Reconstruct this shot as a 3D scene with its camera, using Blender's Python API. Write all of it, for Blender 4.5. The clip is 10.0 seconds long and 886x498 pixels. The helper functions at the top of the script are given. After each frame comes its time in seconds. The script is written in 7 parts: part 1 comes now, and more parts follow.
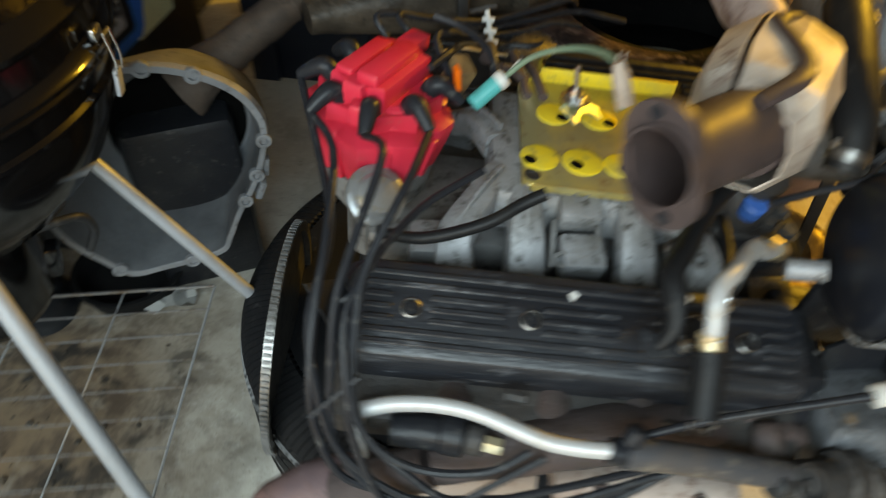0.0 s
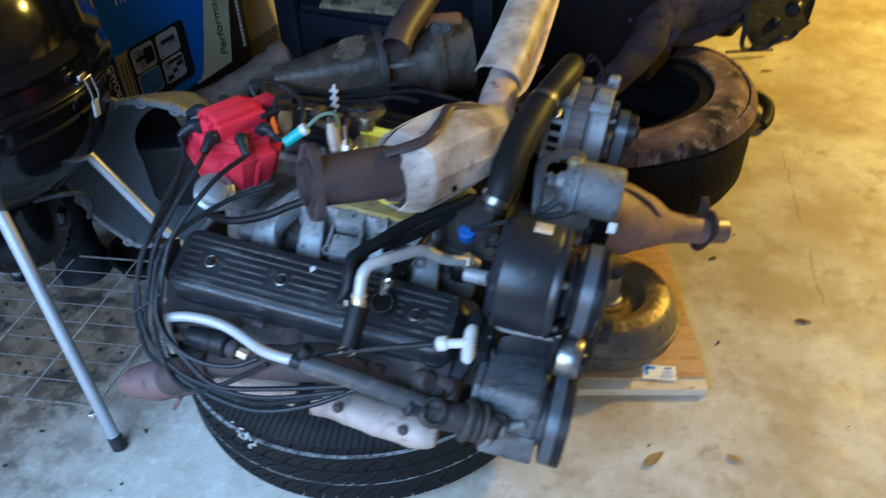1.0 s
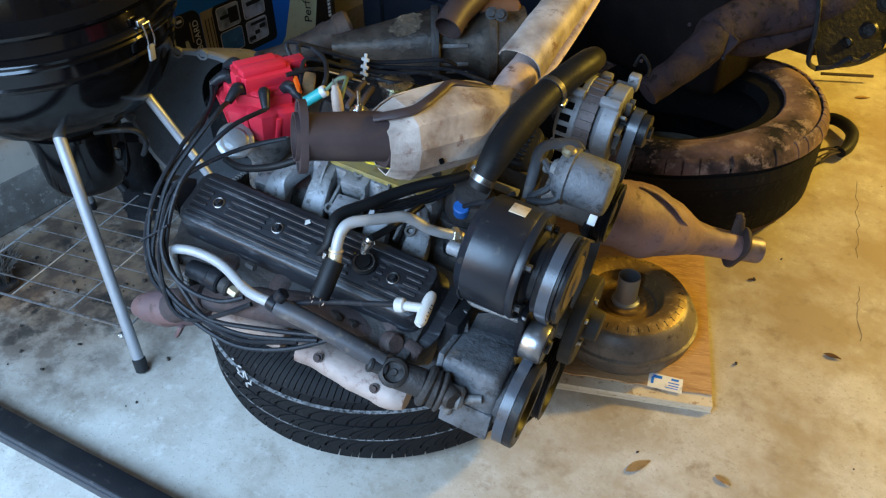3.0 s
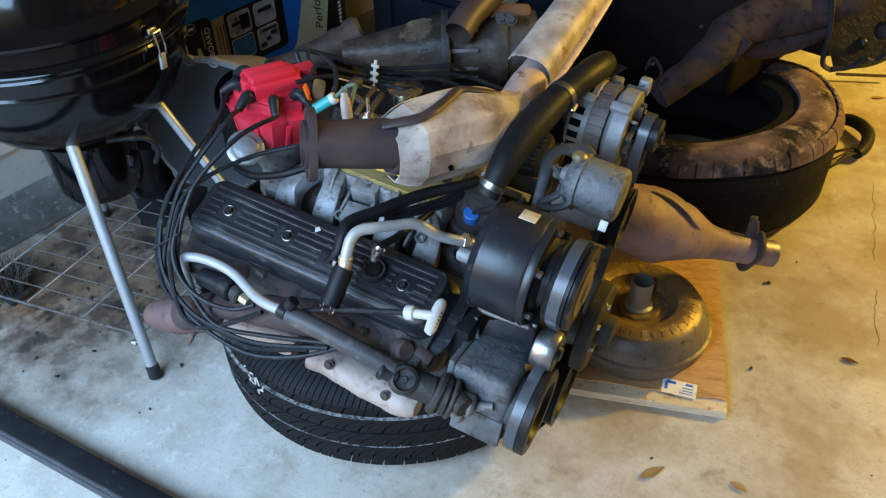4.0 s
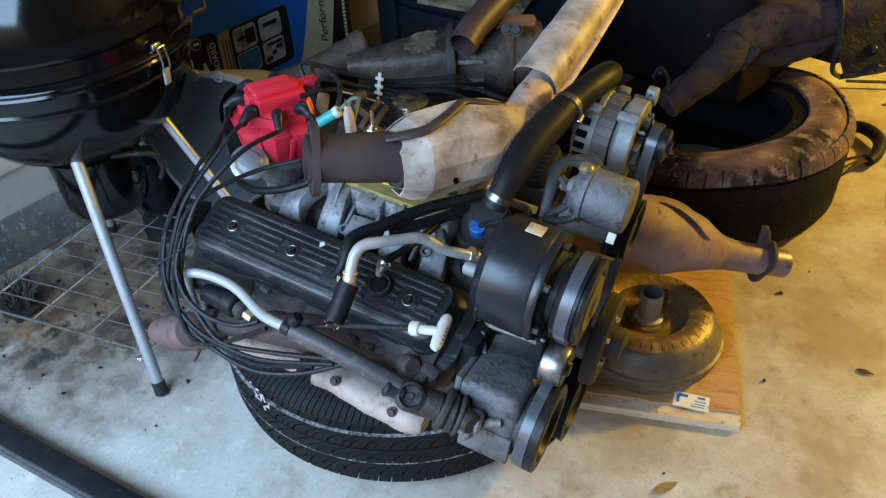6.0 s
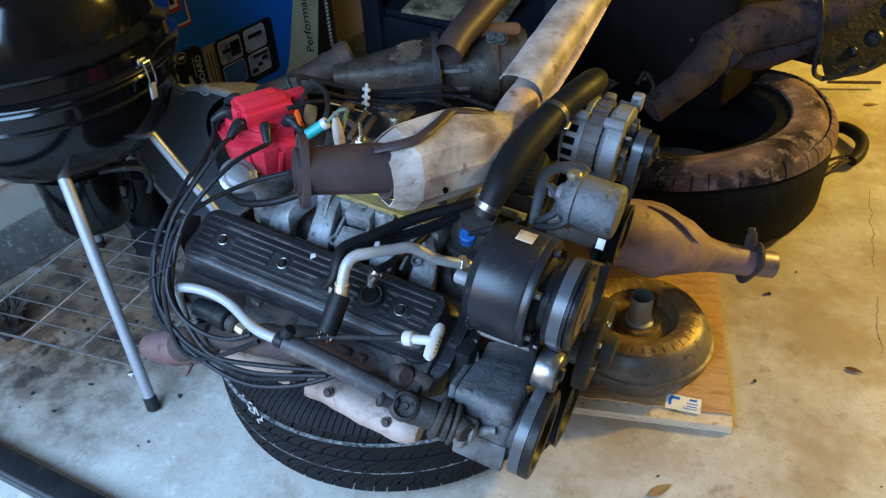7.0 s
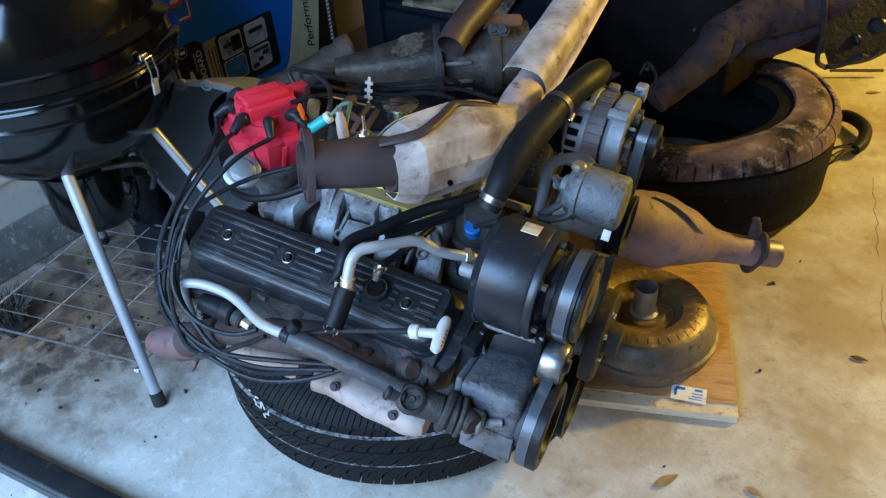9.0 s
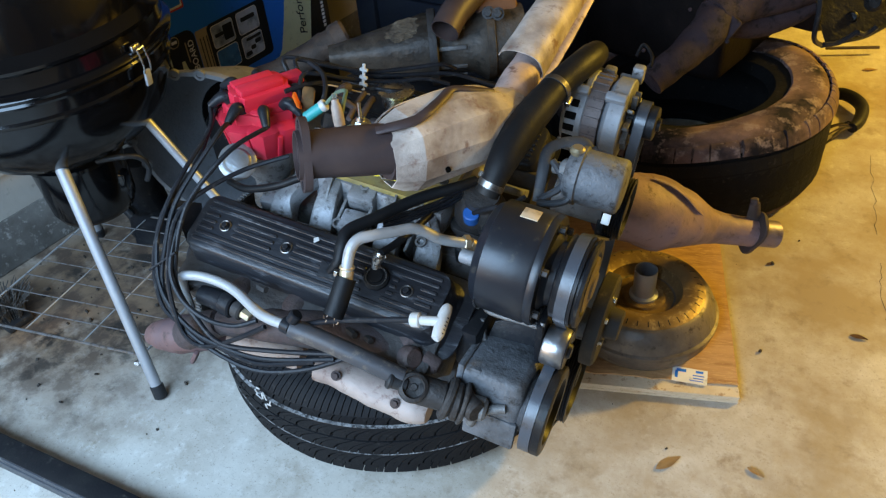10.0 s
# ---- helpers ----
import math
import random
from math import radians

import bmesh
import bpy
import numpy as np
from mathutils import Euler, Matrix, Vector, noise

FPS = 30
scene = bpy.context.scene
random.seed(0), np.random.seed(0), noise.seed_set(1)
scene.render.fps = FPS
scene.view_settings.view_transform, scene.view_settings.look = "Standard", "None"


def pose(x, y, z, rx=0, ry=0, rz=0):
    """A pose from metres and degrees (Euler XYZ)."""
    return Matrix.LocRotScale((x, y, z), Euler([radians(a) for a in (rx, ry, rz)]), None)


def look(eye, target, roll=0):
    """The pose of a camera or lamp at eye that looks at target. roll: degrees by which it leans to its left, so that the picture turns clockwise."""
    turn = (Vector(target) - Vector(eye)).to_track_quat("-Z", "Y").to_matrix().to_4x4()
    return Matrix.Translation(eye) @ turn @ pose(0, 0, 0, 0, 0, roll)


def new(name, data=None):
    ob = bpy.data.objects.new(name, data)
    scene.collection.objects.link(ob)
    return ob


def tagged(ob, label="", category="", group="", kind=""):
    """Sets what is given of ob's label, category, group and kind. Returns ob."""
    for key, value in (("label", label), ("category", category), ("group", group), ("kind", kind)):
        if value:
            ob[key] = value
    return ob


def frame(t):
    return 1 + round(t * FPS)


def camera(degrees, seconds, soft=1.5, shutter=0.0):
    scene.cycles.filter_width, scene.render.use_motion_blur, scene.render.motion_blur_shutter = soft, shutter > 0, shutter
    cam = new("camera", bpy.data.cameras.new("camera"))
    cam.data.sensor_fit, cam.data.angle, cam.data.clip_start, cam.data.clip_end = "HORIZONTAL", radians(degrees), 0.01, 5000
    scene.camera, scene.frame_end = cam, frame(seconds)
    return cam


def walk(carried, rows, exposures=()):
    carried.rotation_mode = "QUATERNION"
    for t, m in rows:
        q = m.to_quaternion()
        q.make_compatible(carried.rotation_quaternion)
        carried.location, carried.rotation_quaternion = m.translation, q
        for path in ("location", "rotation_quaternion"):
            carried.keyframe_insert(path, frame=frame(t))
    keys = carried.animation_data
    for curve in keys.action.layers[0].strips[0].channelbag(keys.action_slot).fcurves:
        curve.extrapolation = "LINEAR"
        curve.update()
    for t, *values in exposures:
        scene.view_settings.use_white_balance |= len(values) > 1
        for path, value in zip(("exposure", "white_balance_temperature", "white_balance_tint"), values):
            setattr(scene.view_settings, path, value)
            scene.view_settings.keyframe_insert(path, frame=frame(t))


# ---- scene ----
cam = camera(59.8, 10.0, soft=1.25, shutter=0.6)
PATH = [
    (0, (0.388, 0.29, 1.15), (0.074, 1.697, -0.237), -1.1),
    (0.2, (0.542, 0.255, 1.228), (0.033, 1.607, -0.155), -2.4),
    (0.5, (0.755, 0.183, 1.29), (0.094, 1.507, -0.055), -4.1),
    (1, (0.992, 0.1, 1.357), (0.301, 1.484, 0.09), -2.6),
    (1.5, (1.133, 0.146, 1.367), (0.295, 1.525, 0.186), 0.5),
    (2, (1.162, 0.149, 1.358), (0.253, 1.456, 0.148), 0.1),
    (2.5, (1.176, 0.148, 1.348), (0.267, 1.4, 0.081), -0.6),
    (4, (1.179, 0.159, 1.351), (0.229, 1.381, 0.084), -2.2),
    (4.5, (1.175, 0.165, 1.351), (0.208, 1.382, 0.092), -2.4),
    (5, (1.175, 0.167, 1.348), (0.195, 1.381, 0.097), -2.6),
    (6.5, (1.173, 0.177, 1.344), (0.201, 1.41, 0.105), -3.6),
    (7, (1.172, 0.172, 1.35), (0.211, 1.421, 0.118), -3.8),
    (7.5, (1.173, 0.174, 1.351), (0.221, 1.436, 0.125), -4.0),
    (8, (1.173, 0.172, 1.353), (0.222, 1.434, 0.128), -4.1),
    (8.5, (1.172, 0.17, 1.354), (0.219, 1.426, 0.124), -4.2),
    (9, (1.167, 0.169, 1.35), (0.209, 1.406, 0.104), -4.5),
    (9.5, (1.164, 0.172, 1.349), (0.207, 1.394, 0.088), -4.9),
    (10, (1.16, 0.172, 1.348), (0.221, 1.393, 0.073), -5.5),
]
walk(cam, [(t, look(eye, target, roll)) for t, eye, target, roll in PATH],
     exposures=[(0.0, -0.15, 13000, 10), (0.5, -0.08, 8500, 10), (1.0, -0.05, 6250, 10), (1.5, -0.02, 5600, 10), (2.0, -0.02, 5700, 10), (2.5, 0.0, 6450, 10),
                (4.0, 0.0, 7250, 10), (5.0, 0.0, 7450, 10), (6.5, 0.0, 7450, 10), (7.0, -0.02, 6500, 10), (7.5, -0.05, 6250, 10), (8.5, -0.05, 6150, 10), (9.0, -0.03, 6350, 10),
                (9.5, 0.0, 7450, 10), (10.0, 0.0, 7600, 10)])

# ---- world, sun and lights ----
world = bpy.data.worlds.new("sky")
world.use_nodes = True
scene.world = world
wn = world.node_tree.nodes
sky = wn.new("ShaderNodeTexSky")
sky.sky_type = "NISHITA"
sky.sun_disc = False
sky.sun_elevation, sky.sun_rotation = radians(18), radians(200)
world.node_tree.links.new(sky.outputs[0], wn["Background"].inputs[0])
wn["Background"].inputs[1].default_value = 0.12


def lamp(name, kind, m, energy, color, size=0.1, size_y=None):
    data = bpy.data.lights.new(name, kind)
    data.energy, data.color = energy, color
    if kind == "AREA":
        data.shape = "RECTANGLE"
        data.size, data.size_y = size, size_y or size
    elif kind == "SUN":
        data.angle = size
    else:
        data.shadow_soft_size = size
    ob = new(name, data)
    ob.matrix_world = m
    return ob


# daylight through the open door behind the camera, and the warm bulb at the back of the garage
lamp("door_daylight", "AREA", look((0.22, -0.78, 1.50), (-0.12, 1.0, 0.14)), 125, (0.355, 0.625, 1.04), 2.0, 1.0)
lamp("bulb_light", "POINT", pose(2.45, 3.75, 1.80), 450, (1.0, 0.68, 0.11), 0.12)


# ---- materials ----
def material(name, color, rough=0.5, metal=0.0, second=None, amount=0.5, scale=8.0, third=None, third_amount=0.3, third_scale=40.0,
             bump=0.15, bump_scale=120.0, coat=0.0, spec=0.4, stretch=(1, 1, 1), rough_var=0.12, island=0.0):
    """A surface with large stains (second colour), small wear (third colour), uneven gloss and fine relief."""
    m = bpy.data.materials.new(name)
    m.use_nodes = True
    nt = m.node_tree
    N, L = nt.nodes, nt.links
    bsdf = N["Principled BSDF"]
    bsdf.inputs["Metallic"].default_value = metal
    bsdf.inputs["Coat Weight"].default_value = coat
    bsdf.inputs["Specular IOR Level"].default_value = spec
    pos = N.new("ShaderNodeTexCoord")
    mp = N.new("ShaderNodeMapping")
    mp.inputs["Scale"].default_value = stretch
    L.new(pos.outputs["Object"], mp.inputs["Vector"])

    def noise_tex(sc, detail=6.0, rough_=0.6):
        n = N.new("ShaderNodeTexNoise")
        n.inputs["Scale"].default_value, n.inputs["Detail"].default_value, n.inputs["Roughness"].default_value = sc, detail, rough_
        L.new(mp.outputs[0], n.inputs["Vector"])
        return n

    def ramp(src, lo, hi):
        r = N.new("ShaderNodeMapRange")
        r.inputs["From Min"].default_value, r.inputs["From Max"].default_value = lo, hi
        L.new(src, r.inputs["Value"])
        return r.outputs[0]

    def mix(fac, a, b):
        x = N.new("ShaderNodeMix")
        x.data_type = "RGBA"
        L.new(fac, x.inputs["Factor"])
        for sock, val in (("A", a), ("B", b)):
            s = [i for i in x.inputs if i.name == sock and i.type == "RGBA"][0]
            if isinstance(val, tuple):
                s.default_value = (*val, 1.0)
            else:
                L.new(val, s)
        return [o for o in x.outputs if o.type == "RGBA"][0]

    col = color
    big = noise_tex(scale)
    c = mix(ramp(big.outputs["Fac"], 0.62 - 0.3 * amount, 0.86 - 0.3 * amount), col, second or tuple(0.72 * v for v in color))
    fine = noise_tex(third_scale, 8.0, 0.7)
    c = mix(ramp(fine.outputs["Fac"], 0.63 - 0.3 * third_amount, 0.75 - 0.3 * third_amount), c, third or tuple(0.6 * v for v in color))
    if island:
        info = N.new("ShaderNodeObjectInfo")
        hsv = N.new("ShaderNodeHueSaturation")
        L.new(ramp(info.outputs["Random"], -1.0, 2.0), hsv.inputs["Value"])
        L.new(c, hsv.inputs["Color"])
        c = hsv.outputs[0]
    L.new(c, bsdf.inputs["Base Color"])
    rr = N.new("ShaderNodeMapRange")
    rr.inputs["To Min"].default_value, rr.inputs["To Max"].default_value = max(0.02, rough - rough_var), min(1.0, rough + rough_var)
    L.new(fine.outputs["Fac"], rr.inputs["Value"])
    L.new(rr.outputs[0], bsdf.inputs["Roughness"])
    if bump:
        b = N.new("ShaderNodeBump")
        b.inputs["Strength"].default_value, b.inputs["Distance"].default_value = min(1.0, bump * 1.5), 0.002
        grain = noise_tex(bump_scale, 5.0, 0.6)
        dent = noise_tex(bump_scale * 0.22, 4.0, 0.6)
        both = N.new("ShaderNodeMath")
        both.operation = "MULTIPLY_ADD"
        L.new(dent.outputs["Fac"], both.inputs[0])
        both.inputs[1].default_value = 2.0
        L.new(grain.outputs["Fac"], both.inputs[2])
        L.new(both.outputs[0], b.inputs["Height"])
        L.new(b.outputs[0], bsdf.inputs["Normal"])
    return m




def floor_material():
    """Worn concrete: cloudy patches, pale scuffs, pits, and rust-brown stains with painted shade round the rack."""
    m = bpy.data.materials.new("worn_concrete")
    m.use_nodes = True
    N, L = m.node_tree.nodes, m.node_tree.links
    bsdf = N["Principled BSDF"]
    tc = N.new("ShaderNodeTexCoord")

    def tex(scale, detail=8.0, rough=0.6, off=0.0):
        mp = N.new("ShaderNodeMapping")
        mp.inputs["Location"].default_value = (off, off * 0.7, 0)
        L.new(tc.outputs["Object"], mp.inputs["Vector"])
        n = N.new("ShaderNodeTexNoise")
        n.inputs["Scale"].default_value, n.inputs["Detail"].default_value, n.inputs["Roughness"].default_value = scale, detail, rough
        L.new(mp.outputs[0], n.inputs["Vector"])
        return n.outputs["Fac"]

    def rng_(src, lo, hi, a=0.0, b=1.0):
        r = N.new("ShaderNodeMapRange")
        for k, v in (("From Min", lo), ("From Max", hi), ("To Min", a), ("To Max", b)):
            r.inputs[k].default_value = v
        L.new(src, r.inputs["Value"])
        return r.outputs[0]

    def mix(fac, a, b):
        x = N.new("ShaderNodeMix")
        x.data_type = "RGBA"
        L.new(fac, x.inputs["Factor"])
        for sock, val in (("A", a), ("B", b)):
            s = [i for i in x.inputs if i.name == sock and i.type == "RGBA"][0]
            if isinstance(val, tuple):
                s.default_value = (*val, 1.0)
            else:
                L.new(val, s)
        return [o for o in x.outputs if o.type == "RGBA"][0]

    def mul(a, b):
        x = N.new("ShaderNodeMath")
        x.operation = "MULTIPLY"
        L.new(a, x.inputs[0])
        L.new(b, x.inputs[1])
        return x.outputs[0]

    c = mix(rng_(tex(2.3), 0.42, 0.62), (0.555, 0.525, 0.47), (0.43, 0.39, 0.335))
    c = mix(rng_(tex(6.5, 10, 0.68, 3.0), 0.49, 0.68), c, (0.34, 0.30, 0.25))
    c = mix(rng_(tex(15, 10, 0.7, 7.0), 0.55, 0.72), c, (0.66, 0.64, 0.595))
    c = mix(rng_(tex(70, 6, 0.7, 1.0), 0.60, 0.72), c, (0.24, 0.21, 0.18))
    c = mix(rng_(tex(38, 8, 0.75, 4.0), 0.55, 0.68), c, (0.60, 0.57, 0.52))
    c = mix(rng_(tex(64, 6, 0.7, 21.0), 0.58, 0.70, 0.0, 0.6), c, (0.22, 0.175, 0.12))
    c = mix(rng_(tex(210, 4, 0.7, 6.0), 0.60, 0.70), c, (0.15, 0.13, 0.11))
    # yellow-brown stains away from the wall, growing towards the plywood, with warm light and shade tinted in
    sep = N.new("ShaderNodeSeparateXYZ")
    L.new(tc.outputs["Object"], sep.inputs[0])
    east = rng_(sep.outputs["X"], 0.15, 0.80)
    c = mix(mul(east, rng_(tex(3.1, 10, 0.68, 11.0), 0.34, 0.62)), c, (0.31, 0.235, 0.15))
    c = mix(mul(east, rng_(tex(11, 10, 0.7, 13.0), 0.54, 0.70)), c, (0.235, 0.175, 0.115))
    # rust and soil round the rack, darkened further for the shade that falls there
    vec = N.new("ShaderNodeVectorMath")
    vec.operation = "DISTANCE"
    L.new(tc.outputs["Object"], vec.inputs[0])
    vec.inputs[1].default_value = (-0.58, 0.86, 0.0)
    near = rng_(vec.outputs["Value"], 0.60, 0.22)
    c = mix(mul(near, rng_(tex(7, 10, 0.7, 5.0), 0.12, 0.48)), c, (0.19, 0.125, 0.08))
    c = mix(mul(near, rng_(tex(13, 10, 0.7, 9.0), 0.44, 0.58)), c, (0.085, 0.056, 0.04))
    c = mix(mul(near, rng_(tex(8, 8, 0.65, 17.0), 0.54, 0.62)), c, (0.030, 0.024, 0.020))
    L.new(c, bsdf.inputs["Base Color"])
    L.new(rng_(tex(9, 8, 0.6, 2.0), 0.3, 0.7, 0.42, 0.72), bsdf.inputs["Roughness"])
    b = N.new("ShaderNodeBump")
    b.inputs["Strength"].default_value, b.inputs["Distance"].default_value = 0.35, 0.002
    L.new(tex(55, 8, 0.65), b.inputs["Height"])
    L.new(b.outputs[0], bsdf.inputs["Normal"])
    return m


M_floor = floor_material()
M_block = material("painted_concrete", (0.14, 0.132, 0.12), 0.8, 0, (0.065, 0.058, 0.05), 0.6, 5, (0.27, 0.255, 0.235), 0.25, 50, 0.4, 60)
M_siding = material("painted_boards", (0.30, 0.275, 0.24), 0.65, 0, (0.22, 0.20, 0.17), 0.4, 3, (0.20, 0.185, 0.16), 0.15, 30, 0.15, 80)
M_plaster = material("bare_wallboard", (0.13, 0.12, 0.105), 0.85, 0, (0.16, 0.15, 0.13), 0.4, 3, None, 0.2, 50, 0.2, 80)
M_ceiling = material("ceiling_board", (0.16, 0.15, 0.135), 0.9, 0, (0.20, 0.185, 0.165), 0.4, 2, None, 0.1, 40, 0.2, 80)
M_rubber = material("tyre_rubber", (0.0075, 0.008, 0.0095), 0.70, 0, (0.012, 0.0125, 0.0135), 0.5, 6, (0.038, 0.037, 0.036), 0.12, 60, 0.25, 150, spec=0.16)
M_rubber_old = material("weathered_tyre_rubber", (0.008, 0.008, 0.0085), 0.85, 0, (0.014, 0.012, 0.0115), 0.4, 9, (0.03, 0.026, 0.023), 0.12, 45, 0.4, 120, spec=0.1)
M_black_cast = material("black_painted_metal", (0.010, 0.011, 0.0135), 0.42, 0.0, (0.017, 0.018, 0.019), 0.5, 12, (0.05, 0.048, 0.044), 0.15, 70, 0.2, 160, spec=0.22)
M_cover = material("scuffed_black_cover_paint", (0.011, 0.0125, 0.016), 0.40, 0.0, (0.022, 0.024, 0.028), 0.6, 9, (0.085, 0.090, 0.100), 0.22, 45, 0.25, 130, spec=0.42, stretch=(0.35, 1.6, 1.6))
M_grey_cast = material("cast_aluminium", (0.25, 0.255, 0.265), 0.5, 0.25, (0.13, 0.128, 0.122), 0.55, 13, (0.05, 0.045, 0.04), 0.3, 60, 0.45, 140)
M_dirty_alu = material("dirty_aluminium", (0.17, 0.17, 0.17), 0.52, 0.25, (0.07, 0.066, 0.062), 0.6, 14, (0.045, 0.04, 0.036), 0.3, 55, 0.5, 130)
M_iron = material("rusty_cast_iron", (0.052, 0.038, 0.038), 0.75, 0.1, (0.080, 0.050, 0.044), 0.5, 14, (0.05, 0.037, 0.032), 0.4, 60, 0.5, 130)
M_block_iron = material("greasy_cast_iron", (0.032, 0.030, 0.030), 0.6, 0.2, (0.060, 0.048, 0.040), 0.45, 12, (0.03, 0.027, 0.025), 0.4, 60, 0.5, 130)
M_pipe_rust = material("heat_browned_pipe", (0.046, 0.031, 0.031), 0.5, 0.12, (0.072, 0.046, 0.041), 0.5, 10, (0.055, 0.038, 0.035), 0.2, 70, 0.08, 150)
M_shield = material("heat_shield_steel", (0.52, 0.45, 0.395), 0.55, 0.12, (0.21, 0.165, 0.14), 0.66, 11, (0.19, 0.11, 0.085), 0.24, 30, 0.35, 110)
M_pink_pipe = material("heat_tinted_pipe", (0.50, 0.385, 0.355), 0.55, 0.15, (0.24, 0.175, 0.16), 0.6, 12, (0.17, 0.095, 0.075), 0.3, 42, 0.3, 110)
M_tan_shield = material("dull_pink_shield", (0.36, 0.29, 0.255), 0.6, 0.1, (0.25, 0.185, 0.16), 0.6, 9, (0.17, 0.10, 0.08), 0.25, 42, 0.3, 110)
M_ac = material("black_compressor_paint", (0.011, 0.013, 0.018), 0.34, 0.1, (0.020, 0.021, 0.024), 0.5, 10, (0.05, 0.044, 0.036), 0.14, 60, 0.04, 160, spec=0.42)
M_pulley = material("worn_black_pulley", (0.008, 0.0085, 0.0105), 0.40, 0.0, (0.016, 0.015, 0.014), 0.5, 14, (0.06, 0.047, 0.035), 0.18, 40, 0.15, 150, spec=0.22)
M_steel = material("worn_steel", (0.55, 0.55, 0.55), 0.28, 1.0, (0.38, 0.37, 0.36), 0.4, 14, (0.20, 0.18, 0.16), 0.2, 60, 0.1, 200)
M_bright = material("bright_aluminium_tube", (0.36, 0.365, 0.37), 0.45, 0.25, (0.36, 0.35, 0.34), 0.4, 16, (0.32, 0.28, 0.24), 0.2, 60, 0.12, 180)
M_zinc = material("galvanised_tube", (0.40, 0.42, 0.45), 0.45, 0.5, (0.32, 0.335, 0.35), 0.4, 12, (0.36, 0.36, 0.36), 0.15, 60, 0.08, 180)
M_dirty_zinc = material("dull_zinc_plate", (0.30, 0.315, 0.33), 0.35, 0.6, (0.20, 0.205, 0.21), 0.5, 14, (0.30, 0.24, 0.15), 0.2, 40, 0.15, 150)
# olive plate metal with the bulb's yellow reflection put into its colour
M_warm_plate = material("warm_lit_olive_plate", (0.34, 0.31, 0.17), 0.36, 0.6, (0.56, 0.42, 0.12), 0.5, 14, (0.25, 0.17, 0.08), 0.25, 50, 0.15, 150)
M_red = material("red_distributor_plastic", (0.55, 0.022, 0.045), 0.38, 0.0, (0.52, 0.02, 0.04), 0.4, 10, (0.42, 0.05, 0.05), 0.12, 60, 0.06, 200)
M_wire = material("black_cable_rubber", (0.012, 0.013, 0.016), 0.38, 0, (0.022, 0.022, 0.024), 0.4, 14, (0.06, 0.058, 0.055), 0.2, 80, 0.08, 200, spec=0.16)
M_hose = material("black_hose_rubber", (0.0075, 0.008, 0.009), 0.48, 0, (0.022, 0.02, 0.018), 0.4, 8, (0.035, 0.031, 0.027), 0.1, 70, 0.12, 180, spec=0.16)
M_enamel = material("black_enamel", (0.0025, 0.0025, 0.003), 0.12, 0, (0.004, 0.004, 0.004), 0.4, 6, (0.008, 0.007, 0.007), 0.08, 80, 0.02, 30, 0.0, spec=0.38, rough_var=0.05)
M_black_plastic = material("black_plastic", (0.016, 0.017, 0.019), 0.5, 0, (0.028, 0.028, 0.028), 0.4, 8, (0.06, 0.055, 0.05), 0.2, 60, 0.15, 150, spec=0.3)
M_white_plastic = material("white_plastic", (0.45, 0.445, 0.43), 0.4, 0, (0.40, 0.39, 0.365), 0.4, 20, (0.4, 0.37, 0.33), 0.15, 80, 0.05, 150)
M_ply = material("plywood_face", (0.50, 0.29, 0.14), 0.6, 0, (0.33, 0.17, 0.075), 0.6, 7, (0.58, 0.37, 0.18), 0.4, 45, 0.25, 90, stretch=(1, 6, 6))
M_ply_edge = material("plywood_edge", (0.62, 0.52, 0.38), 0.75, 0, (0.50, 0.38, 0.24), 0.5, 12, (0.33, 0.22, 0.13), 0.3, 60, 0.4, 90, stretch=(1, 1, 8))
M_oil = material("oily_golden_steel", (0.24, 0.155, 0.07), 0.4, 0.35, (0.13, 0.085, 0.04), 0.55, 18, (0.42, 0.30, 0.14), 0.3, 60, 0.25, 120)
M_conv = material("oily_converter_steel", (0.17, 0.14, 0.115), 0.42, 0.3, (0.075, 0.062, 0.054), 0.6, 9, (0.045, 0.036, 0.03), 0.25, 40, 0.25, 110)

# the bulb's bright yellow reflection on cups and lip, painted as base colour
M_bulb_yellow = material("bulb_reflection_yellow", (0.90, 0.66, 0.06), 0.45, 0.2, (0.62, 0.50, 0.12), 0.4, 30, (0.45, 0.32, 0.06), 0.2, 60, 0.1, 150)
M_dust = material("mud_dusted_rubber", (0.20, 0.128, 0.116), 0.95, 0, (0.018, 0.016, 0.018), 0.78, 6, (0.27, 0.20, 0.18), 0.35, 22, 0.9, 50, spec=0.1)
M_clamp = material("dull_clamp_steel", (0.22, 0.21, 0.20), 0.35, 0.9, (0.12, 0.11, 0.10), 0.5, 30, (0.05, 0.04, 0.035), 0.2)
# sheenless black for slots and holes: the shade inside them, painted
M_hole_shade = material("hole_shade_black", (0.003, 0.003, 0.003), 0.95, 0, (0.004, 0.004, 0.004), 0.5, 20, bump=0, spec=0.05)
M_zincgreen = material("greenish_zinc", (0.34, 0.42, 0.26), 0.4, 0.5, (0.45, 0.42, 0.22), 0.5, 30)
M_greenwire = material("green_wire", (0.10, 0.16, 0.11), 0.5, 0, (0.2, 0.2, 0.15), 0.4, 40)
M_belt = material("smooth_belt_rubber", (0.050, 0.058, 0.072), 0.33, 0, (0.04, 0.042, 0.045), 0.4, 20, (0.02, 0.02, 0.02), 0.1, 60, 0.05, 200, spec=0.6)
M_satin = material("satin_steel", (0.26, 0.262, 0.27), 0.34, 0.9, (0.36, 0.35, 0.34), 0.4, 30, (0.2, 0.18, 0.16), 0.1, 80, 0.1, 200)
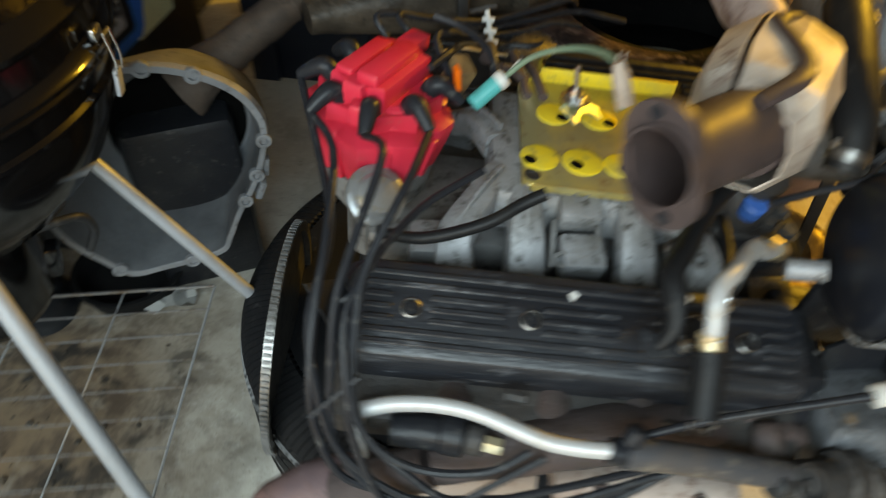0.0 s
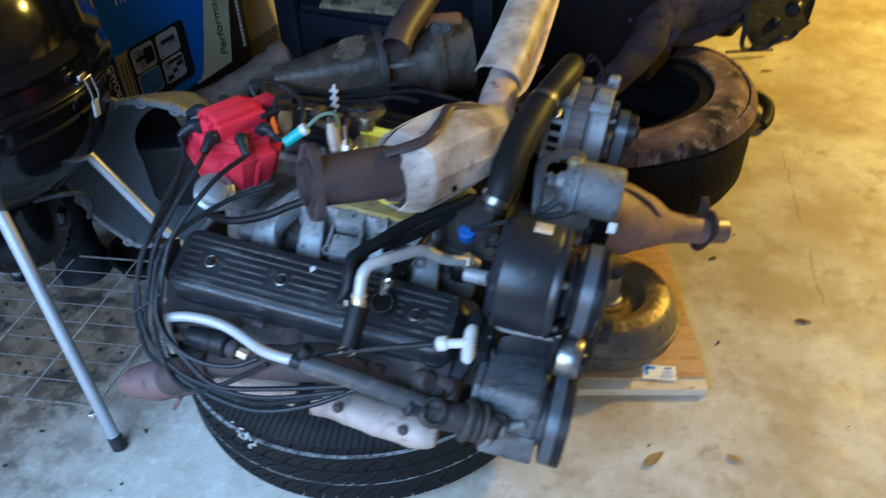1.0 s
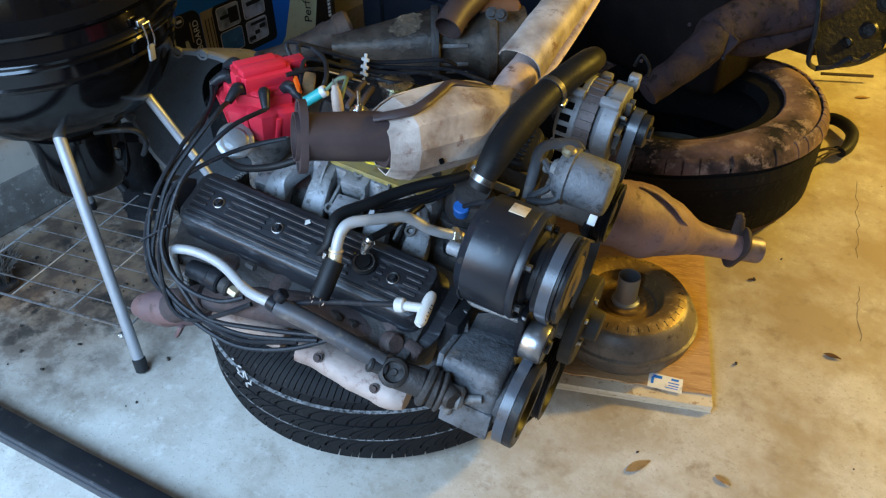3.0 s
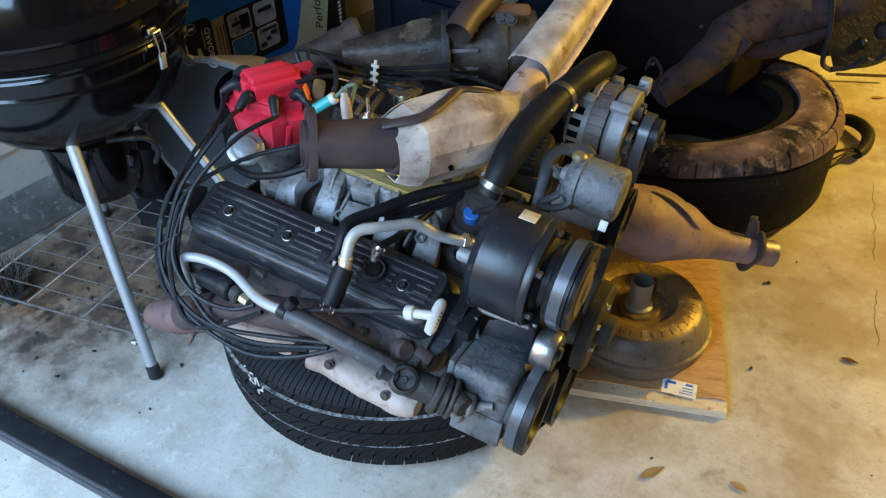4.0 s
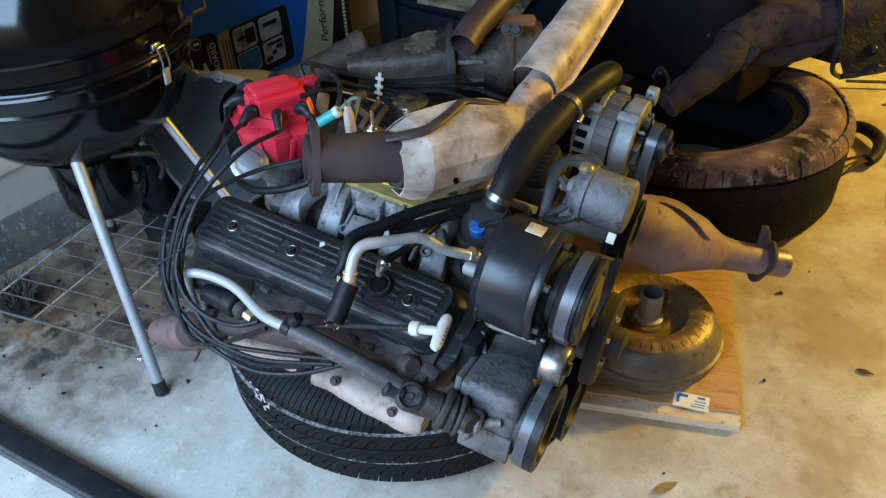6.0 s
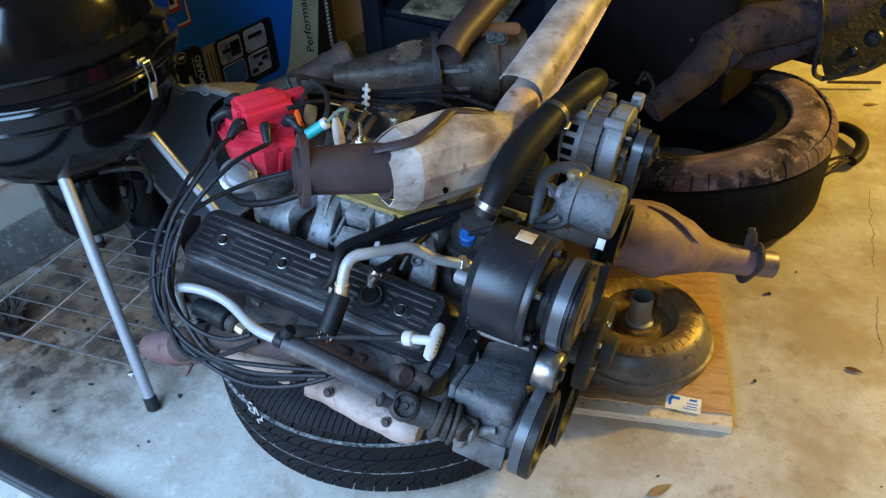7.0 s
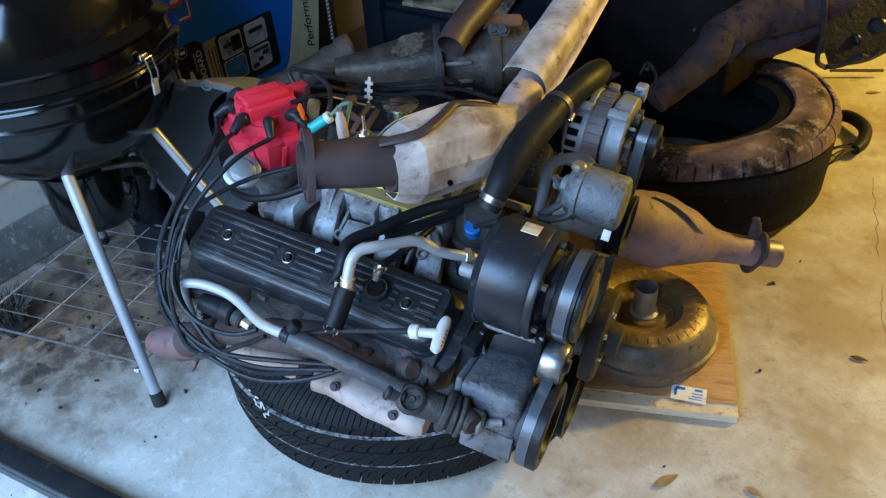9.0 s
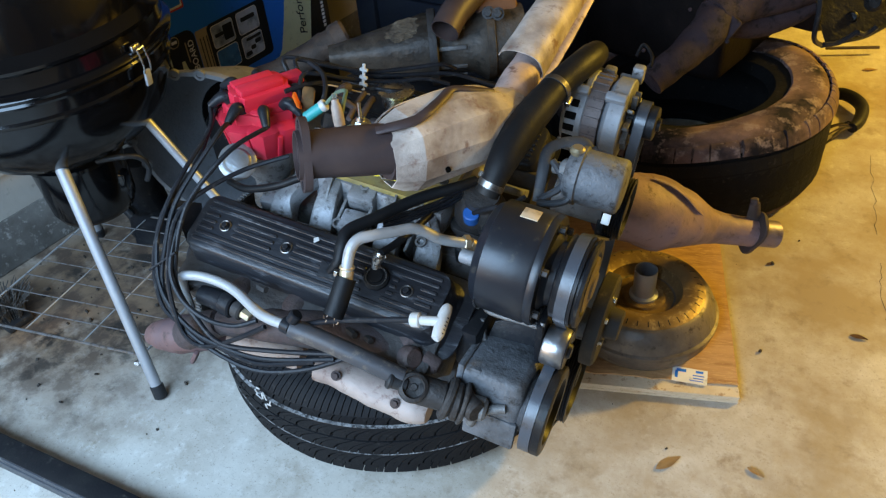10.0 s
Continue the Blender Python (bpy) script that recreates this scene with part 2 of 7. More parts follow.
M_altcast = material("grey_alternator_casting", (0.20, 0.208, 0.22), 0.55, 0.2, (0.14, 0.14, 0.14), 0.5, 16, (0.07, 0.065, 0.06), 0.15, 60, 0.3, 140)
M_pump = material("stained_pump_casting", (0.13, 0.137, 0.148), 0.6, 0.2, (0.045, 0.044, 0.044), 0.7, 8, (0.035, 0.032, 0.030), 0.3, 40, 0.6, 110)
M_dirt_line = material("packed_dirt", (0.10, 0.082, 0.065), 0.9, 0, (0.10, 0.085, 0.07), 0.5, 30)


# ---- builders ----
I4 = Matrix.Identity(4)


def finish(bm, smooth=38):
    bmesh.ops.recalc_face_normals(bm, faces=bm.faces[:])
    lim = radians(smooth)
    for f in bm.faces:
        f.smooth = True
    for e in bm.edges:
        e.smooth = len(e.link_faces) == 2 and e.calc_face_angle(0) < lim
    return bm


def thing(name, m, label, category, group="", kind=""):
    ob = new(name)
    ob.empty_display_size = 0.05
    ob.matrix_world = m
    return tagged(ob, label, category, group, kind)


def mesh_of(name, bm, mat, smooth=38):
    finish(bm, smooth)
    me = bpy.data.meshes.new(name)
    bm.to_mesh(me)
    bm.free()
    for m in (mat if isinstance(mat, (list, tuple)) else [mat]):
        me.materials.append(m)
    return me


def part(name, bm, mat, parent, label="", m=I4, smooth=38):
    """Links a bmesh as one mesh under a thing or a part, in the parent's own axes."""
    ob = new(name, mesh_of(name, bm, mat, smooth))
    ob.parent = parent
    ob.matrix_local = m
    return tagged(ob, label)


def solo(name, bm, mat, label, category, kind="", m=I4, smooth=38, group=""):
    ob = new(name, mesh_of(name, bm, mat, smooth))
    ob.matrix_world = m
    return tagged(ob, label, category, group, kind)


def box(bm, sx, sy, sz, m=I4, bevel=0.0, seg=2, mat=0):
    g = bmesh.ops.create_cube(bm, size=1.0, matrix=m @ Matrix.Diagonal((sx, sy, sz, 1)))
    fs = {f for v in g["verts"] for f in v.link_faces}
    if bevel:
        es = list({e for v in g["verts"] for e in v.link_edges})
        r = bmesh.ops.bevel(bm, geom=es, offset=bevel, segments=seg, affect="EDGES", profile=0.5)
        fs = set(r["faces"]) | {f for f in fs if f.is_valid}
    for f in fs:
        if f.is_valid:
            f.material_index = mat
    return bm


def lathe(bm, profile, n=32, m=I4, mat=0, closed=False, lump=None):
    """Turns (radius, height) rows about z. closed: the profile is a ring."""
    rings = []
    for r, z in profile:
        if r < 1e-6:
            rings.append([bm.verts.new(m @ Vector((0, 0, z)))] * n)
        else:
            ring = []
            for i in range(n):
                a = 2 * math.pi * i / n
                k = r if lump is None else lump(r, z, a)
                ring.append(bm.verts.new(m @ Vector((k * math.cos(a), k * math.sin(a), z))))
            rings.append(ring)
    pairs = list(zip(rings, rings[1:])) + ([(rings[-1], rings[0])] if closed else [])
    for a, b in pairs:
        for i in range(n):
            j = (i + 1) % n
            vs = []
            for v in (a[i], a[j], b[j], b[i]):
                if v not in vs:
                    vs.append(v)
            if len(vs) > 2:
                f = bm.faces.new(vs)
                f.material_index = mat
    return bm


def along(a, b):
    """The matrix that puts z along a to b, with its origin at a."""
    a, b = Vector(a), Vector(b)
    return Matrix.Translation(a) @ (b - a).to_track_quat("Z", "Y").to_matrix().to_4x4()


def cyl(bm, r, a, b, n=24, bevel=0.002, mat=0, r2=None):
    h = (Vector(b) - Vector(a)).length
    r2 = r if r2 is None else r2
    return lathe(bm, [(0, 0), (r - bevel, 0), (r, bevel), (r2, h - bevel), (r2 - bevel, h), (0, h)], n, along(a, b), mat)


def smooth_path(points, steps=6):
    p = [Vector(q) for q in points]
    if len(p) < 3 or steps < 2:
        return p
    out = []
    for i in range(len(p) - 1):
        a, b, c, d = p[max(i - 1, 0)], p[i], p[i + 1], p[min(i + 2, len(p) - 1)]
        for k in range(steps):
            t = k / steps
            out.append(0.5 * ((2 * b) + (c - a) * t + (2 * a - 5 * b + 4 * c - d) * t * t + (3 * b - a - 3 * c + d) * t ** 3))
    return out + [p[-1]]


def tube(bm, points, r, n=10, steps=6, mat=0, hollow=0.0, flat=1.0, wob=0.0, wfreq=22.0):
    """A round bar or pipe along a smooth path. r: one radius, or one a point. hollow: wall thickness of an open pipe."""
    rs = r if isinstance(r, (list, tuple)) else None
    path = smooth_path(points, steps)
    k = (len(path) - 1) / max(1, len(points) - 1)
    rad = [(rs[min(int(i / k), len(rs) - 1)] * (1 - (i / k) % 1) + rs[min(int(i / k) + 1, len(rs) - 1)] * ((i / k) % 1)) if rs else r for i in range(len(path))]
    rings, inner = [], []
    side = None
    for i, p in enumerate(path):
        d = (path[min(i + 1, len(path) - 1)] - path[max(i - 1, 0)]).normalized()
        if side is None:
            side = d.orthogonal().normalized() if flat == 1.0 else (Vector((0, 0, 1)).cross(d)).normalized()
        side = (side - d * side.dot(d)).normalized()
        up = d.cross(side)
        ring = [p + rad[i] * (math.cos(2 * math.pi * j / n) * side + flat * math.sin(2 * math.pi * j / n) * up) for j in range(n)]
        if wob:
            ring = [v + (v - p) * wob * (noise.noise(v * wfreq) + 0.5 * noise.noise(v * wfreq * 2.7)) for v in ring]
        rings.append([bm.verts.new(v) for v in ring])
        if hollow:
            f = (rad[i] - hollow) / rad[i]
            inner.append([bm.verts.new(p + (v - p) * f) for v in ring])

    def skin(rr):
        for a, b in zip(rr, rr[1:]):
            for j in range(n):
                bm.faces.new((a[j], a[(j + 1) % n], b[(j + 1) % n], b[j])).material_index = mat
    skin(rings)
    if hollow:
        skin(inner)
        for a, b in ((rings[0], inner[0]), (rings[-1], inner[-1])):
            for j in range(n):
                bm.faces.new((a[j], a[(j + 1) % n], b[(j + 1) % n], b[j])).material_index = mat
    else:
        for ring in (rings[0], rings[-1]):
            bm.faces.new(ring).material_index = mat
    return bm


def slab(bm, outline, thick, m=I4, bevel=0.0, mat=0, seg=2):
    """A plate: the outline (x, y) raised along z by thick."""
    lo = [bm.verts.new(m @ Vector((x, y, 0))) for x, y in outline]
    hi = [bm.verts.new(m @ Vector((x, y, thick))) for x, y in outline]
    n = len(lo)
    fs = [bm.faces.new(lo[::-1]), bm.faces.new(hi)]
    for i in range(n):
        fs.append(bm.faces.new((lo[i], lo[(i + 1) % n], hi[(i + 1) % n], hi[i])))
    if bevel:
        es = list({e for f in fs[:2] for e in f.edges})
        r = bmesh.ops.bevel(bm, geom=es, offset=bevel, segments=seg, affect="EDGES", profile=0.5)
        fs = [f for f in fs if f.is_valid] + r["faces"]
    for f in fs:
        if f.is_valid:
            f.material_index = mat
    return bm


def B():
    return bmesh.new()


def hexhead(bm, p, d, r=0.007, h=0.006, mat=0, washer=1.5):
    p, d = Vector(p), Vector(d).normalized()
    cyl(bm, r * washer, p, p + 0.0015 * d, 16, 0.0004, mat)
    cyl(bm, r, p, p + h * d, 6, 0.0008, mat)
    return bm


def round_rect(w, h, r, n=5):
    out = []
    for cx, cy, a0 in ((w / 2 - r, h / 2 - r, 0), (-w / 2 + r, h / 2 - r, 90), (-w / 2 + r, -h / 2 + r, 180), (w / 2 - r, -h / 2 + r, 270)):
        for i in range(n + 1):
            a = radians(a0 + 90 * i / n)
            out.append((cx + r * math.cos(a), cy + r * math.sin(a)))
    return out


# ---- structure ----
X0, X1, Y0, Y1, H = -0.85, 4.4, -0.85, 5.2, 2.5

DOOR = (-0.75, 1.75, 2.10)
bm = B()
box(bm, X1 - X0 + 0.4, Y1 - Y0 + 12, 0.2, pose((X0 + X1) / 2, (Y0 + Y1) / 2 - 5.8, -0.1))
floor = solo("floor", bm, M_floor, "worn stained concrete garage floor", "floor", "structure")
CRACK = [(1.047, 2.45, 0), (1.083, 2.301, 0), (1.117, 2.168, 0), (1.14, 2.068, 0), (1.17, 1.954, 0), (1.189, 1.868, 0), (1.221, 1.752, 0)]
crk = random.Random(9)
for k, (p, q) in enumerate(zip(CRACK, CRACK[1:])):
    if k == 3:
        continue
    bm = B()
    mid = [(p[0] + (q[0] - p[0]) * f + crk.uniform(-0.006, 0.006), p[1] + (q[1] - p[1]) * f, 0.0004) for f in (0.17, 0.38, 0.61, 0.83)]
    tube(bm, [(p[0], p[1], 0.0004)] + mid + [(q[0], q[1], 0.0004)], [0.0004, 0.0009, 0.0005, 0.0010, 0.0006, 0.0008], 5, 1, flat=0.4)
    part("crack", bm, M_dirt_line, floor, "fine dirt-filled crack in the concrete")

WL = Y1 - Y0
bm = B()
box(bm, 0.20, WL, 0.15, pose(X0 - 0.10, Y0 + WL / 2, 0.075), 0.006)
solo("baseboard", bm, M_block, "rough concrete kerb along the foot of the wall", "wall base", "structure")
wall_west = thing("wall_west", pose(X0, 0, 0), "garage wall of painted horizontal boards", "wall", kind="structure")
bm = B()
box(bm, 0.12, WL, H - 0.15, pose(-0.09, Y0 + WL / 2, (H + 0.15) / 2))
part("wall_core", bm, M_plaster, wall_west)
board = B()
slab(board, [(0, 0), (0.026, 0), (0.026, 0.006), (0.008, 0.115), (0, 0.115)], WL - 0.01, pose(0, Y1, 0, 90, 0, 0), 0.0015)
me = mesh_of("board", board, M_siding)
for i in range(20):
    ob = new("board", me)
    ob.parent = wall_west
    ob.matrix_local = pose(-0.03, 0, 0.15 + i * 0.115)
bm = B()
box(bm, X1 - X0, 0.15, H, pose((X0 + X1) / 2, Y1 + 0.075, H / 2))
solo("wall_north", bm, M_plaster, "plain plastered back wall of the garage", "wall", "structure")
bm = B()
box(bm, 0.15, Y1 - Y0, H, pose(X1 + 0.075, (Y0 + Y1) / 2, H / 2))
solo("wall_east", bm, M_plaster, "plain plastered side wall of the garage", "wall", "structure")
bm = B()
box(bm, DOOR[0] - X0, 0.15, H, pose((X0 + DOOR[0]) / 2, Y0 - 0.08, H / 2))
box(bm, X1 - DOOR[1], 0.15, H, pose((X1 + DOOR[1]) / 2, Y0 - 0.08, H / 2))
box(bm, DOOR[1] - DOOR[0], 0.15, H - DOOR[2], pose((DOOR[0] + DOOR[1]) / 2, Y0 - 0.08, (H + DOOR[2]) / 2))
solo("wall_south", bm, M_plaster, "plastered front wall round the open door", "wall", "structure")
bm = B()
box(bm, X1 - X0 + 0.4, Y1 - Y0 + 0.4, 0.12, pose((X0 + X1) / 2, (Y0 + Y1) / 2, H + 0.06))
solo("ceiling", bm, M_ceiling, "plain board ceiling of the garage", "ceiling", "structure")


# ---- tyres ----
def tyre(name, m, R, Wd, bead, mat, label, tread):
    ob = thing(name, m, label, "tyre")
    prof = [(bead, 0.045), (bead + 0.012, 0.012), (bead + 0.06, 0.002), (R - 0.055, 0.006), (R - 0.02, 0.028), (R - 0.004, 0.055), (R, 0.09),
            (R + 0.002, Wd / 2), (R, Wd - 0.09), (R - 0.004, Wd - 0.055), (R - 0.02, Wd - 0.028), (R - 0.055, Wd - 0.006),
            (bead + 0.06, Wd - 0.002), (bead + 0.012, Wd - 0.012), (bead, Wd - 0.045), (bead + 0.02, Wd - 0.05),
            (R - 0.05, Wd - 0.025), (R - 0.025, Wd - 0.07), (R - 0.02, Wd / 2), (R - 0.025, 0.07), (R - 0.05, 0.025), (bead + 0.02, 0.05)]
    bm = B()
    lathe(bm, prof, 96, closed=True)
    part("carcass", bm, mat, ob)
    tread(ob, R, Wd, mat)
    return ob


def tread_block(bm, R, a0, a1, z0, z1, skew, depth):
    """One rubber block between two angles and two heights, slanted by skew."""
    vs = []
    for r in (R - 0.004, R + depth):
        for z, k in ((z0, 0.0), (z1, skew)):
            for a in (a0 + k, a1 + k):
                vs.append(bm.verts.new((r * math.cos(a), r * math.sin(a), z)))
    for q in ((0, 1, 3, 2), (4, 6, 7, 5), (0, 4, 5, 1), (2, 3, 7, 6), (0, 2, 6, 4), (1, 5, 7, 3)):
        bm.faces.new([vs[k] for k in q])


def curved_block(bm, R, a0, da, z0, z1, bow, depth, n=3):
    """A rubber block whose two sides curve across the rib, as the sipes beside it do."""
    rings = []
    for k in range(n + 1):
        f = k / n
        z = z0 + (z1 - z0) * f
        a = a0 + bow * (f * f if bow > 0 else -(1 - f) ** 2)
        rings.append([bm.verts.new((r * math.cos(t), r * math.sin(t), z)) for r in (R - 0.004, R + depth) for t in (a, a + da)])
    for c, d in zip(rings, rings[1:]):
        for p, q in ((0, 1), (1, 3), (3, 2), (2, 0)):
            bm.faces.new((c[p], c[q], d[q], d[p]))
    bm.faces.new([rings[0][k] for k in (0, 2, 3, 1)])
    bm.faces.new([rings[-1][k] for k in (0, 1, 3, 2)])


def ribbed_tread(ob, R, Wd, mat):
    rows = ((0.040, 0.063, 0.02, 190, 0.94), (0.0685, 0.1015, 0.085, 176, 0.86), (0.1065, 0.1435, 0.105, 168, 0.85), (0.1485, 0.185, 0.105, 168, 0.84), (0.190, 0.213, 0.03, 190, 0.90))
    for z0, z1, bow, n, fill in rows:
        bm = B()
        w = 2 * math.pi / n
        edge = z0 < 0.05 or z1 > Wd - 0.05
        for i in range(n):
            jit = 0.10 * w * math.sin(2.4 * i)
            curved_block(bm, R + (-0.005 if edge else 0.0), i * w + jit, fill * w, z0, z1, bow, 0.0075, 4)
        part("tread_rib", bm, mat, ob)
    # sipes carried over the rounded upper shoulder
    bm = B()
    n = 190
    w = 2 * math.pi / n
    prof = ((R + 0.003, 0.212), (R - 0.007, 0.228), (R - 0.026, 0.241), (R - 0.062, 0.2505))
    for i in range(n):
        rings = []
        for k, (r, z) in enumerate(prof):
            rings.append([bm.verts.new((q * math.cos(t), q * math.sin(t), zz)) for q, zz in ((r, z), (r - 0.008, z - 0.007)) for t in (i * w + 0.05 + 0.012 * k, (i + 0.85) * w + 0.05 + 0.012 * k)])
        for c, d in zip(rings, rings[1:]):
            for p, q in ((0, 1), (1, 3), (3, 2), (2, 0)):
                bm.faces.new((c[p], c[q], d[q], d[p]))
        bm.faces.new(rings[0])
        bm.faces.new(rings[-1])
    part("shoulder_rib", bm, mat, ob)
    for z in (0.1045, 0.1875):
        bm = B()
        lathe(bm, [(R + 0.001, z - 0.0009), (R + 0.0080, z - 0.0006), (R + 0.0080, z + 0.0006), (R + 0.001, z + 0.0009)], 200, closed=True)
        part("mould_line", bm, M_mould, ob, "broken grey mould line")
    bm = B()
    for a, z, w, h, t in ((264.5, 0.208, 0.012, 0.004, 20), (265.5, 0.190, 0.004, 0.020, -12), (266.6, 0.194, 0.004, 0.022, 8), (263.6, 0.178, 0.018, 0.004, -8), (267.4, 0.172, 0.012, 0.004, 15), (265.8, 0.160, 0.005, 0.012, 0), (263.0, 0.190, 0.004, 0.012, 30), (268.2, 0.182, 0.003, 0.014, -25), (261.6, 0.214, 0.008, 0.004, 40)):
        box(bm, 0.0012, w, h, pose(0, 0, 0, 0, 0, a) @ pose(R + 0.0084, 0, z, t, 0, 0))
    part("chalk_mark", bm, M_chalk, ob, "white chalk mark")


def lugged_tread(ob, R, Wd, mat):
    bm = B()
    n = 60
    w = 2 * math.pi / n
    for i in range(n):
        for k, (z0, z1) in enumerate(((0.066, 0.104), (0.110, 0.150), (0.156, 0.200), (0.206, 0.244))):
            tread_block(bm, R - 0.002, (i + 0.5 * (k % 2)) * w, (i + 0.5 * (k % 2) + 0.975) * w, z0, z1, 0.02 * (-1) ** k, 0.003)
    part("tread", bm, M_rubber_dark, ob)
    bead = 0.215
    # mud-dusted upper face from the bead out to the lugs
    for z, k in ((0.0, 1), (Wd, -1)):
        bm = B()
        lathe(bm, [(bead + 0.048, z + k * 0.003), (bead + 0.052, z - k * 0.002), (R - 0.075, z - k * 0.004), (R - 0.050, z + k * 0.0), (R - 0.030, z + k * 0.012), (R - 0.016, z + k * 0.030), (R - 0.008, z + k * 0.050), (R - 0.012, z + k * 0.062)], 160, lump=rough_edge)
        part("sidewall_face", bm, M_dust, ob, "mud-dusted tyre sidewall")
        if not z:
            continue
        # blunt lugs round the upper shoulder, each running over the edge
        jit = random.Random(12)
        prof = ((R - 0.020, z + k * 0.014), (R - 0.015, z + k * 0.018), (R - 0.008, z + k * 0.026), (R - 0.001, z + k * 0.040), (R + 0.001, z + k * 0.052))
        for i in range(n):
            bm = B()
            rings = []
            a0 = (i + jit.uniform(-0.10, 0.10)) * w
            for j, (r, zz) in enumerate(prof):
                half = w * (0.43 + 0.012 * j) * jit.uniform(0.90, 1.08)
                h = 0.007 if j else 0.002
                nr, nz = (0.3, -k * 0.95) if j < 2 else (0.75, -k * 0.6) if j < 4 else (1.0, 0.0)
                rings.append([bm.verts.new((q * math.cos(t), q * math.sin(t), y_)) for q, y_ in ((r - 0.004, zz + k * 0.004), (r + nr * h * 0.6, zz + nz * h * 0.6)) for t in (a0 - half, a0 + half)])
            for c, d in zip(rings, rings[1:]):
                for p, q in ((0, 1), (1, 3), (3, 2), (2, 0)):
                    bm.faces.new((c[p], c[q], d[q], d[p]))
            bm.faces.new(rings[0])
            bm.faces.new(rings[-1])
            part("shoulder_lug", bm, M_dust, ob)


def rough_edge(r, z, a):
    return r + 0.0022 * noise.noise(Vector((9 * math.cos(a), 9 * math.sin(a), 40 * z))) + 0.0014 * noise.noise(Vector((31 * math.cos(a), 31 * math.sin(a), 90 * z)))


M_mould = material("dusty_rubber", (0.26, 0.26, 0.26), 0.8, 0, (0.05, 0.05, 0.05), 0.5, 14, (0.02, 0.02, 0.021), 0.55, 110)
M_chalk = material("chalk_white", (0.55, 0.54, 0.52), 0.8, 0, (0.3, 0.3, 0.3), 0.6, 60)
M_rubber_dark = material("dark_tyre_rubber", (0.009, 0.0095, 0.011), 0.75, 0, (0.014, 0.0135, 0.0135), 0.5, 6, (0.04, 0.037, 0.035), 0.15, 60, 0.25, 150, spec=0.1)
tyre("tyre", pose(0.280, 1.150, 0), 0.408, 0.25, 0.215, M_rubber, "black road tyre lying flat under the engine", ribbed_tread)
truck = tyre("tyre", pose(0.562, 2.17, 0), 0.385, 0.31, 0.215, M_rubber_old, "worn muddy truck tyre sagging under the engine on it", lugged_tread)
# the load presses one side down and folds the upper bead inwards
for ob in truck.children:
    for v in ob.data.vertices:
        f = min(1.0, max(0.0, v.co.x / 0.27))
        f = f * f * (3 - 2 * f)
        if v.co.z > 0.155:
            v.co.z -= 0.018 * min(1.0, max(0.0, (0.385 - math.hypot(v.co.x, v.co.y)) / 0.17))
        v.co.z *= 0.88 + 0.12 * f

# ---- plywood and torque converter ----
ply_dir = math.degrees(math.atan2(0.126, 0.292))
plywood = thing("plywood_sheet", pose(1.011, 1.342, 0, 0, 0, ply_dir), "offcut of plywood lying on the concrete floor", "board")
rag = random.Random(3)
front = [(-0.60 + 0.02 * k, 0.030 + rag.uniform(-0.003, 0.003)) for k in range(31)]
bm = B()
slab(bm, front + [(0.0, 0.62), (-0.60, 0.62)], 0.004, pose(0, 0, 0.0205))
part("face_veneer", bm, M_ply, plywood, "orange-brown wood face, torn back along one edge")
for i in range(3):
    bm = B()
    box(bm, 0.60 - 0.002 * (i % 2), 0.62 - 0.002 * (i % 2), 0.0066, pose(-0.30, 0.31, 0.0034 + i * 0.0066))
    part("ply_layer", bm, M_ply_edge, plywood)

converter = thing("torque_converter", pose(0.748, 1.432, 0.024), "oily steel torque converter lying on the plywood", "car part")
bm = B()
lathe(bm, [(0, 0.0), (0.11, 0.0), (0.148, 0.010), (0.162, 0.035), (0.164, 0.055), (0.168, 0.058), (0.168, 0.066), (0.162, 0.070), (0.156, 0.092),
           (0.140, 0.116), (0.130, 0.122), (0.112, 0.124), (0.080, 0.10), (0, 0.09)], 72)
part("shell", bm, M_conv, converter)
bm = B()
lathe(bm, [(0.1335, 0.1185), (0.1325, 0.1210), (0.120, 0.1275), (0.108, 0.1298), (0.098, 0.1288), (0.084, 0.1222), (0.082, 0.115)], 72)
part("top_ring", bm, M_oil, converter, "oily golden-brown rounded top")
bm = B()
lathe(bm, [(0.0845, 0.1222), (0.078, 0.104), (0.070, 0.098), (0.058, 0.099), (0.050, 0.097), (0.046, 0.102), (0.036, 0.103), (0.030, 0.100), (0, 0.100)], 56)
part("hub_dish", bm, M_oil, converter, "oily golden-brown dished centre")
dash = B()
box(dash, 0.013, 0.0022, 0.0022, I4, 0.0006, 1)
dash_me = mesh_of("fin_mark", dash, M_wire)
for i in range(34):
    ob = new("fin_mark", dash_me)
    ob.parent = converter
    ob.matrix_local = pose(0, 0, 0, 0, 0, i * 360 / 34) @ pose(0.121, 0, 0.1262, 0, 24, 0)
bm = B()
lathe(bm, [(0.018, 0.09), (0.032, 0.09), (0.032, 0.106), (0.0250, 0.110), (0.0250, 0.176), (0.0225, 0.176), (0.0225, 0.09)], 32, closed=True)
part("hub_tube", bm, M_zinc, converter, "short bright steel hub")


# ---- engine ----
ENG = Matrix(((0.97954, -0.16149, 0.12010, 0.33427), (0.16029, 0.98687, 0.01965, 0.98887), (-0.12170, 0.0, 0.99257, 0.18486), (0, 0, 0, 1)))
engine = thing("engine", ENG, "greasy black V8 engine without its carburettor, resting on a tyre", "engine")
CY = 0.035

